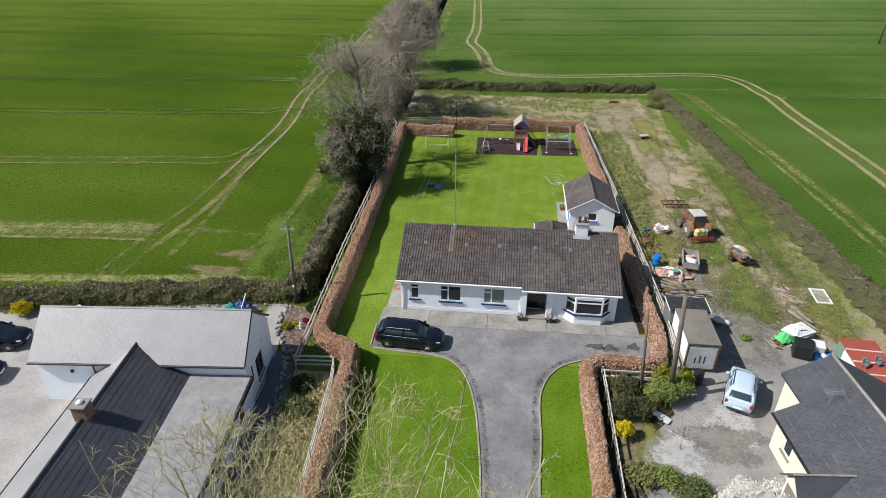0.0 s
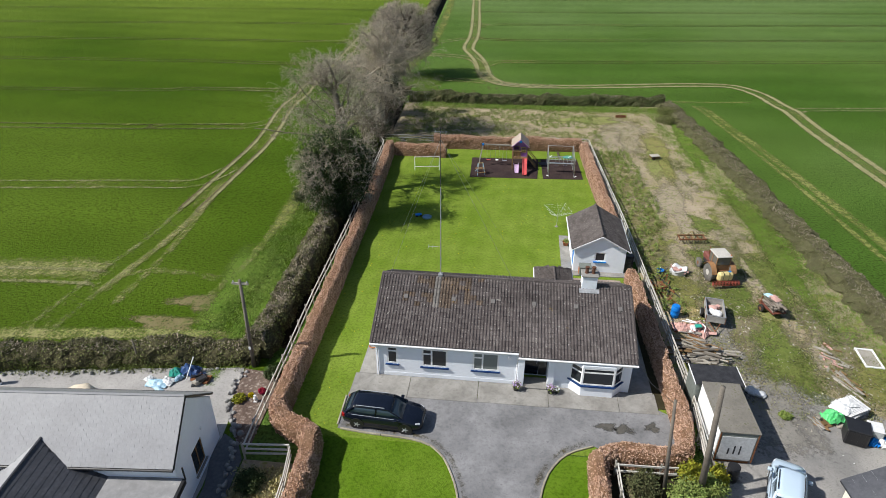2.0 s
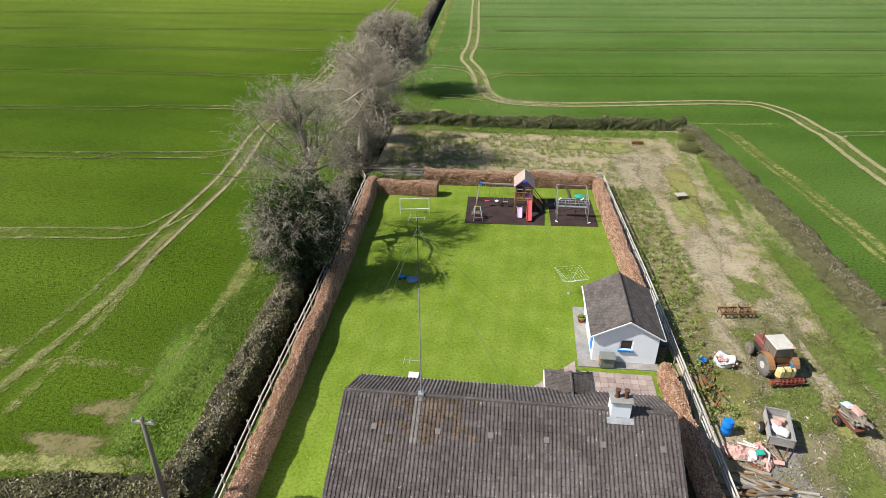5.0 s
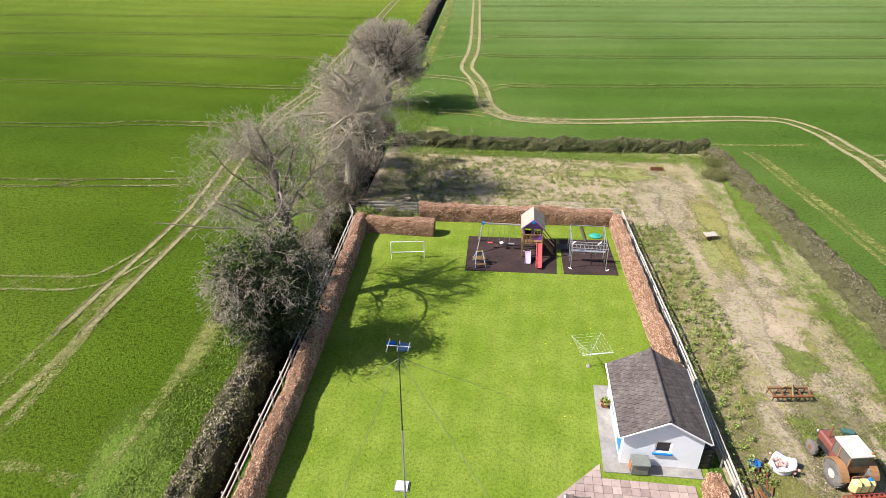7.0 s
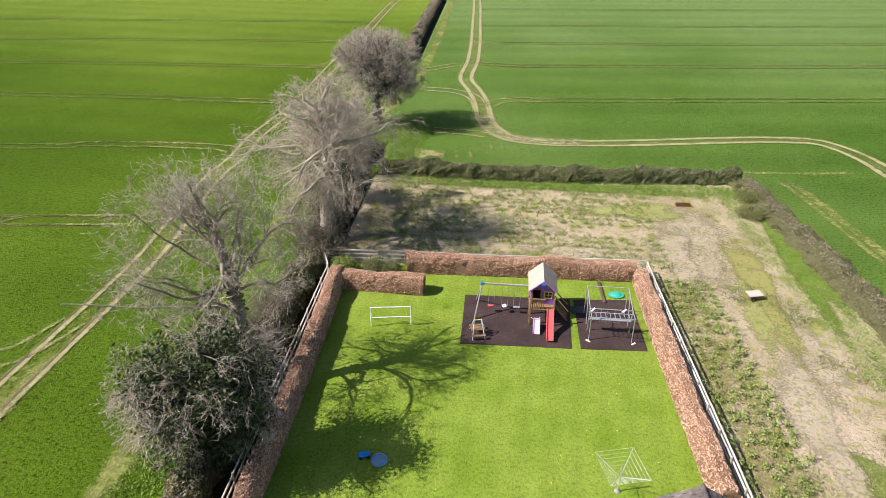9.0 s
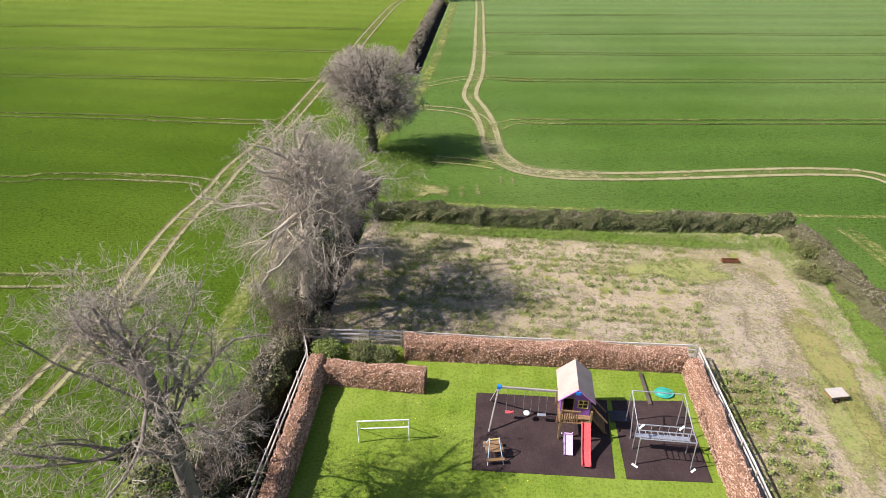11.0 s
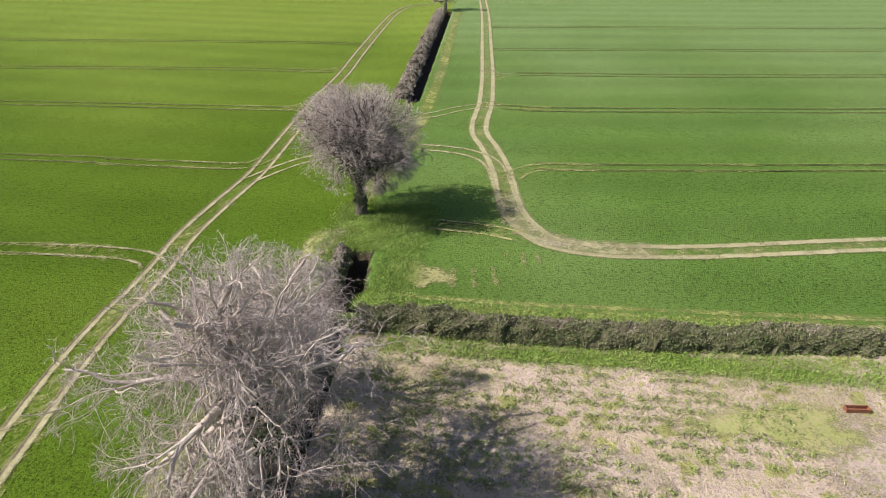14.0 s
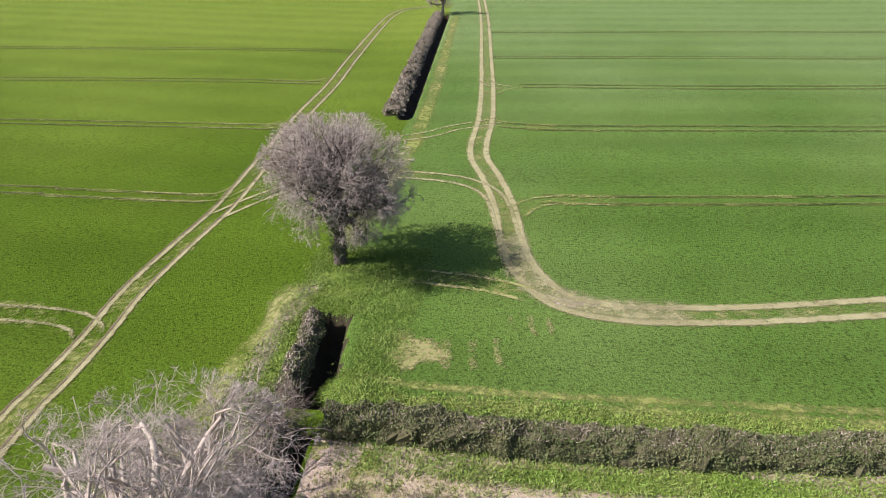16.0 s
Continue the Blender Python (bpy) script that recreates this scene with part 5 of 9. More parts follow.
def bungalow():
    h = thing("bungalow", "white rendered bungalow with brown tiled roof and blue sills", "house")
    EZ, RZ, RY, EY = 2.62, 4.60, 4.40, -0.18
    tan = (RZ - EZ) / (RY - EY)
    holes = [(0.66, 1.32, 0.98, 2.24), (2.77, 4.31, 0.92, 2.24), (5.80, 7.36, 0.92, 2.24), (8.85, 10.25, 0.0, 2.35), (11.75, 14.30, 0.75, 2.2)]
    wall(h, "front_wall", (0, 0), (15, 0), 0, 2.5, 0.3, WHITE, holes)
    wall(h, "back_wall", (14.7, 6.95), (0.3, 6.95), 0, 2.92, 0.3, WHITE)
    side = Matrix(((0, 0, 1, 0), (1, 0, 0, 0), (0, 1, 0, 0), (0, 0, 0, 1)))
    for x0, y0 in ((0.0, 0.3), (14.7, 0.3)):
        bm = prism(bmesh.new(), [(y0, 0), (6.95, 0), (6.95, 2.92), (RY, RZ - 0.16), (y0, EZ + 0.08)], x0, x0 + 0.3, side)
        bmesh.ops.recalc_face_normals(bm, faces=bm.faces)
        part("gable_wall", bm, WHITE, h)
    part("plinth", cube(-0.012, 8.4, -0.012, 0.0, 0.07, 0.32), WHITE, h)
    I = Matrix()
    window(h, I, 0.66, 1.32, 0.98, 2.24, (), (1.92, (1,)), w=0.1, y0=0.008)
    window(h, I, 2.77, 4.31, 0.92, 2.24, (3.36,), (1.85, (1, 0)), w=0.1, y0=0.008)
    window(h, I, 5.80, 7.36, 0.92, 2.24, (6.39,), (1.85, (1, 0)), w=0.1, y0=0.008, glass=NET_GLASS)
    # porch recess with pilasters, door and side light
    for x0, x1 in ((8.48, 8.86), (10.24, 10.62)):
        part("pilaster", cube(x0, x1, -0.14, -0.002, 0.07, 2.4, bevel=0.015), WHITE, h)
    part("step", cube(8.87, 10.23, -0.35, 0.6, 0.075, 0.17, bevel=0.015), CONCRETE, h, "concrete doorstep")
    box_bm = cube(8.65, 8.84, 0.3, 0.95, 0, 2.4)
    box(box_bm, 10.26, 10.45, 0.3, 0.95, 0, 2.4)
    box(box_bm, 8.65, 10.45, 0.96, 1.1, 0, 2.4)
    part("porch_wall", box_bm, WHITE, h)
    door = part("door", cube(8.88, 9.72, 0.86, 0.92, 0.18, 2.2, bevel=0.01), CAR_BLACK, h, "near-black panelled front door")
    part("pane", cube(9.05, 9.55, 0.85, 0.858, 1.25, 2.0), GLASS, door)
    part("handle", cube(9.6, 9.64, 0.80, 0.858, 1.05, 1.2, bevel=0.008), STEEL, door)
    side = part("side_light", cube(9.74, 10.22, 0.86, 0.92, 0.18, 2.2), BLACK, h)
    part("pane", cube(9.79, 10.17, 0.85, 0.858, 0.75, 2.12), GLASS, side)
    # bay window
    bay = [(11.5, -0.002), (12.14, -0.57), (13.98, -0.57), (14.52, -0.002)]
    bm = prism(bmesh.new(), bay, 0.07, 0.78)
    prism(bm, bay, 2.14, 2.292)
    bmesh.ops.recalc_face_normals(bm, faces=bm.faces)
    part("bay_wall", bm, WHITE, h)
    bm = prism(bmesh.new(), [(11.38, -0.004), (12.10, -0.67), (14.02, -0.67), (14.64, -0.004)], 0.785, 0.86)
    part("bay_sill", bm, BLUE_PAINT, h, "dark blue painted sill")
    for (ax, ay), (bx, by), bars, tr in (((11.5, -0.02), (12.14, -0.57), (), (1.72, (1,))), ((12.14, -0.57), (13.98, -0.57), (), (1.80, (1,))), ((13.98, -0.57), (14.52, -0.02), (), (1.72, (1,)))):
        m = Matrix.Translation((ax, ay, 0)) @ Matrix.Rotation(math.atan2(by - ay, bx - ax), 4, "Z")
        window(h, m, 0.0, math.dist((ax, ay), (bx, by)), 0.87, 2.135, bars, tr, sill=None, w=0.095, y0=0.012)
    # roof: the eaves come lower over porch and bay
    eaves = ((-0.28, 8.45, EY), (8.45, 15.18, EY - 0.24))
    me = tile_shape("roof_tile", 0.38, 0.34, TILE)
    mossy = tile_shape("roof_tile", 0.38, 0.34, surf("mossy_tile", (0.085, 0.064, 0.050), (0.125, 0.096, 0.075), None, 1.2, 9.0, bump=0.6, bs=20.0, each=0.25, spots=(((0.46, 0.43, 0.38), 15.0, 0.66), ((0.21, 0.135, 0.05), 7.0, 0.64), ((0.04, 0.03, 0.025), 9.0, 0.57))))
    streaked = tile_shape("roof_tile", 0.38, 0.34, surf("streaked_tile", (0.14, 0.13, 0.122), (0.19, 0.178, 0.165), (0.10, 0.09, 0.085), 1.0, 6.0, bump=0.4, bs=25.0, each=0.15))

    def odd(p, rng):
        """Stained tiles below the mast and along the ridge."""
        if abs(p.x - MAST_X + 0.05) < 0.2:
            return streaked
        if p.x < 8 and rng.random() < 1.1 - abs(p.x - MAST_X - 0.6) * 0.42:
            return mossy
        return None

    for k, (x0, x1, ey) in enumerate(eaves):
        ez = RZ - (RY - ey) * tan
        slope_slab(h, "roof", [(x0, ey, ez - 0.02), (x1, ey, ez - 0.02), (x1, RY, RZ - 0.02), (x0, RY, RZ - 0.02)], 0.10, DARK_METAL, "roof of dark brown concrete tiles")
        tiled(h, "roof_tile", me, (x0, ey - 0.05, ez + 0.0), (1, 0, 0), (0, 1, tan), x1 - x0, math.hypot(RY - ey + 0.05, RZ - ez), 0.38, 0.34, own=150, odd=odd)
        part("gutter", rod(bmesh.new(), (x0, ey - 0.10, ez - 0.06), (x1, ey - 0.10, ez - 0.06), 0.055), PVC, h, "white gutter")
        part("fascia", cube(x0, x1, ey - 0.03, ey - 0.005, ez - 0.22, ez - 0.03), PVC, h, "white fascia")
        part("soffit", cube(x0 + 0.02, x1 - 0.02, ey, -0.002 if k == 0 else -0.01, ez - 0.22, ez - 0.20), PVC, h, "white soffit")
    yb, zb = 7.2, 3.02
    back = (RZ - zb) / (yb - RY)
    slope_slab(h, "roof", [(-0.28, RY, RZ - 0.02), (15.18, RY, RZ - 0.02), (15.18, yb, zb), (-0.28, yb, zb)], 0.10, DARK_METAL)
    tiled(h, "roof_tile", me, (15.18, yb + 0.05, zb), (-1, 0, 0), (0, -1, back), 15.46, math.hypot(yb - RY, RZ - zb), 0.38, 0.34)
    part("gutter", rod(bmesh.new(), (-0.28, yb + 0.1, zb - 0.06), (15.18, yb + 0.1, zb - 0.06), 0.055), PVC, h, "white gutter")
    for x in (-0.30, 15.14):
        for y0, y1, z0, z1 in ((EY, RY, EZ, RZ), (yb, RY, zb, RZ)):
            part("verge", rod(bmesh.new(), (x + 0.03, y0, z0 + 0.01), (x + 0.03, y1, z1 + 0.02), 0.05, seg=6), TILE_DARK, h)
    ridge_me = finish(lathe([(0.11, 0.0), (0.125, 0.02), (0.12, 0.44)], 8, pose(0, 0, 0, 0, 90, 0)), "ridge_tile", TILE)
    for i in range(35):
        piece("ridge_tile", ridge_me, h, pose(-0.28 + i * 0.44, RY, RZ + 0.0))
    for x in (1.45, 4.4, 6.8, 9.3, 11.8, 14.4):
        y = RY - 1.55
        part("roof_vent", cube(-0.13, 0.13, -0.15, 0.15, 0.02, 0.10, Matrix.Translation((x, y, RZ - 1.55 * tan)) @ Matrix.Rotation(math.atan(tan), 4, "X"), 0.015), VENT, h, "grey vent tile")
    # chimney
    ch = part("chimney", cube(12.15, 13.05, 4.05, 4.75, 4.2, 5.35, bevel=0.015), WHITE, h, "white rendered chimney stack")
    part("cap", cube(12.08, 13.12, 3.98, 4.82, 5.352, 5.45, bevel=0.02), CONCRETE, ch)
    bm = cube(12.0, 13.2, 3.72, 4.03, 0, 0.02, None)
    bmesh.ops.transform(bm, matrix=Matrix.Translation((0, 0, RZ - 0.55 * tan + 0.10)) @ Matrix.Translation((0, 3.9, 0)) @ Matrix.Rotation(math.atan(tan), 4, "X") @ Matrix.Translation((0, -3.9, 0)), verts=bm.verts)
    part("flashing", bm, LEAD, ch, "pale lead flashing")
    for x in (12.4, 12.8):
        part("pot", lathe([(0.13, 0), (0.10, 0.06), (0.10, 0.34), (0.13, 0.36), (0.13, 0.42), (0.08, 0.42)], 14, pose(x, 4.4, 5.45)), SOOTY_CLAY, ch, "sooty terracotta chimney pot")
    # hipped return at the back
    wall(h, "return_wall", (11.85, 6.96), (11.85, 8.55), 0, 2.85, 0.2, WHITE)
    wall(h, "return_wall", (11.64, 8.55), (9.86, 8.55), 0, 2.85, 0.2, WHITE)
    wall(h, "return_wall", (9.65, 8.55), (9.65, 6.96), 0, 2.85, 0.2, WHITE)
    dark = tile_shape("return_tile", 0.3, 0.34, TILE_DARK)
    for sx, x0 in ((1, 9.5), (-1, 12.0)):
        slope_slab(h, "roof", [(x0, 6.9, 2.95), (x0, 8.75, 2.95), (10.75, 7.85, 3.58), (10.75, 6.2, 3.58)][::sx], 0.08, DARK_METAL, "small hipped roof of dark tiles")
        tiled(h, "return_tile", dark, (x0, 8.75 if sx > 0 else 6.2, 2.96), (0, -sx, 0), (1.25 * sx, 0, 0.63), 2.55, 1.4, 0.32, 0.34,
              inside=lambda p: p.y < 8.75 - 0.72 * min(abs(p.x - 9.5), abs(12.0 - p.x)) and p.y > 6.95 - 0.62 * min(abs(p.x - 9.5), abs(12.0 - p.x)))
        part("hip", rod(bmesh.new(), (x0, 8.75, 2.98), (10.75, 7.85, 3.61), 0.06, seg=6), TILE_DARK, h)
    slope_slab(h, "roof", [(9.5, 8.75, 2.95), (12.0, 8.75, 2.95), (10.75, 7.85, 3.58)], 0.08, TILE_DARK)
    part("ridge", rod(bmesh.new(), (10.75, 7.85, 3.61), (10.75, 6.1, 3.61), 0.07, seg=6), TILE_DARK, h)
    part("gutter", rod(bmesh.new(), (9.45, 7.0, 2.9), (9.45, 8.78, 2.9), 0.04), PVC, h, "white gutter")
    part("gutter", rod(bmesh.new(), (12.05, 7.0, 2.9), (12.05, 8.78, 2.9), 0.04), PVC, h, "white gutter")
    # downpipes, wall lamps
    for x in (0.12, 8.42):
        part("downpipe", rods([((x, -0.06, 0.1), (x, -0.06, 2.2)), ((x, -0.06, 2.2), (x, EY - 0.08, 2.42))], 0.04), PVC, h, "white downpipe")
    for x in (7.95, 11.2):
        part("wall_lamp", lathe([(0.02, 0), (0.08, 0.03), (0.09, 0.14), (0.05, 0.2)], 12, pose(x, -0.1, 2.0)), PVC, h, "small white wall lamp")
    # mast with guys on the ridge
    m = thing("mast", "tall thin aerial mast on the bungalow's ridge, held by guys", "aerial mast", (3.42, RY, RZ + 0.1))
    part("pole", rod(bmesh.new(), (0, 0, -0.15), (0, 0, 6.0), 0.035, 0.03), STEEL, m)
    part("upper_pole", rod(bmesh.new(), (0, 0, 6.0), (0, 0, 9.6), 0.022, 0.016), DARK_METAL, m)
    part("bracket", cube(-0.14, 0.14, -0.14, 0.14, -0.12, 0.10, bevel=0.02), LEAD, m)
    part("cross_arm", rods([((-0.75, 0, 2.0), (0.0, 0, 2.0)), ((-0.75, -0.25, 2.0), (-0.75, 0.25, 2.0)), ((-0.5, -0.2, 2.0), (-0.5, 0.2, 2.0))], 0.012, 6), STEEL, m, "small aerial on the mast")
    part("top_array", rods([((-0.35, 0, 9.35), (0.35, 0, 9.35)), ((-0.3, -0.3, 9.35), (-0.3, 0.3, 9.35)), ((0.0, -0.25, 9.35), (0.0, 0.25, 9.35)), ((0.3, -0.2, 9.35), (0.3, 0.2, 9.35))], 0.012, 6), STEEL, m, "small aerial at the mast's head")
    for q in ((-5.0, 13.5, -4.6), (4.0, 13.0, -4.6), (-3.2, -0.2, -0.1), (4.6, -0.2, -0.1)):
        part("guy", rod(bmesh.new(), (0, 0, 8.9), q, 0.007, seg=4), STEEL, m, "thin steel guy wire")


bungalow()


# ---- the garden shed ----
def shed():
    s = thing("garden_shed", "small white garden shed with brown tiled roof and blue trim", "shed", (12.75, 13.35, 0.08))
    W, D, E, R = 3.85, 5.1, 2.12, 1.10
    wall(s, "front_wall", (0, 0), (W, 0), 0, E, 0.2, WHITE, [(1.55, 2.35, 0.95, 1.72)], gable=R)
    wall(s, "back_wall", (W, D), (0, D), 0, E, 0.2, WHITE, gable=R)
    wall(s, "side_wall", (0, D), (0, 0), 0, E, 0.2, WHITE, [(1.9, 2.8, 0.9, 1.8), (3.7, 4.7, 0.02, 2.0)])
    wall(s, "side_wall", (W, 0), (W, D), 0, E, 0.2, WHITE)
    window(s, Matrix(), 1.55, 2.35, 0.95, 1.72, sill=BRIGHT_BLUE)
    m = Matrix.Translation((0, D, 0)) @ Matrix.Rotation(-math.pi / 2, 4, "Z")
    window(s, m, 1.9, 2.8, 0.9, 1.8, sill=BRIGHT_BLUE)
    door = part("door", cube(3.72, 4.68, 0.04, 0.09, 0.03, 1.98, m, 0.01), BRIGHT_BLUE, s, "bright blue painted door")
    part("handle", cube(3.82, 3.86, -0.02, 0.038, 0.95, 1.1, m), STEEL, door)
    me = tile_shape("shed_tile", 0.32, 0.33, TILE_DARK, roll=0.0, gap=0.465)
    half = W / 2 + 0.25
    run = math.hypot(half, R + 0.14)
    for sx, x0 in ((1, -0.25), (-1, W + 0.25)):
        slope_slab(s, "roof", [(x0, -0.2, E - 0.12), (x0, D + 0.2, E - 0.12), (W / 2, D + 0.2, E + R + 0.03), (W / 2, -0.2, E + R + 0.03)][::-sx], 0.09, DARK_METAL, "roof of weathered dark brown tiles")
        tiled(s, "shed_tile", me, (x0, D + 0.2 if sx > 0 else -0.2, E - 0.11), (0, -sx, 0), (half * sx, 0, R + 0.14), D + 0.4, run, 0.32, 0.33, own=140)
        part("gutter", rod(bmesh.new(), (x0 - 0.06 * sx, -0.2, E - 0.17), (x0 - 0.06 * sx, D + 0.2, E - 0.17), 0.05), PVC, s, "white gutter")
        part("bargeboard", rod(bmesh.new(), (x0, -0.21, E - 0.17), (W / 2, -0.21, E + R - 0.05), 0.05, seg=4), PVC, s, "white bargeboard")
    cap = finish(lathe([(0.10, 0.0), (0.11, 0.4)], 8, pose(0, 0, 0, -90, 0, 0)), "ridge_tile", TILE_DARK)
    for i in range(14):
        piece("ridge_tile", cap, s, pose(W / 2, -0.2 + 0.395 * i, E + R + 0.02))


shed()
cr = thing("crate_stack", "stack of dark plastic crates beside the shed", "crates", (16.68, 13.45, 0.08))
for k in range(4):
    c = part("crate", cube(0.0, 0.42, 0.0, 0.6, 0.32 * k, 0.32 * k + 0.26, pose(0, 0, 0, 0, 0, 0), 0.02), BLACK, cr)
    part("rim", cube(-0.015, 0.435, -0.015, 0.615, 0.32 * k + 0.262, 0.32 * k + 0.315), DARK_METAL, c)
# patio of pinkish slabs behind the bungalow
patio = thing("patio", "patio of square pinkish concrete slabs", "paving", (8.6, 7.35, 0), kind="structure")
SLAB = surf("pink_slab", (0.30, 0.235, 0.215), (0.36, 0.295, 0.27), (0.24, 0.20, 0.185), 0.6, 6.0, bump=0.25, bs=30.0, each=0.18)
slab_me = finish(cube(-0.218, 0.218, -0.218, 0.218, -0.05, 0.06, bevel=0.012), "slab", SLAB)
half_me = finish(prism(bmesh.new(), [(-0.21, -0.218), (0.218, -0.218), (0.218, 0.21)], -0.05, 0.06), "slab", SLAB)
for i in range(17):
    for j in range(13):
        x, y = 0.23 + 0.45 * i, 0.23 + 0.45 * j
        if y < 2.3 + x * 1.0 and y < (5.15 if x > 3.15 else 6.0) and not (0.9 < x < 3.5 and y < 1.45):
            piece("slab", slab_me, patio, pose(x, y, 0.0, 0, 0, random.uniform(-0.8, 0.8)))
        elif j - i == 6 and y < 5.8:
            piece("slab", half_me, patio, pose(x, y, 0.0))


# ---- the grey-roofed house ----
def grey_house():
    h = thing("neighbour_house", "white house with pale slate roof, dark wing and flat-roofed side", "house")
    h.matrix_basis = pose(-7.25, -8.1, 0, 0, 0, 4.3) @ pose(7.25, 8.2, 0)
    X0, X1, YF, YB, YR, EZ, RZ = -19.6, -7.25, -10.65, -5.75, -8.2, 3.0, 5.1
    wall(h, "front_wall", (X0 + 0.2, YF + 0.2), (X1 - 0.05, YF + 0.2), 0, EZ - 0.05, 0.3, WHITE)
    wall(h, "back_wall", (X1 - 0.05, YB - 0.2), (X0 + 0.2, YB - 0.2), 0, EZ - 0.05, 0.3, WHITE)
    dg = YB - YF - 0.4
    wall(h, "gable_wall", (X1 - 0.05, YF + 0.2), (X1 - 0.05, YB - 0.2), 0, EZ - 0.05, 0.3, WHITE, [(1.5, 2.7, 0.5, 2.0)], gable=RZ - EZ - 0.1)
    wall(h, "gable_wall", (X0 + 0.2, YB - 0.2), (X0 + 0.2, YF + 0.2), 0, EZ - 0.05, 0.3, WHITE, gable=RZ - EZ - 0.1)
    m = Matrix.Translation((X1 - 0.05, YF + 0.2, 0)) @ Matrix.Rotation(math.pi / 2, 4, "Z")
    window(h, m, 1.5, 2.7, 0.5, 2.0, (2.1,), sill=CONCRETE, frame_m=WOOD_BROWN)
    me = tile_shape("slate", 0.38, 0.22, SLATE_PALE, roll=0.0, thick=0.004, gap=0.5)
    for sy, ye in ((1, YF), (-1, YB)):
        q = [(X0, ye, EZ), (X1, ye, EZ), (X1, YR, RZ), (X0, YR, RZ)]
        slope_slab(h, "roof", q if sy > 0 else q[::-1], 0.12, SLATE_PALE, "roof of pale grey slates")
        tiled(h, "slate", me, (X0 if sy > 0 else X1, ye - 0.03 * sy, EZ + 0.005), (sy, 0, 0), (0, (YR - YF) * sy, RZ - EZ), X1 - X0, math.hypot(YR - YF, RZ - EZ), 0.38, 0.22, own=150 if sy > 0 else 0, loose=0.25)
        part("gutter", rod(bmesh.new(), (X0, ye - 0.07 * sy, EZ - 0.06), (X1, ye - 0.07 * sy, EZ - 0.06), 0.06), BLACK, h, "black gutter")
    part("ridge", rod(bmesh.new(), (X0, YR, RZ + 0.01), (X1, YR, RZ + 0.01), 0.07, seg=6), SLATE_PALE, h)
    for y0 in (YF, YB):
        part("bargeboard", rod(bmesh.new(), (X1, y0, EZ - 0.06), (X1, YR, RZ - 0.06), 0.05, seg=4), BLACK, h, "black bargeboard")
    # wing with a ridge roof, shading in the colour: east slope dark, sunward slope pale
    wr, xl, xr, yb, yf, wz, we = -13.6, -16.2, -10.5, -9.75, -22.0, 3.78, 2.0
    wall(h, "wing_wall", (xl + 0.25, yb - 1.5), (xl + 0.25, yf), 0, we, 0.3, WHITE)
    wall(h, "wing_wall", (xl + 0.25, yf), (xr, yf), 0, we, 0.3, WHITE, gable=1.6)
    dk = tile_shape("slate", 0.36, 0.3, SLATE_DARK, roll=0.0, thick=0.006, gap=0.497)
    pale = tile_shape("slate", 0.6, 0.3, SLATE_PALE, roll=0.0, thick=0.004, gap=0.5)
    slope_slab(h, "wing_roof", [(xr, yf, we + 0.15), (xr, -10.5, we + 0.15), (wr, yb, wz), (wr, yf, wz)], 0.12, DARK_METAL, "wing roof slope of slates coloured dark for its shaded side")
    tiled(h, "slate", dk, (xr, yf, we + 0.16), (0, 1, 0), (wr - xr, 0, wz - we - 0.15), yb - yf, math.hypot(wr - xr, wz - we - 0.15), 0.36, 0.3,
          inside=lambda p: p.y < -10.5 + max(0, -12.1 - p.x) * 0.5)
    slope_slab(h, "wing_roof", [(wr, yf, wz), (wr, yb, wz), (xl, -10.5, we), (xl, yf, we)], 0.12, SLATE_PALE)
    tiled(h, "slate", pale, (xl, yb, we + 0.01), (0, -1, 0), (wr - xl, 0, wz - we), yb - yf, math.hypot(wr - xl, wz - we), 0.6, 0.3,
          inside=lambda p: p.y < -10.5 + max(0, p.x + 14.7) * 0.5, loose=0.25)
    for k in range(1, 11):
        f = k / 11
        x, z = xr + (wr - xr) * f, we + 0.178 + (wz - we - 0.15) * f
        part("joint_strip", rod(bmesh.new(), (x, yf, z), (x, -10.55 + max(0, -12.1 - x) * 0.5, z), 0.0055, seg=4), SLATE_DARK, h, "long joint between the slate courses")
    part("gutter", rod(bmesh.new(), (xl - 0.06, -10.6, we - 0.05), (xl - 0.06, yf, we - 0.05), 0.06), BLACK, h, "black gutter")
    part("ridge", rod(bmesh.new(), (wr, yb, wz + 0.01), (wr, yf, wz + 0.01), 0.07, seg=6), SLATE_DARK, h)
    c = part("chimney", cube(-13.95, -13.25, -15.6, -14.95, 3.0, 4.45, bevel=0.02), BRICK, h, "brown brick chimney")
    part("cap", cube(-14.01, -13.19, -15.66, -14.89, 4.452, 4.54, bevel=0.02), CONCRETE, c)
    part("pot", lathe([(0.16, 0), (0.16, 0.1), (0.09, 0.16)], 12, pose(-13.6, -15.28, 4.54)), PVC, c, "white chimney cowl")
    # flat roof beside the wing
    part("flat_roof", cube(xr + 0.002, -7.02, -22, YF + 0.19, 1.98, 2.18), FELT, h, "grey felt flat roof with ponding stains")
    part("flat_edge", cube(-7.018, -6.88, -22, YF + 0.1, 1.96, 2.24), BLACK, h, "black roof edge")
    wall(h, "side_wall", (-7.16, -22), (-7.16, YF + 0.2), 0, 1.98, 0.3, WHITE, [(5.5, 6.4, 0.8, 1.7), (9.2, 10.0, 0.1, 1.9)])
    m = Matrix.Translation((-7.16, -22, 0)) @ Matrix.Rotation(math.pi / 2, 4, "Z")
    window(h, m, 5.5, 6.4, 0.8, 1.7, sill=CONCRETE, frame_m=WOOD_BROWN)
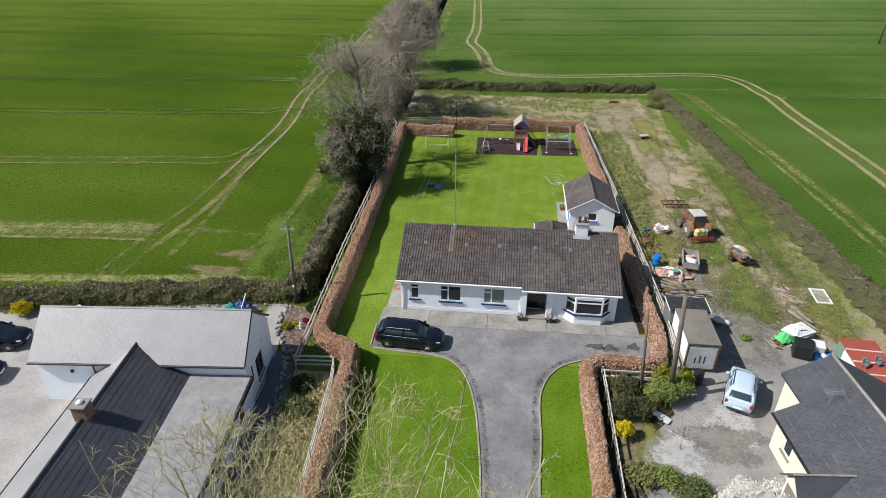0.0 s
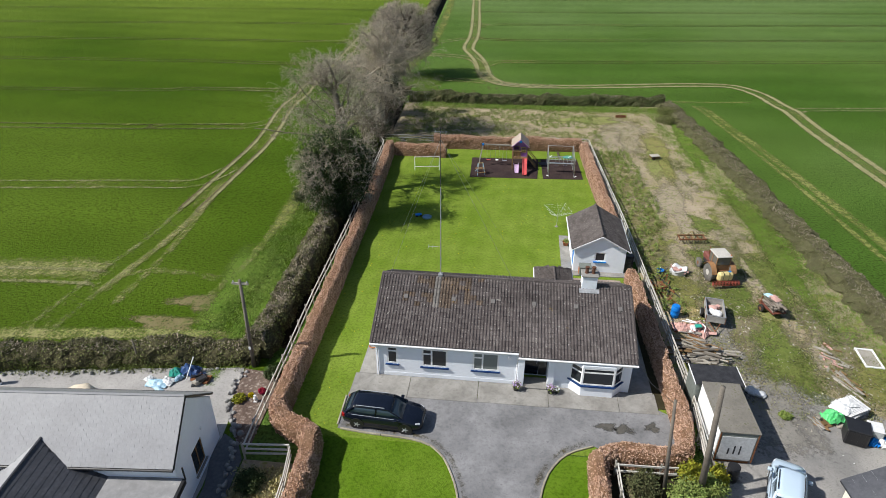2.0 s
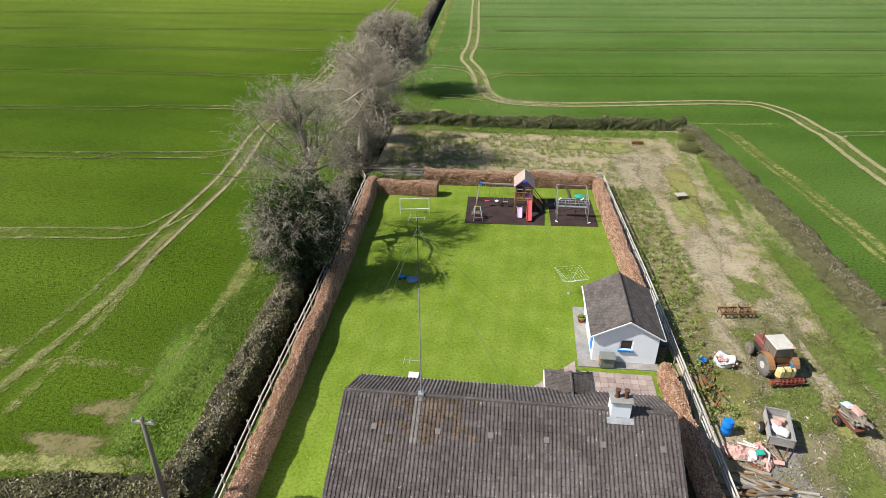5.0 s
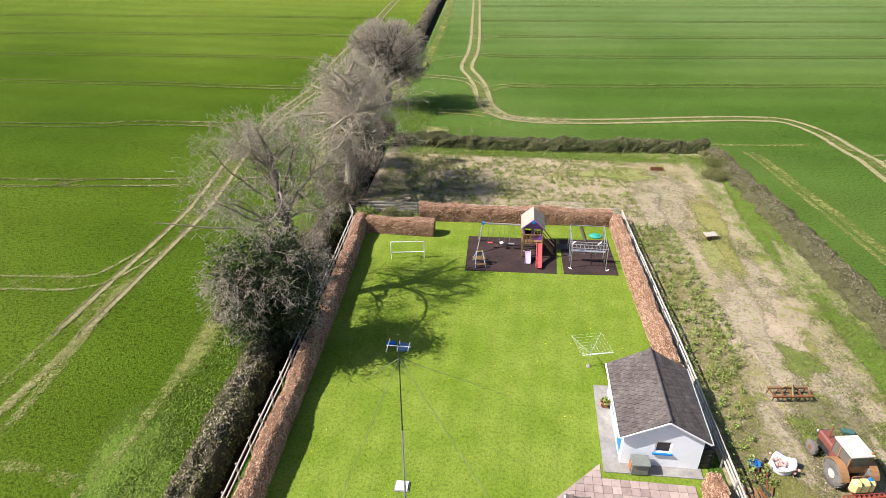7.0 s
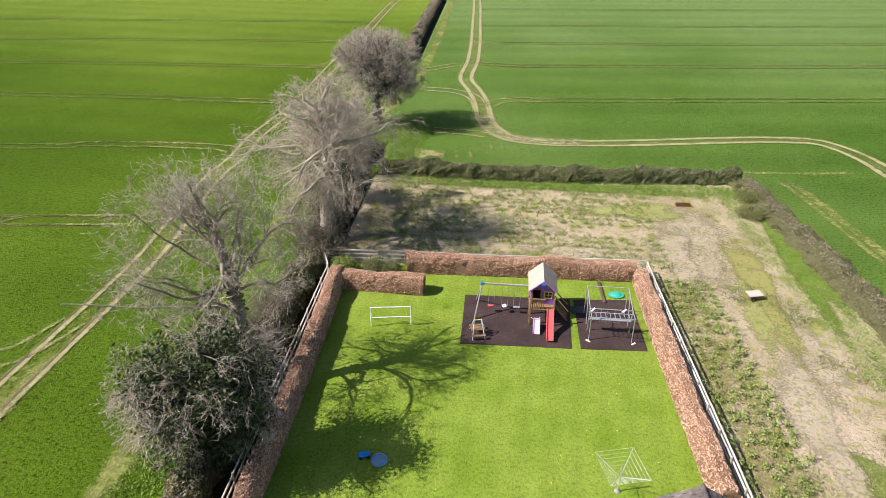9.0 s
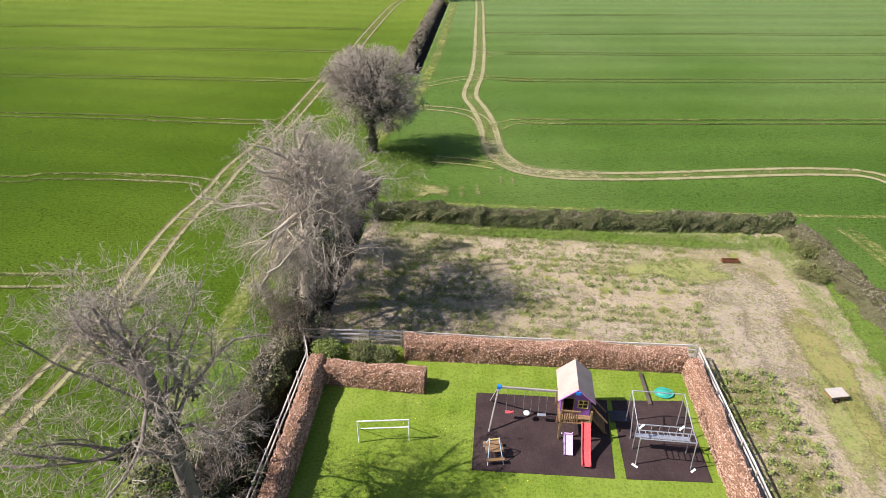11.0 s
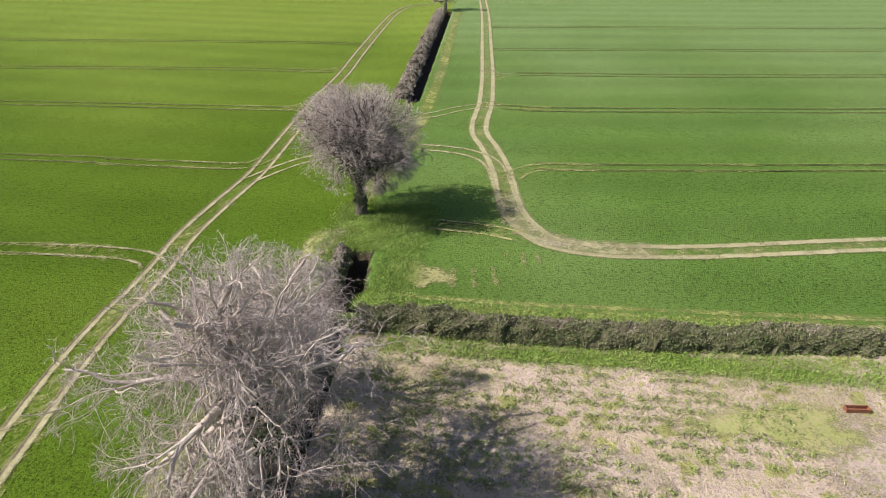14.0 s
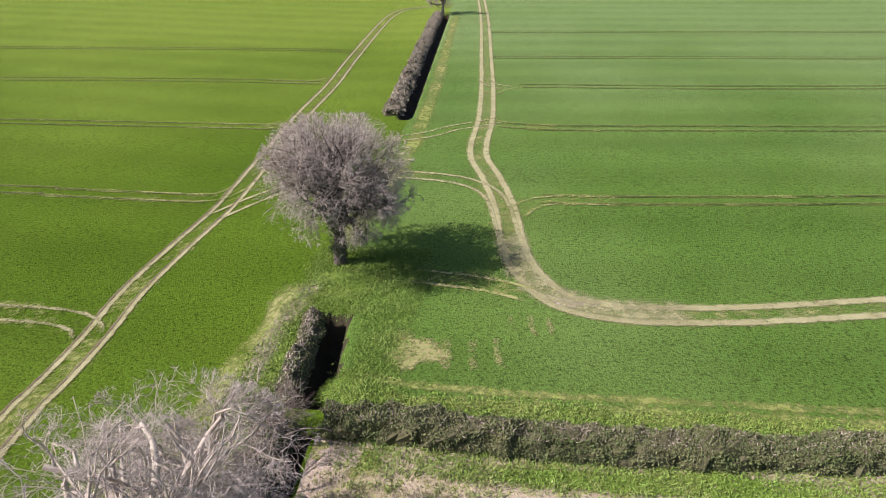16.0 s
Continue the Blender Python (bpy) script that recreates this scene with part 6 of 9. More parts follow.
    part("door", cube(9.2, 10.0, 0.05, 0.1, 0.1, 1.9, m), BROWN_PAINT, h, "dark brown side door")
    for p in ((-6.9, YF + 0.12), (-16.0, YF + 0.12)):
        part("downpipe", rod(bmesh.new(), (*p, 2.18), (*p, 2.95), 0.04), BLACK, h, "black downpipe")
    part("wall_lamp", lathe([(0.03, 0), (0.09, 0.04), (0.09, 0.16), (0.03, 0.2)], 10, pose(-17.3, YF + 0.1, 2.2)), DARK_METAL, h)
    part("wall_lamp", lathe([(0.03, 0), (0.07, 0.04), (0.07, 0.12), (0.03, 0.16)], 10, pose(X1 + 0.0, -7.6, 2.3)), PVC, h)


grey_house()


# ---- the slate-roofed house by the yard ----
def slate_house():
    h = thing("slate_house", "cream house with a dark blue-grey slate roof", "house")
    h.matrix_basis = pose(21.55, -10.1, 0, 0, 0, 5) @ pose(-21.55, 10.05, 0)
    xr, zr, xe, ze, xn = 25.17, 4.37, 21.53, 2.35, 22.79
    yb, yn, yf = -7.98, -10.28, -22.0
    tan = (zr - ze) / (xr - xe)
    zn = zr - (xr - xn) * tan
    wall(h, "side_wall", (xn + 0.25, yb - 0.2), (xn + 0.25, yn), 0, zn - 0.15, 0.3, CREAM, [(1.2, 2.0, 0.05, 2.1)])
    wall(h, "side_wall", (xe + 0.3, yn - 0.15), (xe + 0.3, yf), 0, ze - 0.05, 0.3, CREAM, [(1.0, 1.75, 0.9, 1.9), (4.5, 5.5, 0.1, 2.1)])
    wall(h, "back_wall", (27.0, yb - 0.2), (xn + 0.25, yb - 0.2), 0, zn - 0.15, 0.3, CREAM)
    wall(h, "back_wall", (xn + 0.55, yn - 0.15), (xe + 0.3, yn - 0.15), 0, ze - 0.05, 0.3, CREAM)
    m = Matrix.Translation((xe + 0.3, yn - 0.15, 0)) @ Matrix.Rotation(-math.pi / 2, 4, "Z")
    window(h, m, 1.0, 1.75, 0.9, 1.9, sill=CONCRETE)
    part("door", cube(4.5, 5.5, 0.05, 0.1, 0.1, 2.1, m), PVC, h, "white side door")
    m2 = Matrix.Translation((xn + 0.25, yb - 0.2, 0)) @ Matrix.Rotation(-math.pi / 2, 4, "Z")
    part("door", cube(1.2, 2.0, 0.05, 0.1, 0.05, 2.1, m2), PVC, h, "white back door")
    me = tile_shape("slate", 0.34, 0.25, SLATE_DARK, roll=0.0, thick=0.007)
    slope_slab(h, "roof", [(xn, yn, zn), (xn, yb, zn), (xr, yb, zr), (xr, yn, zr)][::-1], 0.12, DARK_METAL, "roof of dark blue-grey slates")
    slope_slab(h, "roof", [(xe, yf, ze), (xe, yn, ze), (xr, yn, zr), (xr, yf, zr)][::-1], 0.12, DARK_METAL)
    tiled(h, "slate", me, (xn - 0.02, yb, zn + 0.005), (0, -1, 0), (xr - xn, 0, zr - zn), yb - yn, math.hypot(xr - xn, zr - zn), 0.34, 0.25, own=60)
    tiled(h, "slate", me, (xe - 0.02, yn, ze + 0.005), (0, -1, 0), (xr - xe, 0, zr - ze), yn - yf, math.hypot(xr - xe, zr - ze), 0.34, 0.25, own=120)
    slope_slab(h, "roof", [(xr, yf, zr), (xr, yb, zr), (28.8, yb, ze), (28.8, yf, ze)][::-1], 0.12, DARK_METAL)
    tiled(h, "slate", me, (28.8, yf, ze + 0.005), (0, 1, 0), (xr - 28.8, 0, zr - ze), yb - yf, math.hypot(xr - 28.8, zr - ze), 0.34, 0.25)
    rng = random.Random(4)
    for x0, z0, ya, yz in ((xn, zn, yb, yn), (xe, ze, yn, yf)):
        rise = math.hypot(xr - x0, zr - z0)
        for k in range(1, int(rise / 0.42)):
            f, y, bm = k * 0.42 / rise, ya - rng.uniform(0.0, 0.5), bmesh.new()
            while y > yz + 0.1:
                e = max(yz + 0.05, y - rng.choice((0.25, 0.4, 0.5, 0.8, 1.3)))
                rod(bm, (x0 + (xr - x0) * f, y, z0 + (zr - z0) * f + 0.018), (x0 + (xr - x0) * f, e, z0 + (zr - z0) * f + 0.018), rng.uniform(0.006, 0.011), seg=4)
                y = e - rng.uniform(0.15, 0.9)
            part("joint_strip", bm, LEAD, h, "pale broken joints along the slate courses")
    part("ridge", rod(bmesh.new(), (xr, yb, zr + 0.02), (xr, yf, zr + 0.02), 0.09, seg=6), CONCRETE, h, "grey ridge tiles")
    part("gutter", rod(bmesh.new(), (xe - 0.07, yn, ze - 0.05), (xe - 0.07, yf, ze - 0.05), 0.06), BLACK, h, "black gutter")
    # dormer gable over the side door
    for s in (1, -1):
        slope_slab(h, "porch_roof", [(20.2, -15.0 + 0.95 * s, 2.15), (21.3, -15.0 + 0.95 * s, 2.15), (22.9, -15.0, 3.12), (20.2, -15.0, 3.12)][::s], 0.08, SLATE_DARK)
    part("porch_ridge", rod(bmesh.new(), (20.15, -15.0, 3.15), (22.95, -15.0, 3.15), 0.055, seg=6), CONCRETE, h, "pale mortared porch ridge")
    for s in (1, -1):
        part("porch_wall", cube(20.5, xe + 0.3, -15.0 + 0.7 * s - 0.06, -15.0 + 0.7 * s + 0.06, 0, 2.22), CREAM, h)
    part("porch_face", prism(bmesh.new(), [(-15.8, 2.1), (-14.2, 2.1), (-15.0, 3.02)], 20.38, 20.48, Matrix(((0, 0, 1, 0), (1, 0, 0, 0), (0, 1, 0, 0), (0, 0, 0, 1)))), CREAM, h)
    a = part("aerial", rods([((23.7, -10.9, 3.4), (23.7, -10.9, 4.4))], 0.012, 5), STEEL, h, "pale television aerial")
    part("boom", rods([((23.3, -10.9, 4.35), (24.3, -10.75, 4.35))], 0.008, 5), STEEL, a)
    for k in range(8):
        part("element", rods([((23.35 + 0.13 * k, -11.1, 4.36), (23.35 + 0.13 * k, -10.62, 4.36))], 0.008, 5), STEEL, a)


slate_house()


def corrugated(x0, x1, y0, y1, z0, z1, pitch=0.09, amp=0.018, thick=0.01):
    """A corrugated sheet; its waves run along y, and it rises from z0 to z1 over y."""
    n = int((x1 - x0) / pitch * 4)
    bm = bmesh.new()
    top, low = [], []
    for i in range(n + 1):
        x = x0 + (x1 - x0) * i / n
        w = amp * math.sin(2 * math.pi * (x - x0) / pitch)
        top.append((bm.verts.new((x, y0, z0 + w)), bm.verts.new((x, y1, z1 + w))))
        low.append((bm.verts.new((x, y0, z0 + w - thick)), bm.verts.new((x, y1, z1 + w - thick))))
    for a, b, c, d in zip(top, top[1:], low, low[1:]):
        bm.faces.new((a[0], b[0], b[1], a[1]))
        bm.faces.new((c[1], d[1], d[0], c[0]))
        bm.faces.new((c[0], d[0], b[0], a[0]))
        bm.faces.new((a[1], b[1], d[1], c[1]))
    return bm


rs = thing("iron_shed", "small corrugated-iron shed with red roof and green walls", "shed", (27.85, -7.35, 0), -3)
for k in range(4):
    part("roof_sheet", corrugated(-0.1 + 0.0, 2.0, -0.1 + 1.12 * k, 1.0 + 1.12 * k, 2.05 + 0.01 * k, 2.05 + 0.01 * k), RED_IRON, rs, "red corrugated roof sheet")
    if k:
        part("roof_strip", cube(-0.1, 2.0, -0.13 + 1.12 * k, -0.09 + 1.12 * k, 2.06, 2.12), PVC, rs, "white strip")
part("wall", cube(-0.02, 0.04, 0, 4.3, 0, 2.02), GREEN_IRON, rs, "green corrugated wall")
part("wall", cube(0.04, 1.9, 4.26, 4.3, 0, 2.02), GREEN_IRON, rs)
part("wall", cube(0.04, 1.9, 0, 0.04, 0, 2.02), GREEN_IRON, rs)
part("wall", cube(1.86, 1.92, 0.04, 4.26, 0, 2.02), GREEN_IRON, rs)
for x, y in ((0.25, 1.7), (1.05, 2.0)):
    d = part("dish", lathe([(0.02, 0.0), (0.16, 0.025), (0.28, 0.085), (0.30, 0.10), (0.29, 0.11), (0.16, 0.045), (0.02, 0.02)], 24, pose(x, y, 2.42, 55, 0, 30)), LEAD, rs, "grey satellite dish", True)
    part("bracket", rods([((x, y, 2.06), (x, y, 2.42)), ((x, y, 2.42), (x + 0.12, y - 0.28, 2.62))], 0.018), DARK_METAL, d)
part("white_panel", cube(-0.05, -0.024, 1.2, 3.4, 0.1, 1.9), PVC, rs, "white board")

# ---- lorry bodies used as stores ----
c = thing("lorry_box", "old grey lorry body used as a store, white-panelled side", "storage box", (18.55, -4.75, 0))
part("body", cube(0, 1.9, 0, 3.6, 0.25, 2.2, bevel=0.02), GREY_GREEN, c)
part("roof", cube(-0.05, 1.95, -0.05, 3.65, 2.202, 2.27, bevel=0.015), surf("dirty_roof", (0.16, 0.15, 0.13), (0.22, 0.205, 0.18), (0.10, 0.10, 0.06), 0.7, 5.0, bump=0.3), c, "stained grey roof")
part("door_panel", cube(0.12, 1.78, -0.03, -0.002, 0.35, 1.95, bevel=0.01), surf("scuffed_panel", (0.52, 0.53, 0.54), (0.44, 0.45, 0.46), (0.30, 0.30, 0.29), 1.0, 6.0, rough=0.6, bump=0.2, cut=0.62), c, "scuffed pale grey door panel")
for k in range(3):
    part("dark_mark", cube(0.55 + 0.28 * k, 0.63 + 0.28 * k, -0.036, -0.031, 0.75, 1.35 - 0.2 * (k == 0)), DARK_METAL, c)
part("side_panel", cube(-0.03, -0.002, 0.05, 3.55, 0.5, 2.25), PVC, c, "white side panel")
for x in (0.0, 1.84):
    part("frame", cube(x, x + 0.06, -0.04, -0.002, 0.2, 2.2), RUST, c)
part("chassis", cube(0.1, 1.8, 0.1, 3.5, 0.0, 0.245), RUST, c)
c = thing("lorry_box", "second old lorry body with a flat grey roof", "storage box", (18.3, -1.05, 0))
part("body", cube(0, 2.5, 0, 1.6, 0.15, 2.0, bevel=0.02), GREY_GREEN, c)
part("roof", cube(-0.06, 2.56, -0.05, 1.66, 2.002, 2.06, bevel=0.015), DARK_METAL, c, "dark grey felt roof")
part("trim", cube(2.57, 2.6, -0.05, 1.66, 1.98, 2.07), PVC, c, "pale roof edge")
part("trim", cube(-0.09, -0.065, -0.05, 1.66, 1.98, 2.07), PVC, c, "pale roof edge")
part("base", cube(0.1, 2.4, 0.05, 1.5, 0, 0.148), RUST, c)


# ---- vehicles ----
def wheel(parent, m, r, w, rim_m, name="wheel", spokes=5, rim=0.62):
    """A wheel turned about y: tyre with its rim."""
    t = lathe([(r * rim, -w / 2), (r * 0.93, -w / 2), (r, -w * 0.3), (r, w * 0.3), (r * 0.93, w / 2), (r * rim, w / 2)], 22)
    bmesh.ops.transform(t, matrix=m @ pose(0, 0, 0, 90, 0, 0), verts=t.verts)
    ob = part(name, t, TYRE, parent, "black tyre", True)
    k = lathe([(r * 0.12, -w / 2 - 0.012), (r * (rim - 0.02), -w / 2 + 0.01), (r * (rim - 0.02), w / 2 - 0.01), (r * 0.12, w / 2 + 0.012)], 16)
    bmesh.ops.transform(k, matrix=m @ pose(0, 0, 0, 90, 0, 0), verts=k.verts)
    part("rim", k, rim_m, ob)
    for i in range(spokes):
        a = 2 * math.pi * i / spokes
        for sy in (-w / 2 - 0.008, w / 2 + 0.008):
            s = rods([((math.cos(a) * r * 0.12, sy, math.sin(a) * r * 0.12), (math.cos(a) * r * 0.58, sy, math.sin(a) * r * 0.58))], r * 0.07, 5)
            bmesh.ops.transform(s, matrix=m, verts=s.verts)
            part("spoke", s, rim_m, ob)
    return ob


def car(label, at, rz, L, W, H, body_m, tail=0.12, rails=True, nose=0.95):
    """An estate or hatchback, x ahead, built round its middle."""
    c = thing("car", label, "car", at, rz)
    h, w = L / 2, W / 2
    st = [(-h, 0.80, 0.42, 0.80), (-h + 0.10, 0.90, 0.30, 0.98), (-h + 0.55, 0.98, 0.22, 1.0), (-0.6, 1.0, 0.2, 0.98), (0.7, 1.0, 0.2, 0.95), (h - nose, 0.99, 0.2, 0.90), (h - 0.42, 0.95, 0.22, 0.80), (h - 0.10, 0.86, 0.27, 0.68), (h, 0.70, 0.36, 0.58)]
    secs = []
    for x, k, zb, zt in st:
        kw = w * k
        half = [(kw * 0.90, zb), (kw, zb + 0.16), (kw, zb + (zt - zb) * 0.55), (kw * 0.975, zt - 0.09), (kw * 0.86, zt), (kw * 0.4, zt + 0.025)]
        secs.append([(x, y, z) for y, z in half] + [(x, -y, z) for y, z in half[::-1]])
    body = part("body", loft(secs), body_m, c, "", True)
    # glasshouse, then the roof skin over it
    gh = [(-h + tail, 0.80, 0.84, 0.96, 0.98), (-h + tail + 0.50, 0.86, 0.70, 0.98, H - 0.05), (-h + tail + 1.2, 0.90, 0.73, 0.97, H - 0.005), (0.0, 0.90, 0.73, 0.95, H - 0.005), (0.45, 0.88, 0.70, 0.93, H - 0.05), (h - nose - 0.12, 0.84, 0.80, 0.90, 0.92)]
    secs = []
    for x, k0, k1, z0, z1 in gh:
        half = [(w * k0, z0 - 0.04), (w * (k0 * 0.4 + k1 * 0.6), z0 + (z1 - z0) * 0.6), (w * k1, z1 - 0.01), (w * k1 * 0.5, z1 + 0.012)]
        secs.append([(x, y, z) for y, z in half] + [(x, -y, z) for y, z in half[::-1]])
    part("glasshouse", loft(secs), CAR_GLASS, c, "dark windows with the sky's blue reflection in their colour", True)
    secs = []
    for x, k1, z1 in ((-h + tail + 0.36, 0.70, H - 0.085), (-h + tail + 0.55, 0.74, H - 0.03), (-h + tail + 1.2, 0.765, H + 0.01), (0.0, 0.765, H + 0.01), (0.35, 0.745, H - 0.02), (0.55, 0.72, H - 0.075)):
        half = [(w * k1, z1 - 0.045), (w * k1 * 0.96, z1), (w * k1 * 0.5, z1 + 0.03)]
        secs.append([(x, y, z) for y, z in half] + [(x, -y, z) for y, z in half[::-1]])
    part("roof", loft(secs), body_m, c, "", True)
    for s in (1, -1):
        rod_pairs = [((0.42, s * w * 0.73, H - 0.05), (h - nose - 0.1, s * w * 0.85, 0.92)), ((-0.35, s * w * 0.895, 0.97), (-0.3, s * w * 0.765, H - 0.04))]
        part("pillar", rods(rod_pairs, 0.035, 6), body_m, c)
        part("pillar", rods([((-h + tail + 0.12, s * w * 0.80, 0.99), (-h + tail + 0.55, s * w * 0.69, H - 0.07))], 0.085, 8), body_m, c)
        part("door_mirror", cube(-0.09, 0.09, -0.1, 0.1, -0.07, 0.07, pose(h - nose - 0.45, s * (w + 0.08), 0.98), 0.03), body_m, c)
        part("headlight", cube(-0.18, 0.1, -0.14, 0.14, -0.07, 0.06, pose(h - 0.24, s * w * 0.68, 0.66, 0, 12, -22 * s), 0.03), CLEAR_LIGHT, c, "clear headlight")
        part("tail_light", cube(-0.06, 0.12, -0.06, 0.12, -0.12, 0.12, pose(-h + 0.07, s * w * 0.80 - 0.03, 0.80), 0.03), RED_LIGHT, c, "red tail light")
        part("sill", cube(-h + 1.15, h - 1.25, s * w * 0.99 - 0.015, s * w * 0.99 + 0.015, 0.2, 0.3), BLACK, c)
        part("window_strip", rod(bmesh.new(), (-h + 0.6, s * w * 0.955, 0.985), (h - nose - 0.3, s * w * 0.955, 0.935), 0.014, seg=6), STEEL, c, "chrome window strip")
        if rails:
            part("roof_rail", rods([((-h + tail + 0.7, s * w * 0.68, H + 0.055), (0.15, s * w * 0.68, H + 0.055)), ((-h + tail + 0.7, s * w * 0.68, H), (-h + tail + 0.7, s * w * 0.68, H + 0.055)), ((0.15, s * w * 0.68, H), (0.15, s * w * 0.68, H + 0.055))], 0.022, 6), STEEL if rails == 1 else DARK_METAL, c, "roof rail")
        for x in (-h + 0.86, h - 0.90):
            wheel(c, pose(x, s * (w - 0.09), 0.32), 0.32, 0.2, STEEL)
            part("wheel_arch", lathe([(0.30, -0.02), (0.385, -0.02), (0.385, 0.02), (0.30, 0.02)], 20, pose(x, s * (w - 0.005), 0.34, 90, 0, 0)), BLACK, c)
    part("tailgate", cube(-0.05, 0.05, -w * 0.80, w * 0.80, -0.10, 0.10, pose(-h + tail + 0.05, 0, 1.0, 0, 38, 0), 0.03), body_m, c)
    part("number_plate", cube(-h - 0.012, -h + 0.012, -0.26, 0.26, 0.52, 0.62), PVC, c)
    part("number_plate", cube(h - 0.01, h + 0.012, -0.26, 0.26, 0.42, 0.52), PVC, c)
    part("grille", cube(h - 0.06, h + 0.006, -0.42, 0.42, 0.54, 0.62), BLACK, c)
    part("bumper", cube(-h - 0.02, -h + 0.12, -w * 0.74, w * 0.74, 0.34, 0.47, bevel=0.03), BLACK, c)
    return c


car("black estate car with chrome roof rails parked on the drive", (1.2, -3.68, 0.04), -3, 4.45, 1.74, 1.40, CAR_BLACK)
car("silver hatchback with the sky's blue in its paint, parked in the gravel yard", (21.45, -6.62, 0.03), 67, 3.7, 1.62, 1.5, CAR_SILVER_SKY, 0.08, 2, 0.85)
car("black car parked on the pale gravel", (-26.0, -6.9, 0.02), 12, 4.3, 1.78, 1.45, CAR_BLACK, 0.12, 0)
car("black car parked on the pale gravel, partly in view", (-25.3, -10.2, 0.02), 12, 4.3, 1.78, 1.45, CAR_BLACK, 0.12, 0)


# ---- garden things ----
def goal():
    g = thing("goal", "small white football goal frame on the lawn", "football goal", (-2.4, 32.0, 0.02), 9)
    part("crossbar", rod(bmesh.new(), (0, 0, 1.5), (2.6, 0, 1.5), 0.032), PVC, g)
    for x in (0, 2.6):
        part("post", rod(bmesh.new(), (x, 0, 0), (x, 0, 1.5), 0.032), PVC, g)
        part("stay", rod(bmesh.new(), (x, 0, 1.5), (x, 0.9, 0.02), 0.02), PVC, g)
    part("ground_bar", rod(bmesh.new(), (0, 0.9, 0.04), (2.6, 0.9, 0.04), 0.03), PVC, g)


def playhouse():
    p = thing("playhouse", "purple wooden playhouse on stilts with slide and swings", "playhouse", (7.85, 33.9, 0.05))
    W, D, F = 1.5, 1.95, 1.25
    for x in (0, W):
        for y in (-0.55, 0.6, D):
            part("stilt", cube(x - 0.05, x + 0.05, y - 0.05, y + 0.05, 0, F if y > 0 else F + 0.85, bevel=0.008), WOOD_BROWN, p)
    for k in range(9):
        part("floor_board", cube(-0.08, W + 0.08, -0.6 + 0.25 * k, -0.37 + 0.25 * k, F - 0.03, F + 0.015), WOOD_BROWN, p)
    for k in range(8):
        x = -0.02 + k * 0.115
        part("baluster", cube(x, x + 0.07, -0.57, -0.53, F + 0.02, F + 0.72), WOOD_BROWN, p)
    part("hand_rail", cube(-0.05, 0.95, -0.59, -0.51, F + 0.72, F + 0.79), WOOD_BROWN, p)
    holes = [(0.12, 0.62, F + 0.02, F + 1.12), (0.9, 1.32, F + 0.55, F + 0.98)]
    wall(p, "front_wall", (0, 0), (W, 0), F + 0.015, F + 1.3, 0.05, PURPLE, holes, gable=0.62, label="purple boarded front with a gable")
    wall(p, "back_wall", (W, D), (0, D), F + 0.015, F + 1.3, 0.05, PURPLE, gable=0.62)
    wall(p, "side_wall", (0, D), (0, 0), F + 0.015, F + 1.3, 0.05, PURPLE)
    wall(p, "side_wall", (W, 0), (W, D), F + 0.015, F + 1.3, 0.05, PURPLE, [(0.5, 1.0, F + 0.5, F + 1.0)])
    fr = bmesh.new()
    for x0, x1, z0, z1 in ((0.84, 0.9, F + 0.49, F + 1.04), (1.32, 1.38, F + 0.49, F + 1.04), (0.9, 1.32, F + 0.49, F + 0.55), (0.9, 1.32, F + 0.98, F + 1.04), (1.09, 1.13, F + 0.55, F + 0.98), (0.9, 1.09, F + 0.74, F + 0.78), (1.13, 1.32, F + 0.74, F + 0.78)):
        box(fr, x0, x1, -0.03, 0.02, z0, z1)
    part("window", fr, YELLOW_PLASTIC, p, "yellow window frame")
    fr = bmesh.new()
    for x0, x1, z0, z1 in ((0.06, 0.12, F + 0.02, F + 1.18), (0.62, 0.68, F + 0.02, F + 1.18), (0.12, 0.62, F + 1.12, F + 1.18)):
        box(fr, x0, x1, -0.03, 0.0, z0, z1)
    part("door_frame", fr, WOOD_BROWN, p)
    for s, x0 in ((1, -0.18), (-1, W + 0.18)):
        q = [(x0, -0.25, F + 1.14), (W / 2, -0.25, F + 1.98), (W / 2, D + 0.12, F + 1.98), (x0, D + 0.12, F + 1.14)]
        slope_slab(p, "roof", q[::-s], 0.035, surf("playhouse_roof" + "ab"[s > 0], (0.34, 0.28, 0.235), (0.40, 0.335, 0.285), (0.26, 0.21, 0.17), 1.2, 9.0, bump=0.2), "faded brown felt roof")
        part("bargeboard", rod(bmesh.new(), (x0, -0.27, F + 1.11), (W / 2, -0.27, F + 1.95), 0.045, seg=4), MAUVE, p, "mauve bargeboard")
    part("gable_badge", cube(W / 2 - 0.13, W / 2 + 0.13, -0.31, -0.255, F + 1.62, F + 1.84, bevel=0.02), BRIGHT_BLUE, p, "bright blue gable ornament")
    # slide
    sl = bmesh.new()
    pts = [(-0.55, F), (-0.75, F - 0.02), (-1.6, 0.42), (-2.0, 0.2), (-2.35, 0.14)]
    for (y0, z0), (y1, z1) in zip(pts, pts[1:]):
        for x0, x1, h in ((1.05, 1.10, 0.14), (1.10, 1.46, 0.03), (1.46, 1.51, 0.14)):
            a = [sl.verts.new(v) for v in ((x0, y0, z0), (x1, y0, z0), (x1, y1, z1), (x0, y1, z1), (x0, y0, z0 + h), (x1, y0, z0 + h), (x1, y1, z1 + h), (x0, y1, z1 + h))]
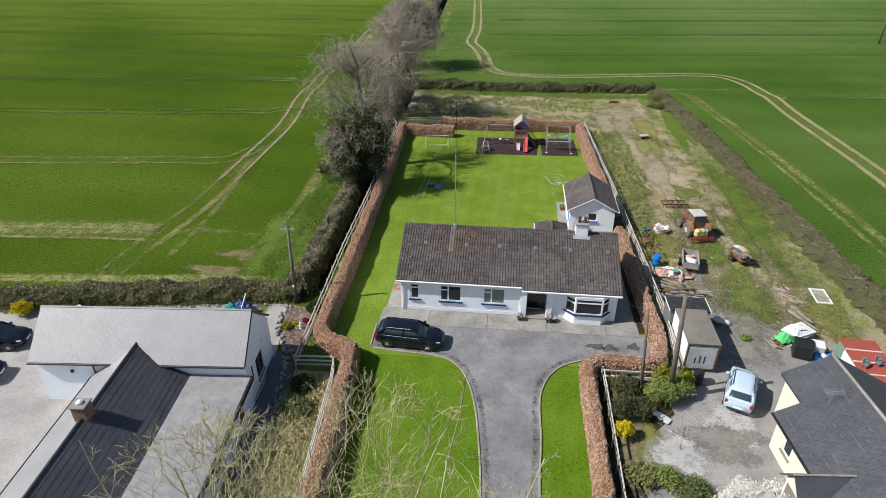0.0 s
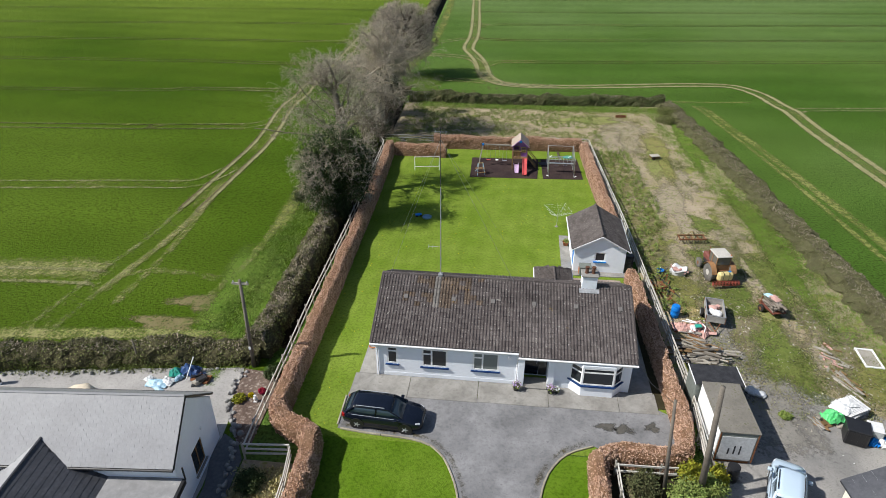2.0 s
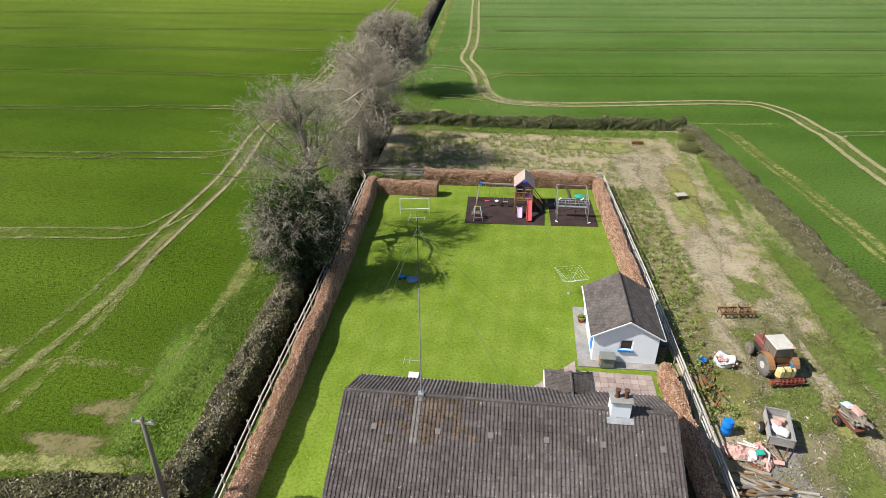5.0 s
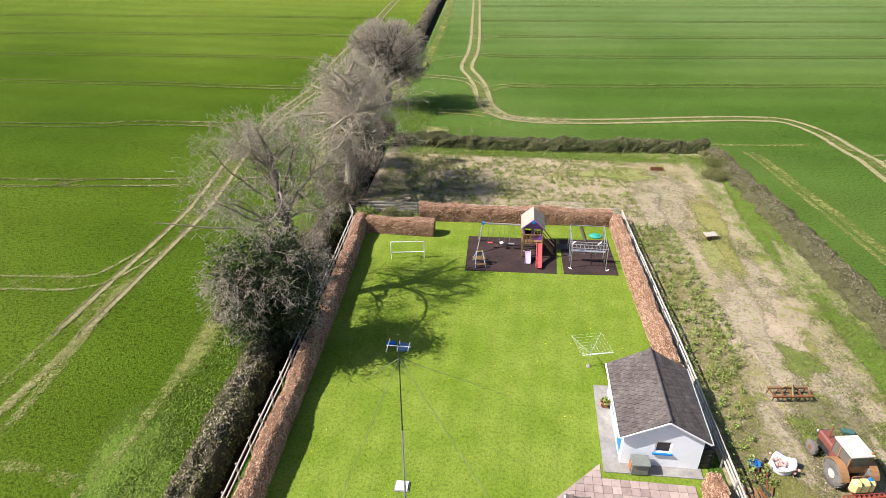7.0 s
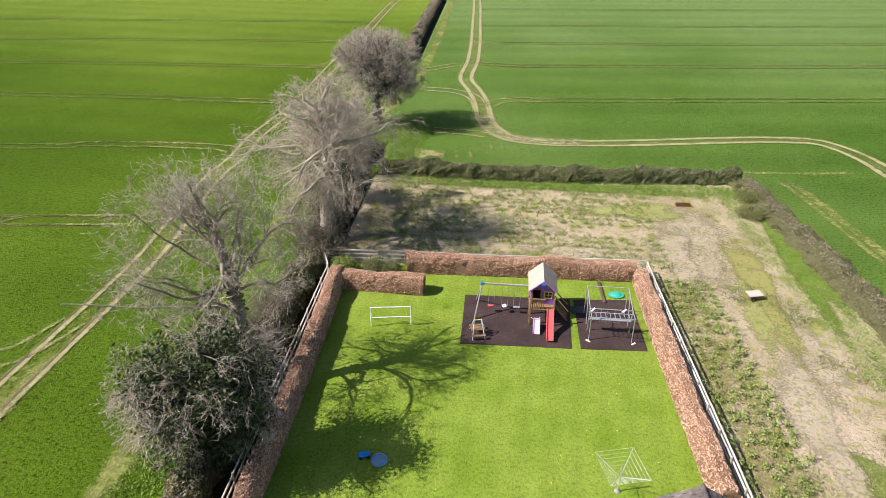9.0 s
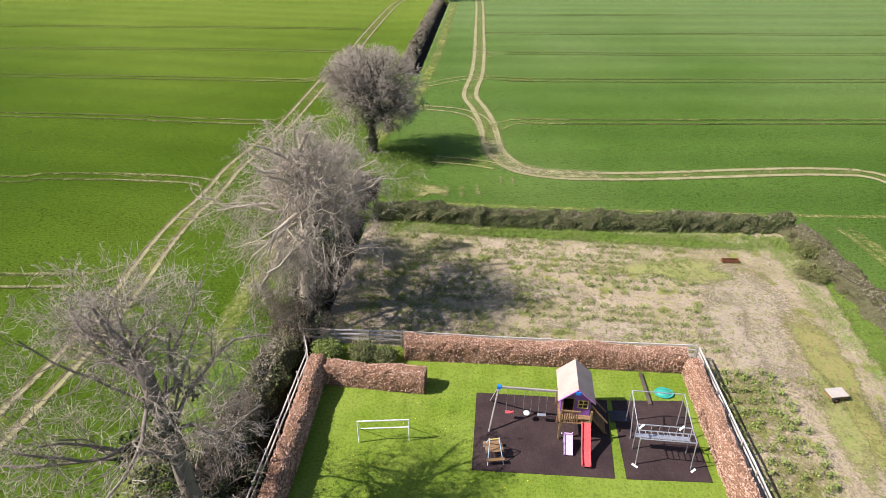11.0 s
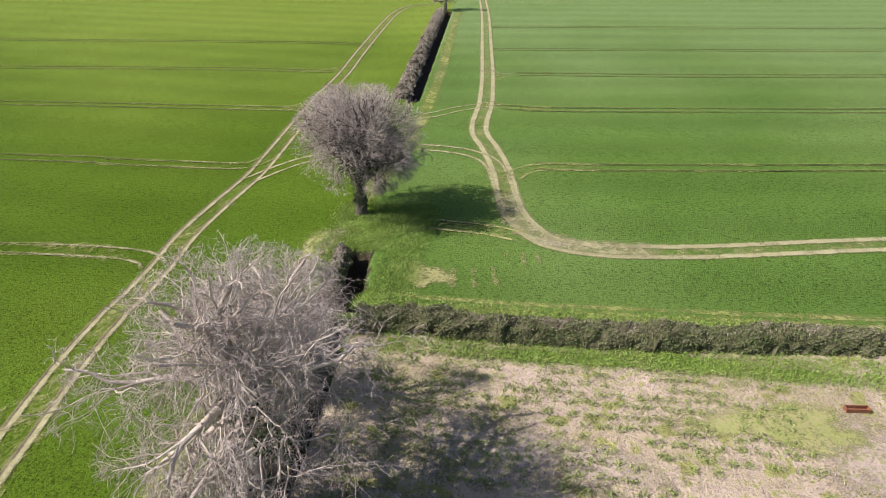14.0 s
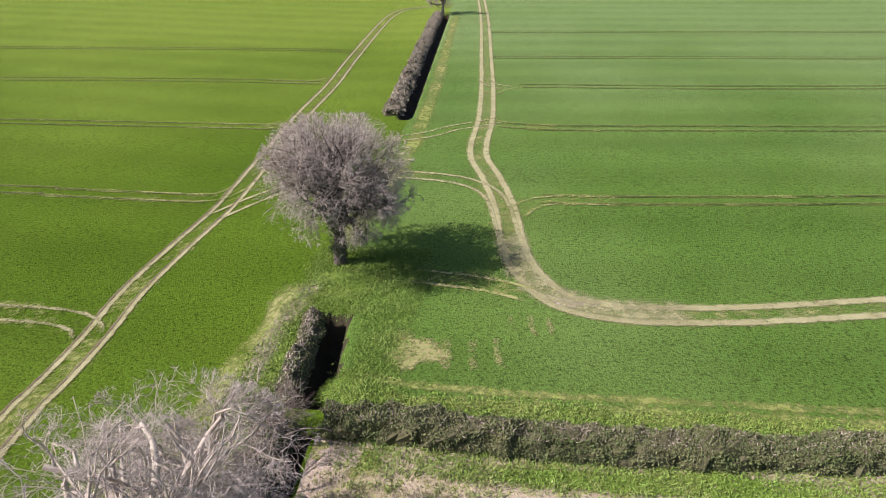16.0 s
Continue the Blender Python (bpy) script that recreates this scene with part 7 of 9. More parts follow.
            for q in ((3, 2, 1, 0), (4, 5, 6, 7), (0, 1, 5, 4), (1, 2, 6, 5), (2, 3, 7, 6), (3, 0, 4, 7)):
                sl.faces.new([a[i] for i in q])
    part("slide", sl, RED_PLASTIC, p, "faded red plastic slide")
    # steps at the side
    for k in range(5):
        part("tread", cube(W + 0.12 + 0.17 * k, W + 0.30 + 0.17 * k, 0.15, 0.85, F - 0.2 - 0.22 * k, F - 0.16 - 0.22 * k), WOOD_BROWN, p)
    for y in (0.1, 0.88):
        part("stringer", cube(0, 1.65, -0.03, 0.03, -0.07, 0.07, pose(W + 0.05, y, F - 0.03, 0, 52, 0)), WOOD_BROWN, p)
        part("stair_rail", cube(0, 1.5, -0.025, 0.025, -0.035, 0.035, pose(W + 0.05, y, F + 0.65, 0, 50, 0)), WOOD_BROWN, p)
    # swing beam with A-frame end
    y = 0.55
    part("swing_beam", cube(-3.25, 0.0, y - 0.05, y + 0.05, 2.2, 2.32, bevel=0.01), WOOD_GREY, p)
    for s, e in ((-1.0, 0), (1.3, 0)):
        part("frame_leg", rod(bmesh.new(), (-3.2, y, 2.25), (-3.6, y + s, 0.0), 0.05, seg=6), WOOD_GREY, p)
    part("beam_bracket", cube(-3.3, -3.1, y - 0.09, y + 0.09, 2.16, 2.36), BRIGHT_BLUE, p, "blue metal bracket")
    for x, m, lab in ((-2.55, RED_PLASTIC, "red swing seat"), (-1.65, PVC, "round white swing seat"), (-0.85, STEEL, "ladder swing")):
        sw = part("swing", rods([((x - 0.2, y, 2.2), (x - 0.2, y, 0.55)), ((x + 0.2, y, 2.2), (x + 0.2, y, 0.55))], 0.01, 5), STEEL, p, "hanging swing")
        if m is PVC:
            part("swing_seat", lathe([(0.05, 0), (0.16, 0.04), (0.17, 0.1), (0.1, 0.16)], 14, pose(x, y, 0.48)), m, sw, lab)
        else:
            part("swing_seat", cube(x - 0.23, x + 0.23, y - 0.1, y + 0.1, 0.5, 0.54, bevel=0.01), m, sw, lab)


def climbing_frame():
    c = thing("climbing_frame", "galvanised steel climbing frame with monkey bars", "climbing frame", (11.6, 32.1, 0.05))
    for x in (0, 2.65):
        part("upright", rod(bmesh.new(), (x, 0, 0), (x - 0.02, 0.05, 1.75), 0.03), STEEL, c)
        part("upright", rod(bmesh.new(), (x, 1.0, 0), (x, 1.0, 1.75), 0.03), STEEL, c)
        part("upright", rod(bmesh.new(), (x - 0.05, 2.9, 0), (x - 0.05, 2.9, 2.2), 0.03), STEEL, c)
        part("upright", rod(bmesh.new(), (x, 1.7, 0), (x - 0.03, 2.3, 2.2), 0.03), STEEL, c)
        part("side_rail", rod(bmesh.new(), (x, 0.05, 1.75), (x, 1.0, 1.75), 0.025), STEEL, c)
        part("side_rail", rod(bmesh.new(), (x, 1.0, 1.75), (x - 0.05, 2.9, 2.2), 0.025), STEEL, c)
        part("foot_plate", cube(-0.16, 0.16, -0.05, 0.05, 0, 0.03, pose(x + (0.12 if x else -0.05), -0.1, 0, 0, 0, 40 if x else -40)), PVC, c)
    for y, z in ((0.05, 1.75), (0.6, 1.75), (1.0, 1.75), (2.9, 2.2)):
        part("cross_bar", rod(bmesh.new(), (-0.05, y, z), (2.65, y, z), 0.028), STEEL, c)
    for k in range(8):
        x = 0.3 + 0.29 * k
        part("rung", rod(bmesh.new(), (x, 0.05, 1.75), (x, 0.6, 1.75), 0.018), STEEL, c)
    for x in (0.9, 1.75):
        part("trapeze", rods([((x - 0.2, 1.0, 1.75), (x - 0.2, 1.0, 0.75)), ((x + 0.2, 1.0, 1.75), (x + 0.2, 1.0, 0.75)), ((x - 0.2, 1.0, 0.75), (x + 0.2, 1.0, 0.75))], 0.014, 5), STEEL, c)
    part("plate", cube(-0.16, 0.16, -0.05, 0.05, -0.01, 0.01, pose(0.15, 0.8, 1.8, 0, -30, 30)), PVC, c)
    part("plate", cube(-0.16, 0.16, -0.05, 0.05, -0.01, 0.01, pose(2.1, 0.9, 1.8, 0, -30, 30)), PVC, c)
    part("bench", cube(0.0, 2.6, 0.85, 1.12, 0.98, 1.02), STEEL, c)


goal()
playhouse()
climbing_frame()
bm = bmesh.new()
bmesh.ops.create_icosphere(bm, subdivisions=3, radius=0.55, matrix=Matrix.Diagonal((1.15, 0.9, 0.5, 1)))
bmesh.ops.delete(bm, geom=[v for v in bm.verts if v.co.z < -0.02], context="VERTS")
bmesh.ops.holes_fill(bm, edges=bm.edges)
sp = thing("sandpit", "round teal plastic sandpit with a domed lid", "sandpit", (14.0, 37.4, 0.03))
sp.matrix_basis = sp.matrix_basis @ Matrix.Scale(0.74, 4)
part("lid", bm, TEAL_PLASTIC, sp, "", True)
part("rim", lathe([(0.62, 0), (0.68, 0.05), (0.66, 0.12), (0.6, 0.12)], 24, Matrix.Diagonal((1.1, 0.88, 1, 1))), TEAL_PLASTIC, sp)
ms = thing("toy_slide", "little lilac plastic slide", "toy slide", (8.3, 32.75, 0.05))
part("chute", cube(-0.2, 0.2, -0.55, 0.45, -0.03, 0.03, pose(0, 0, 0.32, 32, 0, 0), 0.02), PINK_PLASTIC, ms)
for x in (-0.22, 0.2):
    part("side", cube(x, x + 0.03, -0.55, 0.45, -0.02, 0.1, pose(0, 0, 0.33, 32, 0, 0)), PINK_PLASTIC, ms)
part("ladder", cube(-0.2, 0.2, 0.42, 0.48, 0, 0.62), PINK_PLASTIC, ms)
part("handle", rods([((-0.2, 0.4, 0.6), (-0.35, 0.3, 0.75)), ((0.2, 0.4, 0.6), (0.2, 0.35, 0.8))], 0.03), PINK_PLASTIC, ms)
pt = thing("picnic_table", "child's wooden picnic table with blue metal legs", "picnic table", (4.55, 31.9, 0.05), 12)
for k in range(4):
    part("top_board", cube(-0.45, 0.45, -0.3 + 0.15 * k, -0.17 + 0.15 * k, 0.55, 0.58), WOOD_BROWN, pt)
for s in (-1, 1):
    part("bench_board", cube(-0.45, 0.45, s * 0.55 - 0.09, s * 0.55 + 0.09, 0.3, 0.33), WOOD_BROWN, pt)
    for x in (-0.4, 0.4):
        part("leg", rod(bmesh.new(), (x, s * 0.6, 0), (x * 0.6, s * 0.05, 1.15), 0.025), PALE_BLUE, pt)
part("ridge_bar", rod(bmesh.new(), (-0.26, 0, 1.15), (0.26, 0, 1.15), 0.03), YELLOW_PLASTIC, pt)
rp = solo("rubber_pad", cube(-0.5, 0.5, -0.4, 0.4, 0, 0.04, pose(11.2, 35.3, 0.05, 0, 0, 6), 0.01), DARK_METAL, "grey rubber pad beside the mulch", "pad")
sl = solo("sleeper", cube(-0.09, 0.09, -1.3, 1.3, 0, 0.14, pose(13.0, 37.65, 0.02, 0, 0, 3), 0.015), surf("creosoted_timber", (0.075, 0.06, 0.048), (0.11, 0.09, 0.072), (0.05, 0.042, 0.036), 1.0, 9.0, bump=0.5), "old dark sleeper lying on the grass", "sleeper")


def rotary_dryer(label, at, rz, r=1.35, h=1.75, m=STEEL, fine=1.0):
    d = thing("rotary_dryer", label, "clothes dryer", at, rz)
    part("pole", rod(bmesh.new(), (0, 0, 0), (0, 0, h), 0.025 * fine), m, d)
    part("base", lathe([(0.16, 0), (0.14, 0.05), (0.05, 0.12)], 12), CONCRETE, d)
    ends = [(r * math.cos(a), r * math.sin(a), h) for a in (math.pi / 4 + i * math.pi / 2 for i in range(4))]
    for e in ends:
        part("arm", rod(bmesh.new(), (0, 0, h - 0.75), e, 0.011 * fine, seg=6), m, d)
    bm = bmesh.new()
    for k in range(2, 8):
        f = k / 7
        q = [Vector((0, 0, h - 0.75)).lerp(Vector(e), f) for e in ends]
        for a, b in zip(q, q[1:] + q[:1]):
            rod(bm, a, b, 0.0035 * fine, seg=3)
    tagged(part("line", bm, PVC, d, "white washing line"), kind="stuff")


rotary_dryer("rotary clothes dryer with slack white lines on the lawn", (11.9, 20.7, 0.02), 15)
rotary_dryer("thin rotary clothes dryer in the gravel yard", (17.0, -11.2, 0.02), 40, 1.5, m=DARK_METAL, fine=0.5)
tr = thing("toy_scooter", "blue plastic ride-on toy lying on the lawn", "toy", (-0.5, 21.4, 0.02), 20)
part("body", cube(-0.3, 0.3, -0.16, 0.16, 0.08, 0.24, bevel=0.05), BRIGHT_BLUE, tr)
for x in (-0.2, 0.2):
    part("wheel", lathe([(0.09, -0.18), (0.09, 0.18)], 12, pose(x, 0, 0.09, 90, 0, 0)), BLACK, tr)
# the pool's blue is darkened as if the tree's shade lay on it
bm = lathe([(0.40, 0), (0.43, 0.06), (0.41, 0.13), (0.36, 0.13), (0.35, 0.05)], 26, pose(0.3, 21.2, 0.02))
solo("paddling_pool", bm, paint("shaded_blue_plastic", (0.16, 0.30, 0.42), 0.5), "small round blue paddling pool on the lawn", "paddling pool")
hb = thing("hatch", "white square hatch cover in the lawn behind the bungalow", "hatch", (2.0, 10.75, 0.02))
part("cover", cube(-0.3, 0.3, -0.26, 0.26, 0.05, 0.12, bevel=0.015), PVC, hb)
part("rim", cube(-0.36, 0.36, -0.32, 0.32, 0, 0.048), CONCRETE, hb)
sb = thing("storage_box", "grey plastic garden storage box on the concrete", "storage box", (13.6, 12.95, 0.08), 2)
part("body", cube(-0.42, 0.42, -0.3, 0.3, 0, 0.72, bevel=0.02), GREY_GREEN, sb)
part("lid", cube(-0.46, 0.46, -0.34, 0.34, 0.722, 0.82, pose(0, 0, 0, 4, 0, 0), 0.02), GREY_GREEN, sb)
part("side_door", cube(-0.45, -0.425, -0.2, 0.2, 0.1, 0.6), CLAY, sb, "reddish end panel")


LILAC = surf("lilac_petal", (0.45, 0.30, 0.55), (0.62, 0.50, 0.68), None, 3.0, 9.0, bump=0.0, island=0.3)


def pot_plant(label, at, r, pot_m, leaf_m, seed, n=160, flower=None):
    p = thing("plant_pot", label, "plant pot", at)
    part("pot", lathe([(r * 0.7, 0), (r, r * 1.3), (r * 1.1, r * 1.32), (r * 1.1, r * 1.5), (r * 0.9, r * 1.5), (r * 0.85, r * 1.3)], 18), pot_m, p, "", True)
    rng = np.random.default_rng(seed)
    c = rng.normal(0, r * 0.5, (n, 3)) * np.array([1, 1, 0.6]) + np.array([0, 0, r * 1.9])
    f = new("leaves", quads_mesh("leaves", leaf_quads(rng, c, 0.08), leaf_m))
    f.parent = p
    tagged(f, kind="stuff")
    if flower:
        c = rng.normal(0, r * 0.6, (n, 3)) * np.array([1, 1, 0.4]) + np.array([0, 0, r * 2.3])
        f = new("flower_cluster", quads_mesh("flower_cluster", leaf_quads(rng, c, 0.07, long=1.0), flower))
        f.parent = p
        tagged(f, kind="stuff")


pot_plant("terracotta pot of green plants beside the shed", (12.45, 17.3, 0.08), 0.24, CLAY, GREEN_LEAF, 3)
pot_plant("dark pot of purple flowers beside the front door", (8.45, -0.5, 0.07), 0.2, BLACK, GREEN_LEAF, 4, flower=LILAC)
pot_plant("dark pot of purple flowers beside the front door", (10.45, -0.55, 0.07), 0.2, BLACK, GREEN_LEAF, 5, flower=LILAC)
pot_plant("dark pot of white flowers beside the front door", (10.8, -0.5, 0.07), 0.14, BLACK, GREEN_LEAF, 6, flower=WHITE_SHEET)
crate_me = finish(cube(-0.28, 0.28, -0.25, 0.25, 0, 0.2, bevel=0.015), "crate", BLACK)
st = thing("crate_stack", "stack of black plastic crates beside the shed", "crates", (16.98, 13.75, 0.08))
for k in range(6):
    piece("crate", crate_me, st, pose(0.02 * (k % 2), 0.01 * k, 0.24 * k, 0, 0, 3 * (k % 3)))
ho = thing("hose", "coiled orange garden hose on the side path", "hose", (-0.75, 2.6, 0.07))
part("coil", rods([((0.3 * math.cos(a), 0.3 * math.sin(a), 0.04 + 0.02 * (i % 4)), (0.3 * math.cos(a + 0.45), 0.3 * math.sin(a + 0.45), 0.04 + 0.02 * ((i + 1) % 4))) for i, a in enumerate(np.arange(0, 18, 0.45))], 0.018, 5), paint("orange_hose", (0.55, 0.17, 0.03)), ho)
can = thing("canopy", "small white canopy over the bungalow's back door", "canopy", (5.3, 7.0, 2.35))
part("sheet", cube(-0.28, 0.28, 0, 0.95, -0.02, 0.02, pose(0, 0, 0, -10, 0, 0)), PVC, can)
part("bracket", rods([((-0.25, 0, -0.3), (-0.25, 0.8, -0.16)), ((0.25, 0, -0.3), (0.25, 0.8, -0.16))], 0.015), PVC, can)


# ---- plot and yard clutter ----
PALE_BOARD = surf("pale_board", (0.30, 0.29, 0.275), (0.38, 0.37, 0.35), (0.20, 0.19, 0.175), 1.0, 8.0, bump=0.3, bs=25.0, each=0.15)
PALE_GLASS = glass_pane("dusty_cab_glass", (0.13, 0.12, 0.105))
ROOF_PAINT = paint("faded_white_paint", (0.50, 0.48, 0.44), 0.7, 0.6)


DUSTY_TYRE = surf("dusty_tyre", (0.12, 0.115, 0.105), (0.19, 0.18, 0.165), (0.06, 0.058, 0.055), 2.0, 9.0, bump=0.4)
OCHRE_PAINT = paint("rusted_ochre_paint", (0.30, 0.155, 0.065), 0.75, 0.5, bump=0.2)
DULL_RED = paint("dull_red_paint", (0.20, 0.065, 0.050), 0.6, 0.6, bump=0.1)


def lugged_wheel(parent, m, r, w, rim_m, lugs=18):
    """A tractor wheel turned about y: dished rim, dusty tyre and slanting lugs."""
    ob = wheel(parent, m, r * 0.96, w, rim_m, spokes=0, rim=0.56)
    ob.data.materials[0] = DUSTY_TYRE
    bm = bmesh.new()
    for i in range(lugs):
        a = 360 * i / lugs
        for sy in (1, -1):
            box(bm, -0.035, 0.035, -w * 0.26, w * 0.26, r * 0.93, r * 1.0, m @ pose(0, 0, 0, 0, a + 5 * sy, 0) @ pose(0, sy * w * 0.24, 0, 0, 0, 28 * sy))
    tagged(part("lugs", bm, DUSTY_TYRE, ob), kind="stuff")
    hub = lathe([(0.001, -w * 0.36), (r * 0.16, -w * 0.36), (r * 0.2, -w * 0.28), (r * 0.2, w * 0.28), (r * 0.16, w * 0.36), (0.001, w * 0.36)], 14)
    bmesh.ops.transform(hub, matrix=m @ pose(0, 0, 0, 90, 0, 0), verts=hub.verts)
    part("hub", hub, RUST, ob)


def tractor():
    t = thing("tractor", "old dull red tractor with white cab roof and yellow sprayer tank", "tractor", (23.50, 14.25, 0.02), 100.5)
    for s in (1, -1):
        lugged_wheel(t, pose(-0.85, s * 0.74, 0.69), 0.69, 0.36, ROOF_PAINT)
        lugged_wheel(t, pose(1.03, s * 0.66, 0.40), 0.40, 0.2, RUST, 14)
        guard, rows = bmesh.new(), []
        for a in np.linspace(radians(25), radians(165), 9):
            rows.append([guard.verts.new((-0.85 + q * math.cos(a), s * y, 0.69 + q * math.sin(a))) for q, y in ((0.78, 0.56), (0.78, 0.95), (0.755, 0.95), (0.755, 0.56))])
        for a, b in zip(rows, rows[1:]):
            for i in range(4):
                guard.faces.new((a[i], b[i], b[(i + 1) % 4], a[(i + 1) % 4]))
        guard.faces.new(rows[0])
        guard.faces.new(rows[-1])
        bmesh.ops.recalc_face_normals(guard, faces=guard.faces)
        part("mudguard", guard, OCHRE_PAINT, t, "ochre rusted mudguard")
        for x in (-1.12, -0.42, 0.05):
            part("cab_post", cube(x - 0.028, x + 0.028, s * 0.52 - 0.028, s * 0.52 + 0.028, 0.95, 2.06), OCHRE_PAINT if x < 0 else DULL_RED, t)
        part("cab_glass", cube(-0.39, 0.02, s * 0.52 - 0.006, s * 0.52 + 0.006, 1.30, 2.02), PALE_GLASS, t)
        part("cab_glass", cube(-1.09, -0.45, s * 0.52 - 0.006, s * 0.52 + 0.006, 1.42, 2.02), PALE_GLASS, t)
        part("door_panel", cube(-0.39, 0.02, s * 0.52 - 0.012, s * 0.52 + 0.012, 0.85, 1.295), DULL_RED, t)
        part("head_lamp", lathe([(0.02, 0), (0.075, 0.01), (0.08, 0.07), (0.02, 0.09)], 12, pose(1.46, s * 0.2, 1.05, 0, 90, 0)), CLEAR_LIGHT, t)
        part("lower_link", rods([((-0.95, s * 0.25, 0.45), (-1.5, s * 0.34, 0.45))], 0.03), DARK_METAL, t)
    part("bonnet", cube(0.10, 1.44, -0.29, 0.29, 0.74, 1.24, bevel=0.09), DULL_RED, t, "faded dull red bonnet")
    part("grille", cube(1.442, 1.47, -0.22, 0.22, 0.80, 1.16), DARK_METAL, t)
    part("engine", cube(0.05, 1.35, -0.21, 0.21, 0.42, 0.737), DARK_METAL, t)
    part("gearbox", cube(-1.1, 0.05, -0.27, 0.27, 0.46, 0.92), DARK_METAL, t)
    part("cab_floor", cube(-1.1, 0.04, -0.5, 0.5, 0.92, 0.95), DARK_METAL, t)
    part("front_axle", rod(bmesh.new(), (1.03, -0.58, 0.40), (1.03, 0.58, 0.40), 0.055), DARK_METAL, t)
    part("rear_axle", rod(bmesh.new(), (-0.85, -0.72, 0.69), (-0.85, 0.72, 0.69), 0.09), DARK_METAL, t)
    part("rear_panel", cube(-1.13, -1.11, -0.49, 0.49, 0.95, 1.38), OCHRE_PAINT, t, "rusted rear panel")
    part("rear_glass", cube(-1.126, -1.114, -0.49, 0.49, 1.40, 2.02), PALE_GLASS, t)
    part("dashboard", cube(-0.06, 0.05, -0.46, 0.46, 0.95, 1.30, bevel=0.02), DULL_RED, t)
    part("windscreen", cube(0.03, 0.042, -0.49, 0.49, 1.31, 2.02), PALE_GLASS, t)
    part("steering_wheel", lathe([(0.17, -0.012), (0.19, 0), (0.17, 0.012), (0.155, 0)], 16, pose(-0.25, 0, 1.38, 0, -35, 0)), BLACK, t)
    part("steering_column", rods([((-0.08, 0, 1.15), (-0.25, 0, 1.38))], 0.02), BLACK, t)
    seat = part("seat", cube(-0.85, -0.48, -0.22, 0.22, 1.0, 1.12, bevel=0.03), OCHRE_PAINT, t, "worn brown seat")
    part("seat_back", cube(-0.92, -0.85, -0.2, 0.2, 1.08, 1.42, bevel=0.03), OCHRE_PAINT, seat)
    part("cab_roof", cube(-1.22, 0.14, -0.60, 0.60, 2.06, 2.16, bevel=0.04), ROOF_PAINT, t, "grey-white cab roof")
    for k in range(4):
        part("roof_rib", cube(-1.14, 0.06, -0.46 + 0.29 * k, -0.42 + 0.29 * k, 2.162, 2.176), ROOF_PAINT, t)
    part("beacon", lathe([(0.05, 0), (0.055, 0.06), (0.03, 0.11)], 10, pose(-1.1, -0.48, 2.162)), paint("orange_lens", (0.55, 0.14, 0.03), 0.3), t, "orange beacon")
    part("exhaust", rod(bmesh.new(), (0.85, 0.12, 1.22), (0.85, 0.12, 1.95), 0.032), RUST, t)
    sp = part("sprayer_frame", rods([((-1.5, -0.4, 0.36), (-1.5, 0.4, 0.36)), ((-1.5, -0.4, 0.36), (-1.5, -0.4, 1.15)), ((-1.5, 0.4, 0.36), (-1.5, 0.4, 1.15)), ((-1.5, -0.4, 1.15), (-1.5, 0.4, 1.15)), ((-1.5, -0.4, 0.36), (-1.95, -0.4, 0.36)), ((-1.5, 0.4, 0.36), (-1.95, 0.4, 0.36))], 0.035), RUST, t, "rusty sprayer frame")
    tank = part("tank", cube(-1.98, -1.52, -0.58, 0.58, 0.46, 1.18, bevel=0.14), AMBER, sp, "cream-yellow plastic spray tank")
    part("cap", lathe([(0.10, 0), (0.10, 0.05), (0.02, 0.06)], 14, pose(-1.73, -0.30, 1.18)), BRIGHT_BLUE, tank, "blue screw cap")
    for y in (-0.2, 0.22):
        part("strap", cube(-1.987, -1.51, y - 0.012, y + 0.012, 0.45, 1.187), DARK_METAL, tank)
    boom = bmesh.new()
    for z, y in ((0.30, -2.02), (0.52, -2.02), (0.30, -2.22), (0.52, -2.22)):
        box(boom, y - 0.02, y + 0.02, -1.0, 1.0, z - 0.02, z + 0.02)
    for k in range(9):
        y = -1.0 + 0.25 * k
        box(boom, -2.23, -2.01, y - 0.014, y + 0.014, 0.29, 0.53)
    part("boom", boom, RED_IRON, sp, "red folded lattice boom")
    part("stand", rods([((-2.12, s * 0.8, 0.30), (-2.12, s * 0.8, 0.0)) for s in (1, -1)] + [((-1.5, s * 0.3, 0.36), (-2.1, s * 0.3, 0.36)) for s in (1, -1)], 0.025), RUST, sp)


tractor()


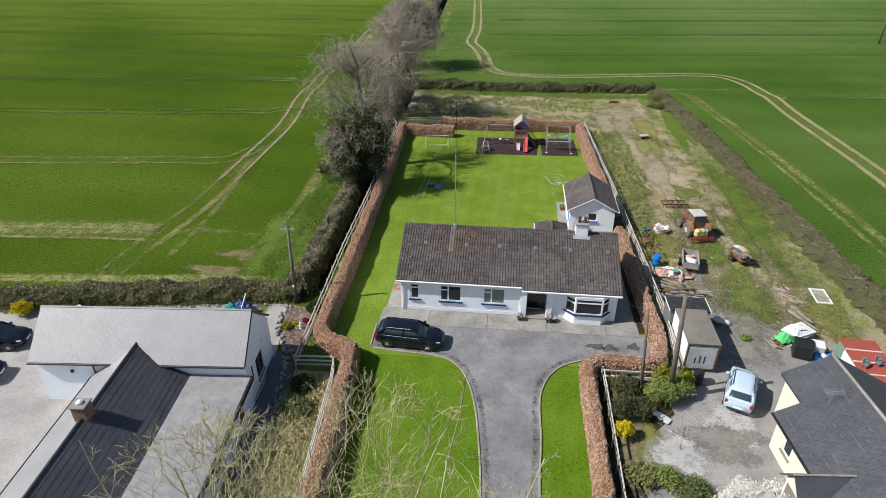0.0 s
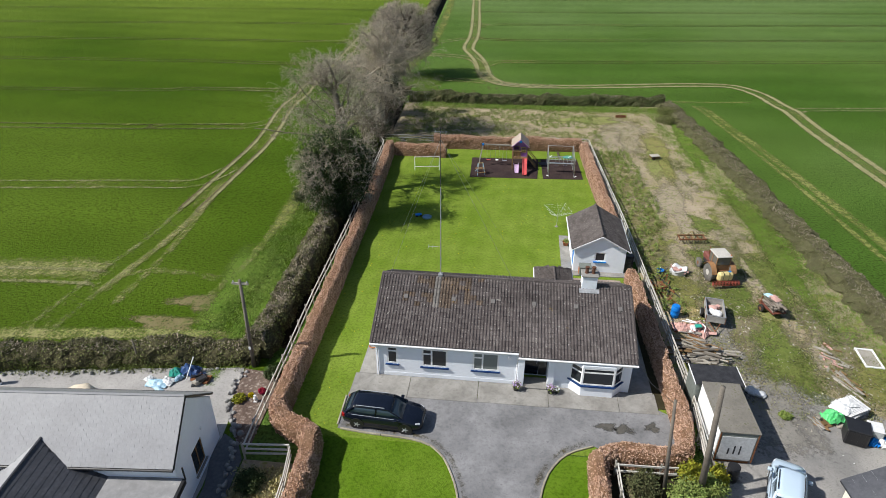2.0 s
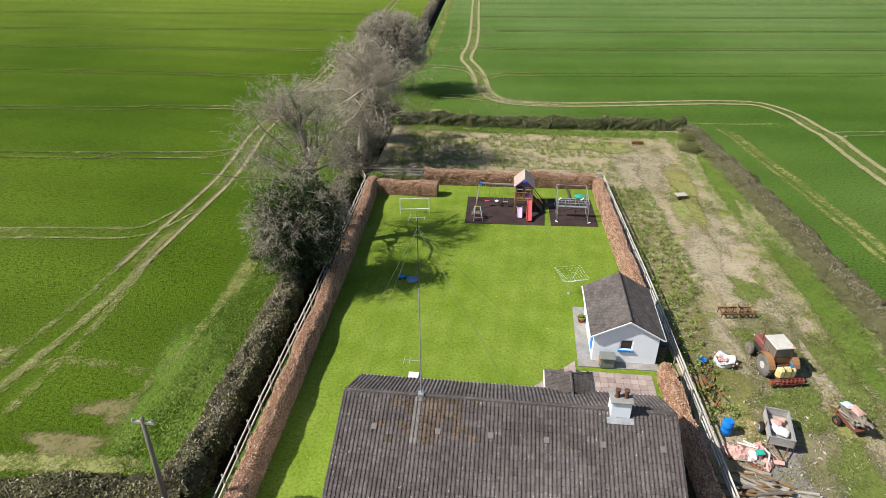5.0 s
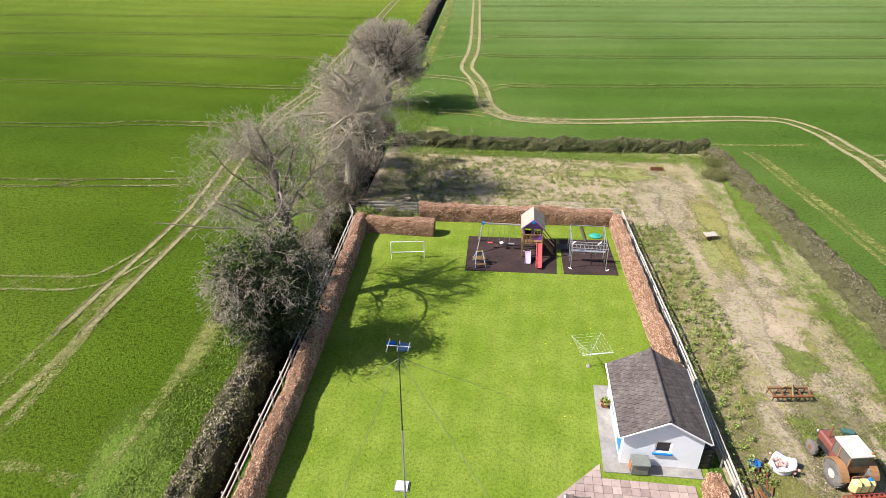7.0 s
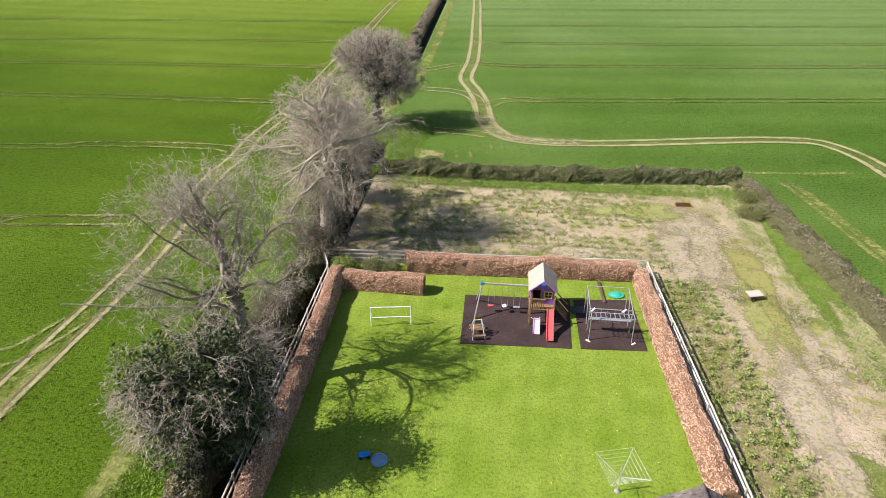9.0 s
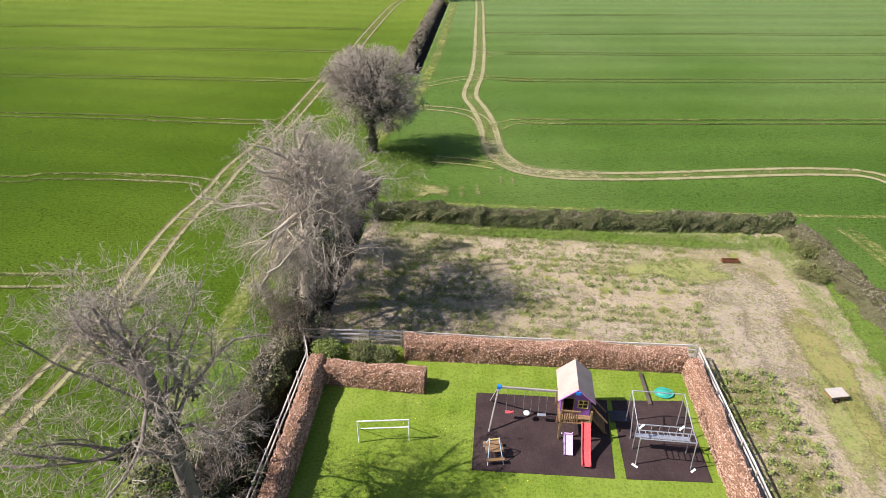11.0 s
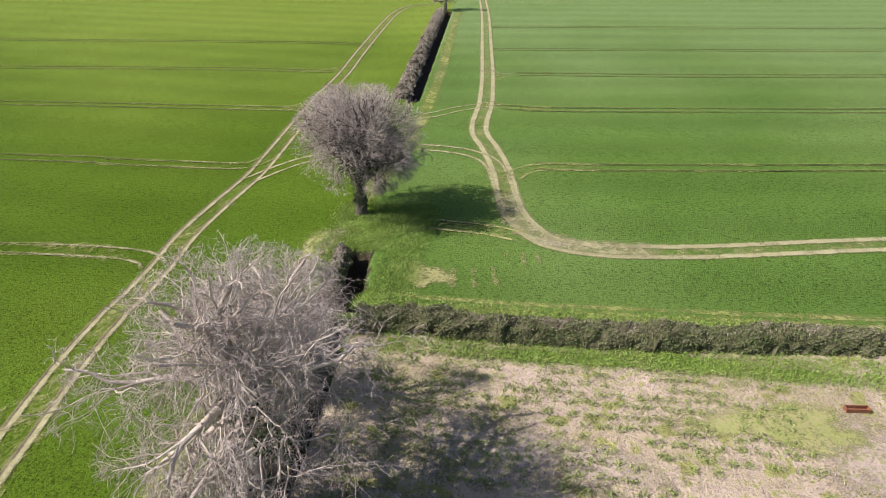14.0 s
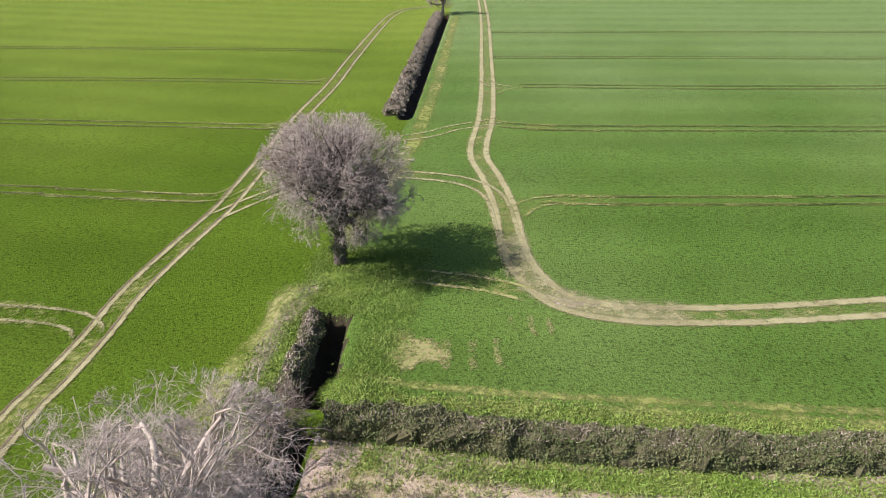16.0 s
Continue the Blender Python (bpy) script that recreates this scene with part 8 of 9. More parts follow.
def crumple(w, l, high, seed, m, folds=3.0, n=12):
    """A crumpled thick sheet over a low hump, with a ragged edge."""
    bm = bmesh.new()
    top, low = [], []
    for i in range(n + 1):
        for j in range(n + 1):
            u, v = 2 * i / n - 1, 2 * j / n - 1
            q = Vector((u * folds, v * folds, seed))
            e = 1 + 0.16 * noise.noise(Vector((math.atan2(v, u) * 1.5, seed, 0)))
            z = 0.03 + high * max(0.0, 1 - u * u) * max(0.0, 1 - v * v) + 0.5 * high * (noise.noise(q) + 0.5) + 0.2 * high * abs(noise.noise(q * 2.3))
            x, y = u * w / 2 * e + 0.05 * noise.noise(q + Vector((7, 0, 0))), v * l / 2 * e + 0.05 * noise.noise(q + Vector((0, 7, 0)))
            top.append(bm.verts.new(m @ Vector((x, y, max(0.025, z)))))
            low.append(bm.verts.new(m @ Vector((x, y, max(0.004, z - 0.02)))))
    k = n + 1
    for i in range(n):
        for j in range(n):
            a = i * k + j
            bm.faces.new((top[a], top[a + k], top[a + k + 1], top[a + 1]))
            bm.faces.new((low[a + 1], low[a + k + 1], low[a + k], low[a]))
    rim = [j for j in range(n)] + [n + i * k for i in range(n)] + [n * k + n - j for j in range(n)] + [(n - i) * k for i in range(n)]
    for a, b in zip(rim, rim[1:] + rim[:1]):
        bm.faces.new((top[a], top[b], low[b], low[a]))
    bmesh.ops.recalc_face_normals(bm, faces=bm.faces)
    return bm


def box_trailer():
    t = thing("trailer", "grey weathered box trailer loaded with pale rubbish", "trailer", (21.93, 8.12, 0.02), 79)
    part("floor", cube(-1.08, 1.08, -0.56, 0.56, 0.44, 0.5), WOOD_GREY, t)
    for s in (1, -1):
        for k in range(3):
            part("side_board", cube(-1.1, 1.1, s * 0.58 - 0.018, s * 0.58 + 0.018, 0.46 + 0.165 * k, 0.615 + 0.165 * k), PALE_BOARD, t)
            part("end_board", cube(s * 1.1 - 0.018, s * 1.1 + 0.018, -0.56, 0.56, 0.46 + 0.165 * k, 0.615 + 0.165 * k), PALE_BOARD, t)
        part("top_rail", cube(-1.13, 1.13, s * 0.58 - 0.03, s * 0.58 + 0.03, 0.955, 0.985), LEAD, t)
        part("end_rail", cube(s * 1.1 - 0.03, s * 1.1 + 0.03, -0.55, 0.55, 0.955, 0.985), LEAD, t)
        wheel(t, pose(0.15, s * 0.74, 0.32), 0.32, 0.18, LEAD)
        for x in (-1.08, 0.0, 1.08):
            part("stake", cube(x - 0.03, x + 0.03, s * 0.60, s * 0.63, 0.40, 0.95), RUST, t)
    part("axle", rods([((0.15, -0.7, 0.32), (0.15, 0.7, 0.32))], 0.04), RUST, t)
    part("drawbar", rods([((-1.0, -0.4, 0.42), (-1.95, 0, 0.3)), ((-1.0, 0.4, 0.42), (-1.95, 0, 0.3)), ((-1.9, 0, 0.3), (-1.9, 0, 0.0))], 0.03), RUST, t)
    for k, (x, y, r) in enumerate(((0.3, 0.1, 0.3), (-0.3, -0.15, 0.32), (-0.1, 0.22, 0.25), (0.55, -0.2, 0.22))):
        bm = bmesh.new()
        bmesh.ops.create_icosphere(bm, subdivisions=2, radius=r, matrix=pose(x, y, 0.55 + r * 0.5) @ Matrix.Diagonal((1, 1, 0.65, 1)))
        for v in bm.verts:
            v.co += Vector((noise.noise(v.co * 5), noise.noise(v.co * 5 + Vector((9, 0, 0))), noise.noise(v.co * 5 + Vector((0, 9, 0))))) * 0.1
        bag = solo("rubbish_bag", bm, WHITE_SHEET if k % 3 else PINK_SHEET, "crumpled bag of rubbish in the trailer", "rubbish bag", "rubbish bags")
        bag.matrix_basis = pose(21.93, 8.12, 0.02, 0, 0, 79)


box_trailer()


def log(rng, r, l):
    return rod(bmesh.new(), (-l / 2, 0, 0), (l / 2, 0, 0), r, r * 0.9, 7)


LOG_GREY = surf("weathered_log", (0.17, 0.145, 0.12), (0.25, 0.22, 0.19), (0.11, 0.09, 0.07), 1.0, 8.0, bump=0.6, bs=20.0, each=0.25)


def log_trailer():
    t = thing("trailer", "small flat trailer stacked with cut logs", "trailer", (26.2, 9.3, 0.02), 108)
    part("bed", cube(-0.8, 0.8, -0.5, 0.5, 0.42, 0.5), BROWN_PAINT, t)
    for s in (1, -1):
        wheel(t, pose(0.3, s * 0.62, 0.28), 0.28, 0.16, RUST)
        part("stake", cube(0.6, 0.66, s * 0.46 - 0.03, s * 0.46 + 0.03, 0.5, 1.05), RUST, t)
    part("drawbar", rod(bmesh.new(), (0.8, 0, 0.45), (1.5, 0, 0.1), 0.03), RUST, t)
    rng = random.Random(5)
    pile = thing("log_stack", "stack of cut logs with a scrap of blue sheet", "logs", (26.2, 9.3, 0.52), 108)
    me = [finish(log(rng, r, l), "log", LOG_GREY) for r, l in ((0.06, 1.2), (0.08, 1.1), (0.05, 1.3))]
    for j in range(5):
        for i in range(6 - j):
            piece("log", me[(i + j) % 3], pile, pose(rng.uniform(-0.15, 0.1), -0.36 + 0.145 * i + 0.07 * j, 0.07 + 0.125 * j, 0, rng.uniform(-4, 4), rng.uniform(-8, 8)))
    for j in range(16):
        a = pose(rng.uniform(-0.6, 0.1), rng.uniform(-0.4, 0.4), rng.uniform(0.15, 0.6), 0, rng.uniform(-12, 16), rng.uniform(-28, 28))
        piece("log", me[j % 3], pile, a)
    part("sheet", crumple(0.6, 0.5, 0.12, 2, pose(0.45, 0.12, 0.62, 0, 8, 0), n=8), PALE_BLUE, pile, "scrap of pale blue sheet")
    part("sheet", crumple(0.7, 0.6, 0.10, 3, pose(0.0, 0.0, 0.66, 4, -6, 10), n=8), PINK_SHEET, pile, "scrap of pink sheet")


log_trailer()


def heap(name, label, category, at, spread, n, sizes, mats, seed, high=0.5, flat=12, turn=26, poles=False):
    """Boards or poles thrown on a heap, each one a part."""
    rng = random.Random(seed)
    h = thing(name, label, category, at)
    for k in range(n):
        l, w, t = (rng.uniform(*v) for v in sizes)
        x, y = rng.gauss(0, spread[0] / 2.2), rng.gauss(0, spread[1] / 2.2)
        z = t / 2 + high * max(0, 1 - math.hypot(x / spread[0], y / spread[1])) * rng.random()
        m = pose(x, y, z, rng.uniform(-20, 20), rng.uniform(-flat, flat) * (z > t), rng.gauss(spread[2], turn))
        if poles:
            bm = rod(bmesh.new(), m @ Vector((-l / 2, 0, 0)), m @ Vector((l / 2, rng.uniform(-0.1, 0.1), 0)), w / 2, w * 0.36, 7)
        else:
            bm = cube(-l / 2, l / 2, -w / 2, w / 2, -t / 2, t / 2, m)
        part("pole" if poles else "board", bm, mats[k % len(mats)], h)
    return h


heap("wood_pile", "untidy heap of weathered poles and logs", "wood pile", (20.1, 4.0, 0.02), (1.5, 1.15, 168), 95, ((1.0, 2.4), (0.09, 0.20), (0.09, 0.12)), (WOOD_GREY, POLE_WOOD, WOOD_GREY, WOOD_BROWN), 1, 0.75, turn=13, poles=True)
scrap = heap("scrap_heap", "heap of pink sheeting, pipes, old boards and rubble", "scrap heap", (20.2, 6.6, 0.02), (1.3, 0.8, 150), 22, ((0.4, 1.4), (0.08, 0.3), (0.02, 0.05)), (PINK_SHEET, WOOD_GREY, RUST, WOOD_BROWN), 2, 0.45)
for k, (x, y, w, l, hh, m) in enumerate(((-0.7, 0.1, 1.1, 0.9, 0.32, PINK_SHEET), (0.35, 0.2, 1.2, 1.0, 0.42, PINK_SHEET), (0.6, -0.5, 0.8, 0.6, 0.25, PINK_SHEET), (0.0, -0.2, 0.7, 0.5, 0.4, WHITE_SHEET))):
    part("sheet", crumple(w, l, hh, 11 + k, pose(x, y, 0.0, 0, 0, 25 * k)), m, scrap, "crumpled pink sheet" if m is PINK_SHEET else "crumpled white sheet")
part("crate", cube(-0.22, 0.22, -0.16, 0.16, 0.0, 0.06, pose(0.25, -0.25, 0.56, 6, -4, 8), 0.02), TEAL_PLASTIC, scrap, "green plastic crate lid")
part("pipe", rods([((-0.6, 0.5, 0.4), (0.2, 0.0, 0.62)), ((-0.3, 0.6, 0.45), (0.1, 0.1, 0.65)), ((0.55, 0.35, 0.45), (0.75, -0.2, 0.5)), ((0.75, -0.2, 0.5), (0.6, -0.6, 0.35))], 0.035, 7), PVC, scrap, "pale plastic pipes")
heap("scrap_heap", "rusty iron bars and scrap beside the fence", "scrap heap", (19.3, 11.3, 0.02), (0.7, 1.4, 100), 22, ((0.4, 1.8), (0.04, 0.14), (0.03, 0.1)), (RUST, RUST, DARK_METAL, WOOD_BROWN), 3, 0.3)
heap("scrap_heap", "rusty iron bars and scrap beside the fence", "scrap heap", (19.7, 13.4, 0.02), (0.5, 0.7, 60), 14, ((0.4, 1.4), (0.04, 0.1), (0.03, 0.08)), (RUST, DARK_METAL), 4, 0.25)
heap("plank_heap", "loose planks and broken stone along the bank", "planks", (28.2, 4.4, 0.02), (0.7, 2.2, 120), 26, ((0.2, 0.9), (0.06, 0.16), (0.03, 0.09)), (WOOD_GREY, PINK_SHEET, WOOD_BROWN, WOOD_GREY), 5, 0.15)
heap("plank_heap", "long pale plank and offcuts on the grass", "planks", (28.3, 2.2, 0.02), (0.4, 0.8, 115), 8, ((1.0, 2.7), (0.09, 0.15), (0.03, 0.06)), (WOOD_GREY, WOOD_BROWN), 6, 0.1, turn=9)
tarp = heap("tarpaulin_heap", "crumpled green sheet over boxes and boards", "tarpaulin", (25.85, -1.15, 0.02), (0.6, 0.45, 30), 10, ((0.3, 0.9), (0.15, 0.4), (0.03, 0.1)), (WOOD_BROWN, WOOD_GREY), 7, 0.4, 25)
part("sheet", crumple(1.1, 0.9, 0.42, 21, pose(0.15, 0.15, 0.1, 0, 0, 20)), GREEN_SHEET, tarp, "crumpled green plastic sheet")
part("sheet", crumple(0.6, 0.5, 0.3, 22, pose(0.45, 0.5, 0.1, 0, 0, -30)), GREEN_SHEET, tarp)
heap("pallet", "loose broken pallet boards beside the tarpaulin", "pallets", (25.1, -1.5, 0.02), (0.35, 0.4, 120), 8, ((0.7, 1.0), (0.08, 0.12), (0.02, 0.04)), (PALE_BOARD, WOOD_BROWN), 17, 0.1, turn=8)
rub = heap("rubbish_heap", "blue sheeting and plastic rubbish beside the tank", "rubbish", (27.8, -2.5, 0.02), (0.4, 0.3, 10), 5, ((0.3, 0.6), (0.2, 0.4), (0.03, 0.1)), (WHITE_SHEET, AMBER), 8, 0.3, 25)
for k, (x, y, m) in enumerate(((-0.4, -0.1, BRIGHT_BLUE), (0.3, 0.0, BRIGHT_BLUE), (0.0, 0.3, BLACK), (0.45, 0.45, AMBER), (-0.02, -0.15, WHITE_SHEET))):
    part("bag", crumple(0.55, 0.5, 0.34, 31 + k, pose(x, y, 0.0, 0, 0, 40 * k), n=9), m, rub)
blue = thing("rubbish_heap", "blue and turquoise sheeting dumped below the hedge", "rubbish", (-11.6, -1.3, 0.02))
for k, (x, y, w, l, hh, m) in enumerate(((0.25, 0.1, 1.3, 0.7, 0.5, DARK_BLUE), (-0.55, -0.1, 0.8, 0.55, 0.35, TEAL_PLASTIC), (0.9, -0.25, 0.9, 0.5, 0.25, DARK_BLUE), (-0.2, -0.45, 0.6, 0.3, 0.2, PALE_BLUE))):
    part("sheet", crumple(w, l, hh, 41 + k, pose(x, y, 0, 0, 0, 17 * k)), m, blue)
part("pole", rods([((0.3, -0.6, 0.1), (0.5, 0.4, 1.1))], 0.03), PVC, blue)
pale = thing("rubbish_heap", "crumpled pale blue and white sheeting on the gravel", "rubbish", (-12.9, -2.3, 0.02))
for k, (x, y, w, l, hh, m) in enumerate(((0.0, 0.0, 1.3, 0.7, 0.16, PALE_BLUE), (0.55, 0.2, 0.8, 0.6, 0.2, WHITE_SHEET), (-0.7, 0.35, 0.45, 0.5, 0.12, WHITE_SHEET), (0.3, -0.45, 0.9, 0.35, 0.1, PALE_BLUE))):
    part("sheet", crumple(w, l, hh, 51 + k, pose(x, y, 0, 0, 0, -14 * k)), m, pale)
heap("rubbish_heap", "dark boxes and boards stacked by the rockery", "rubbish", (-10.4, -1.7, 0.02), (0.6, 0.4, 60), 9, ((0.4, 0.8), (0.2, 0.4), (0.08, 0.25)), (BLACK, WOOD_GREY, RUST), 11, 0.4, 20)
ps = thing("pallet_stack", "stack of pale slatted pallets and foam sheets", "pallets", (27.2, -0.35, 0.02), 118)
for k in range(4):
    for j in range(9):
        part("slat", cube(-0.62, 0.62, -0.82 + 0.185 * j, -0.70 + 0.185 * j, 0.13 + 0.15 * k, 0.16 + 0.15 * k, pose(0.04 * (k % 2), 0.03 * k, 0, 0, 0, 3 * (k % 3))), WHITE_SHEET if k > 1 else PALE_BOARD, ps)
    for x in (-0.6, -0.05, 0.5):
        part("bearer", cube(x, x + 0.1, -0.8, 0.8, 0.02 + 0.15 * k, 0.128 + 0.15 * k, pose(0.04 * (k % 2), 0.03 * k, 0, 0, 0, 3 * (k % 3))), PALE_BOARD, ps)
part("foam_sheet", crumple(1.0, 0.9, 0.22, 61, pose(0.1, 0.75, 0.55, 0, 0, 15)), WHITE_SHEET, ps, "crumpled white foam sheet")
part("foam_sheet", crumple(0.7, 0.8, 0.15, 62, pose(0.2, 0.1, 0.63, 0, 0, -15)), WHITE_SHEET, ps)
tk = thing("water_tank", "square black plastic tank with a ribbed lid", "tank", (26.55, -2.35, 0.02), -18)
part("body", cube(-0.55, 0.55, -0.5, 0.5, 0, 0.95, bevel=0.06), BLACK, tk)
part("lid", cube(-0.58, 0.58, -0.53, 0.53, 0.952, 1.02, bevel=0.02), BLACK, tk)
for k in range(4):
    part("rib", cube(-0.5 + 0.27 * k, -0.42 + 0.27 * k, -0.52, -0.502, 0.08, 0.9), BLACK, tk)
gb = thing("freezer", "old pale grey chest freezer in the yard", "freezer", (27.55, -2.15, 0.02), -15)
part("body", cube(-0.35, 0.35, -0.4, 0.4, 0, 0.8, bevel=0.03), surf("grey_enamel", (0.42, 0.44, 0.45), (0.36, 0.38, 0.39), None, 1.5, 8.0, rough=0.4, bump=0.0), gb)
part("lid", cube(-0.36, 0.36, -0.41, 0.41, 0.802, 0.87, bevel=0.02), WHITE_SHEET, gb)
ba = thing("barrel", "bright blue plastic barrel standing in the plot", "barrel", (19.35, 8.1, 0.02))
part("body", lathe([(0.24, 0), (0.28, 0.03), (0.29, 0.25), (0.3, 0.27), (0.29, 0.3), (0.29, 0.58), (0.3, 0.6), (0.29, 0.63), (0.28, 0.85), (0.24, 0.88)], 24), BRIGHT_BLUE, ba, "", True)
part("rim", lathe([(0.2, 0.885), (0.25, 0.885), (0.25, 0.92), (0.2, 0.92)], 20), BRIGHT_BLUE, ba)
part("bung", lathe([(0.04, 0.882), (0.04, 0.91)], 10, pose(0.1, 0, 0)), BLACK, ba)
tb = solo("tub", lathe([(0.2, 0), (0.26, 0.2), (0.28, 0.2), (0.28, 0.22), (0.24, 0.22), (0.19, 0.04)], 18, pose(19.5, 13.9, 0.05)), BRIGHT_BLUE, "small bright blue tub on the soil", "tub")


def bulk_bag():
    b = thing("bulk_bag", "open white bulk bag half full of rubble", "bulk bag", (20.85, 13.9, 0.02), 20)
    ring = []
    for k, (r, z) in enumerate(((0.5, 0.0), (0.56, 0.2), (0.52, 0.4), (0.56, 0.46), (0.46, 0.44), (0.42, 0.25))):
        ring.append([(r * math.cos(a) * (1.2 + 0.1 * math.sin(3 * a + k)), r * math.sin(a) * (1 + 0.14 * math.sin(2 * a + 1.7 * k)), z * (1 + 0.25 * math.sin(4 * a + 2))) for a in (2 * math.pi * i / 20 for i in range(20))])
    part("bag", loft(ring), WHITE_SHEET, b, "", True)
    rng = np.random.default_rng(3)
    bm = bmesh.new()
    for k in range(26):
        x, y = rng.normal(0, 0.22, 2)
        bmesh.ops.create_icosphere(bm, subdivisions=1, radius=rng.uniform(0.05, 0.1), matrix=pose(x, y, 0.32 + rng.random() * 0.1))
    tagged(part("rubble", bm, PINK_SHEET, b, "broken brick and stone"), kind="stuff")


bulk_bag()
im = thing("harrow", "rusty brown farm implement with curved tines", "farm implement", (23.05, 19.15, 0.02), 7)
part("beam", cube(-1.15, 1.15, 0.3, 0.42, 0.42, 0.54), paint("faded_brown_steel", (0.20, 0.12, 0.055), 0.8), im, "faded brown beam")
part("beam", cube(-1.15, 1.15, -0.35, -0.25, 0.36, 0.46), RUST, im)
for x in (-1.05, -0.5, 0.0, 0.5, 1.05):
    part("crossbar", cube(x - 0.04, x + 0.04, -0.3, 0.35, 0.4, 0.47), RUST, im)
    part("tine", rods([((x, 0.36, 0.42), (x, 0.45, 0.0)), ((x, -0.3, 0.36), (x, -0.2, 0.0))], 0.025, 5), DARK_METAL, im)
part("headstock", rods([((-0.35, 0.36, 0.5), (0, 0.1, 1.0)), ((0.35, 0.36, 0.5), (0, 0.1, 1.0)), ((0, 0.1, 1.0), (0.0, -0.3, 0.45))], 0.04), paint("faded_yellow", (0.27, 0.22, 0.10), 0.8), im)
gx = solo("green_box", cube(-0.3, 0.3, -0.16, 0.16, 0, 0.22, pose(25.2, 16.7, 0.03, 0, 0, -12), 0.03), paint("dark_teal", (0.05, 0.13, 0.12)), "dark green plastic box lying on bare soil", "box")
wf = thing("window_frame", "old white window frame lying in the grass", "window frame", (30.62, 4.75, 0.06), -4)
for x0, x1, y0, y1 in ((-0.55, 0.55, -0.95, -0.85), (-0.55, 0.55, 0.85, 0.95), (-0.55, -0.45, -0.85, 0.85), (0.45, 0.55, -0.85, 0.85)):
    part("rail", cube(x0, x1, y0, y1, 0, 0.09, bevel=0.01), PVC, wf)
part("board", cube(-0.448, 0.448, -0.848, 0.848, 0.0, 0.03), WOOD_GREY, wf)
sk = thing("sack_heap", "clear plastic sacks slumped on the stony track", "sacks", (22.3, 0.65, 0.02))
for k, (x, y, r) in enumerate(((0, 0, 0.32), (0.35, -0.15, 0.28), (-0.1, 0.3, 0.26))):
    bm = bmesh.new()
    bmesh.ops.create_icosphere(bm, subdivisions=3, radius=r, matrix=pose(x, y, r * 0.62) @ Matrix.Diagonal((1.1, 0.9, 0.62, 1)))
    for v in bm.verts:
        v.co += Vector((noise.noise(v.co * 6), noise.noise(v.co * 6 + Vector((9, 0, 0))), 0.6 * noise.noise(v.co * 6 + Vector((0, 9, 0))))) * 0.09
    part("sack", bm, surf("clear_plastic" + "abc"[k], (0.55, 0.57, 0.6), (0.45, 0.47, 0.5), None, 2.0, 9.0, rough=0.25, bump=0.3), sk)
bh = thing("cart", "small wooden cart with a pale lid in rough grass", "cart", (23.5, 38.1, 0.02), 12)
bh.matrix_basis = bh.matrix_basis @ Matrix.Scale(0.78, 4)
part("body", cube(-0.62, 0.62, -0.42, 0.42, 0.22, 0.52, bevel=0.02), WOOD_BROWN, bh)
part("lid", cube(-0.66, 0.66, -0.46, 0.46, 0.524, 0.58, pose(0, 0, 0, 2, -2, 0), 0.015), WOOD_GREY, bh, "pale weathered board lid")
part("shaft", rods([((0.6, 0, 0.3), (1.0, 0.0, 0.1))], 0.03), WOOD_GREY, bh)
for s in (1, -1):
    wheel(bh, pose(-0.3, s * 0.5, 0.24), 0.24, 0.09, RUST)
rt = thing("trough", "rusty iron trough lying in the rough grass", "trough", (21.85, 52.6, 0.02), 4)
bm = bmesh.new()
for x0, x1, y0, y1, z0, z1 in ((-0.8, 0.8, -0.2, 0.2, 0.05, 0.08), (-0.8, 0.8, -0.22, -0.18, 0.05, 0.4), (-0.8, 0.8, 0.18, 0.22, 0.05, 0.4), (-0.82, -0.78, -0.22, 0.22, 0.05, 0.4), (0.78, 0.82, -0.22, 0.22, 0.05, 0.4)):
    box(bm, x0, x1, y0, y1, z0, z1)
bmesh.ops.scale(bm, vec=(0.78, 0.78, 0.7), verts=bm.verts)
part("body", bm, RUST, rt)
for x in (-0.6, 0.6):
    part("foot", cube(x * 0.75 - 0.04, x * 0.75 + 0.04, -0.15, 0.15, 0, 0.034), RUST, rt)
dr = thing("oil_drum", "black drum standing beside the lorry body", "drum", (19.2, -5.75, 0.02))
part("body", lathe([(0.28, 0), (0.3, 0.02), (0.3, 0.28), (0.31, 0.3), (0.3, 0.32), (0.3, 0.58), (0.31, 0.6), (0.3, 0.62), (0.3, 0.86), (0.28, 0.88)], 22), BLACK, dr, "", True)
part("rim", lathe([(0.26, 0.885), (0.305, 0.885), (0.305, 0.91), (0.26, 0.91)], 20), BLACK, dr)
rag = bmesh.new()
for k in range(3):
    prism(rag, [(-0.25, -0.15), (0.2, -0.2), (0.3, 0.12), (0.0, 0.22), (-0.3, 0.1)], 0.02 + 0.035 * k, 0.05 + 0.035 * k, pose(16.3 + 0.2 * k, -8.75 - 0.25 * k, 0.05, 4 * k, 3, 30 * k))
solo("cloth", rag, WHITE_SHEET, "crumpled white cloth lying on the gravel", "cloth")

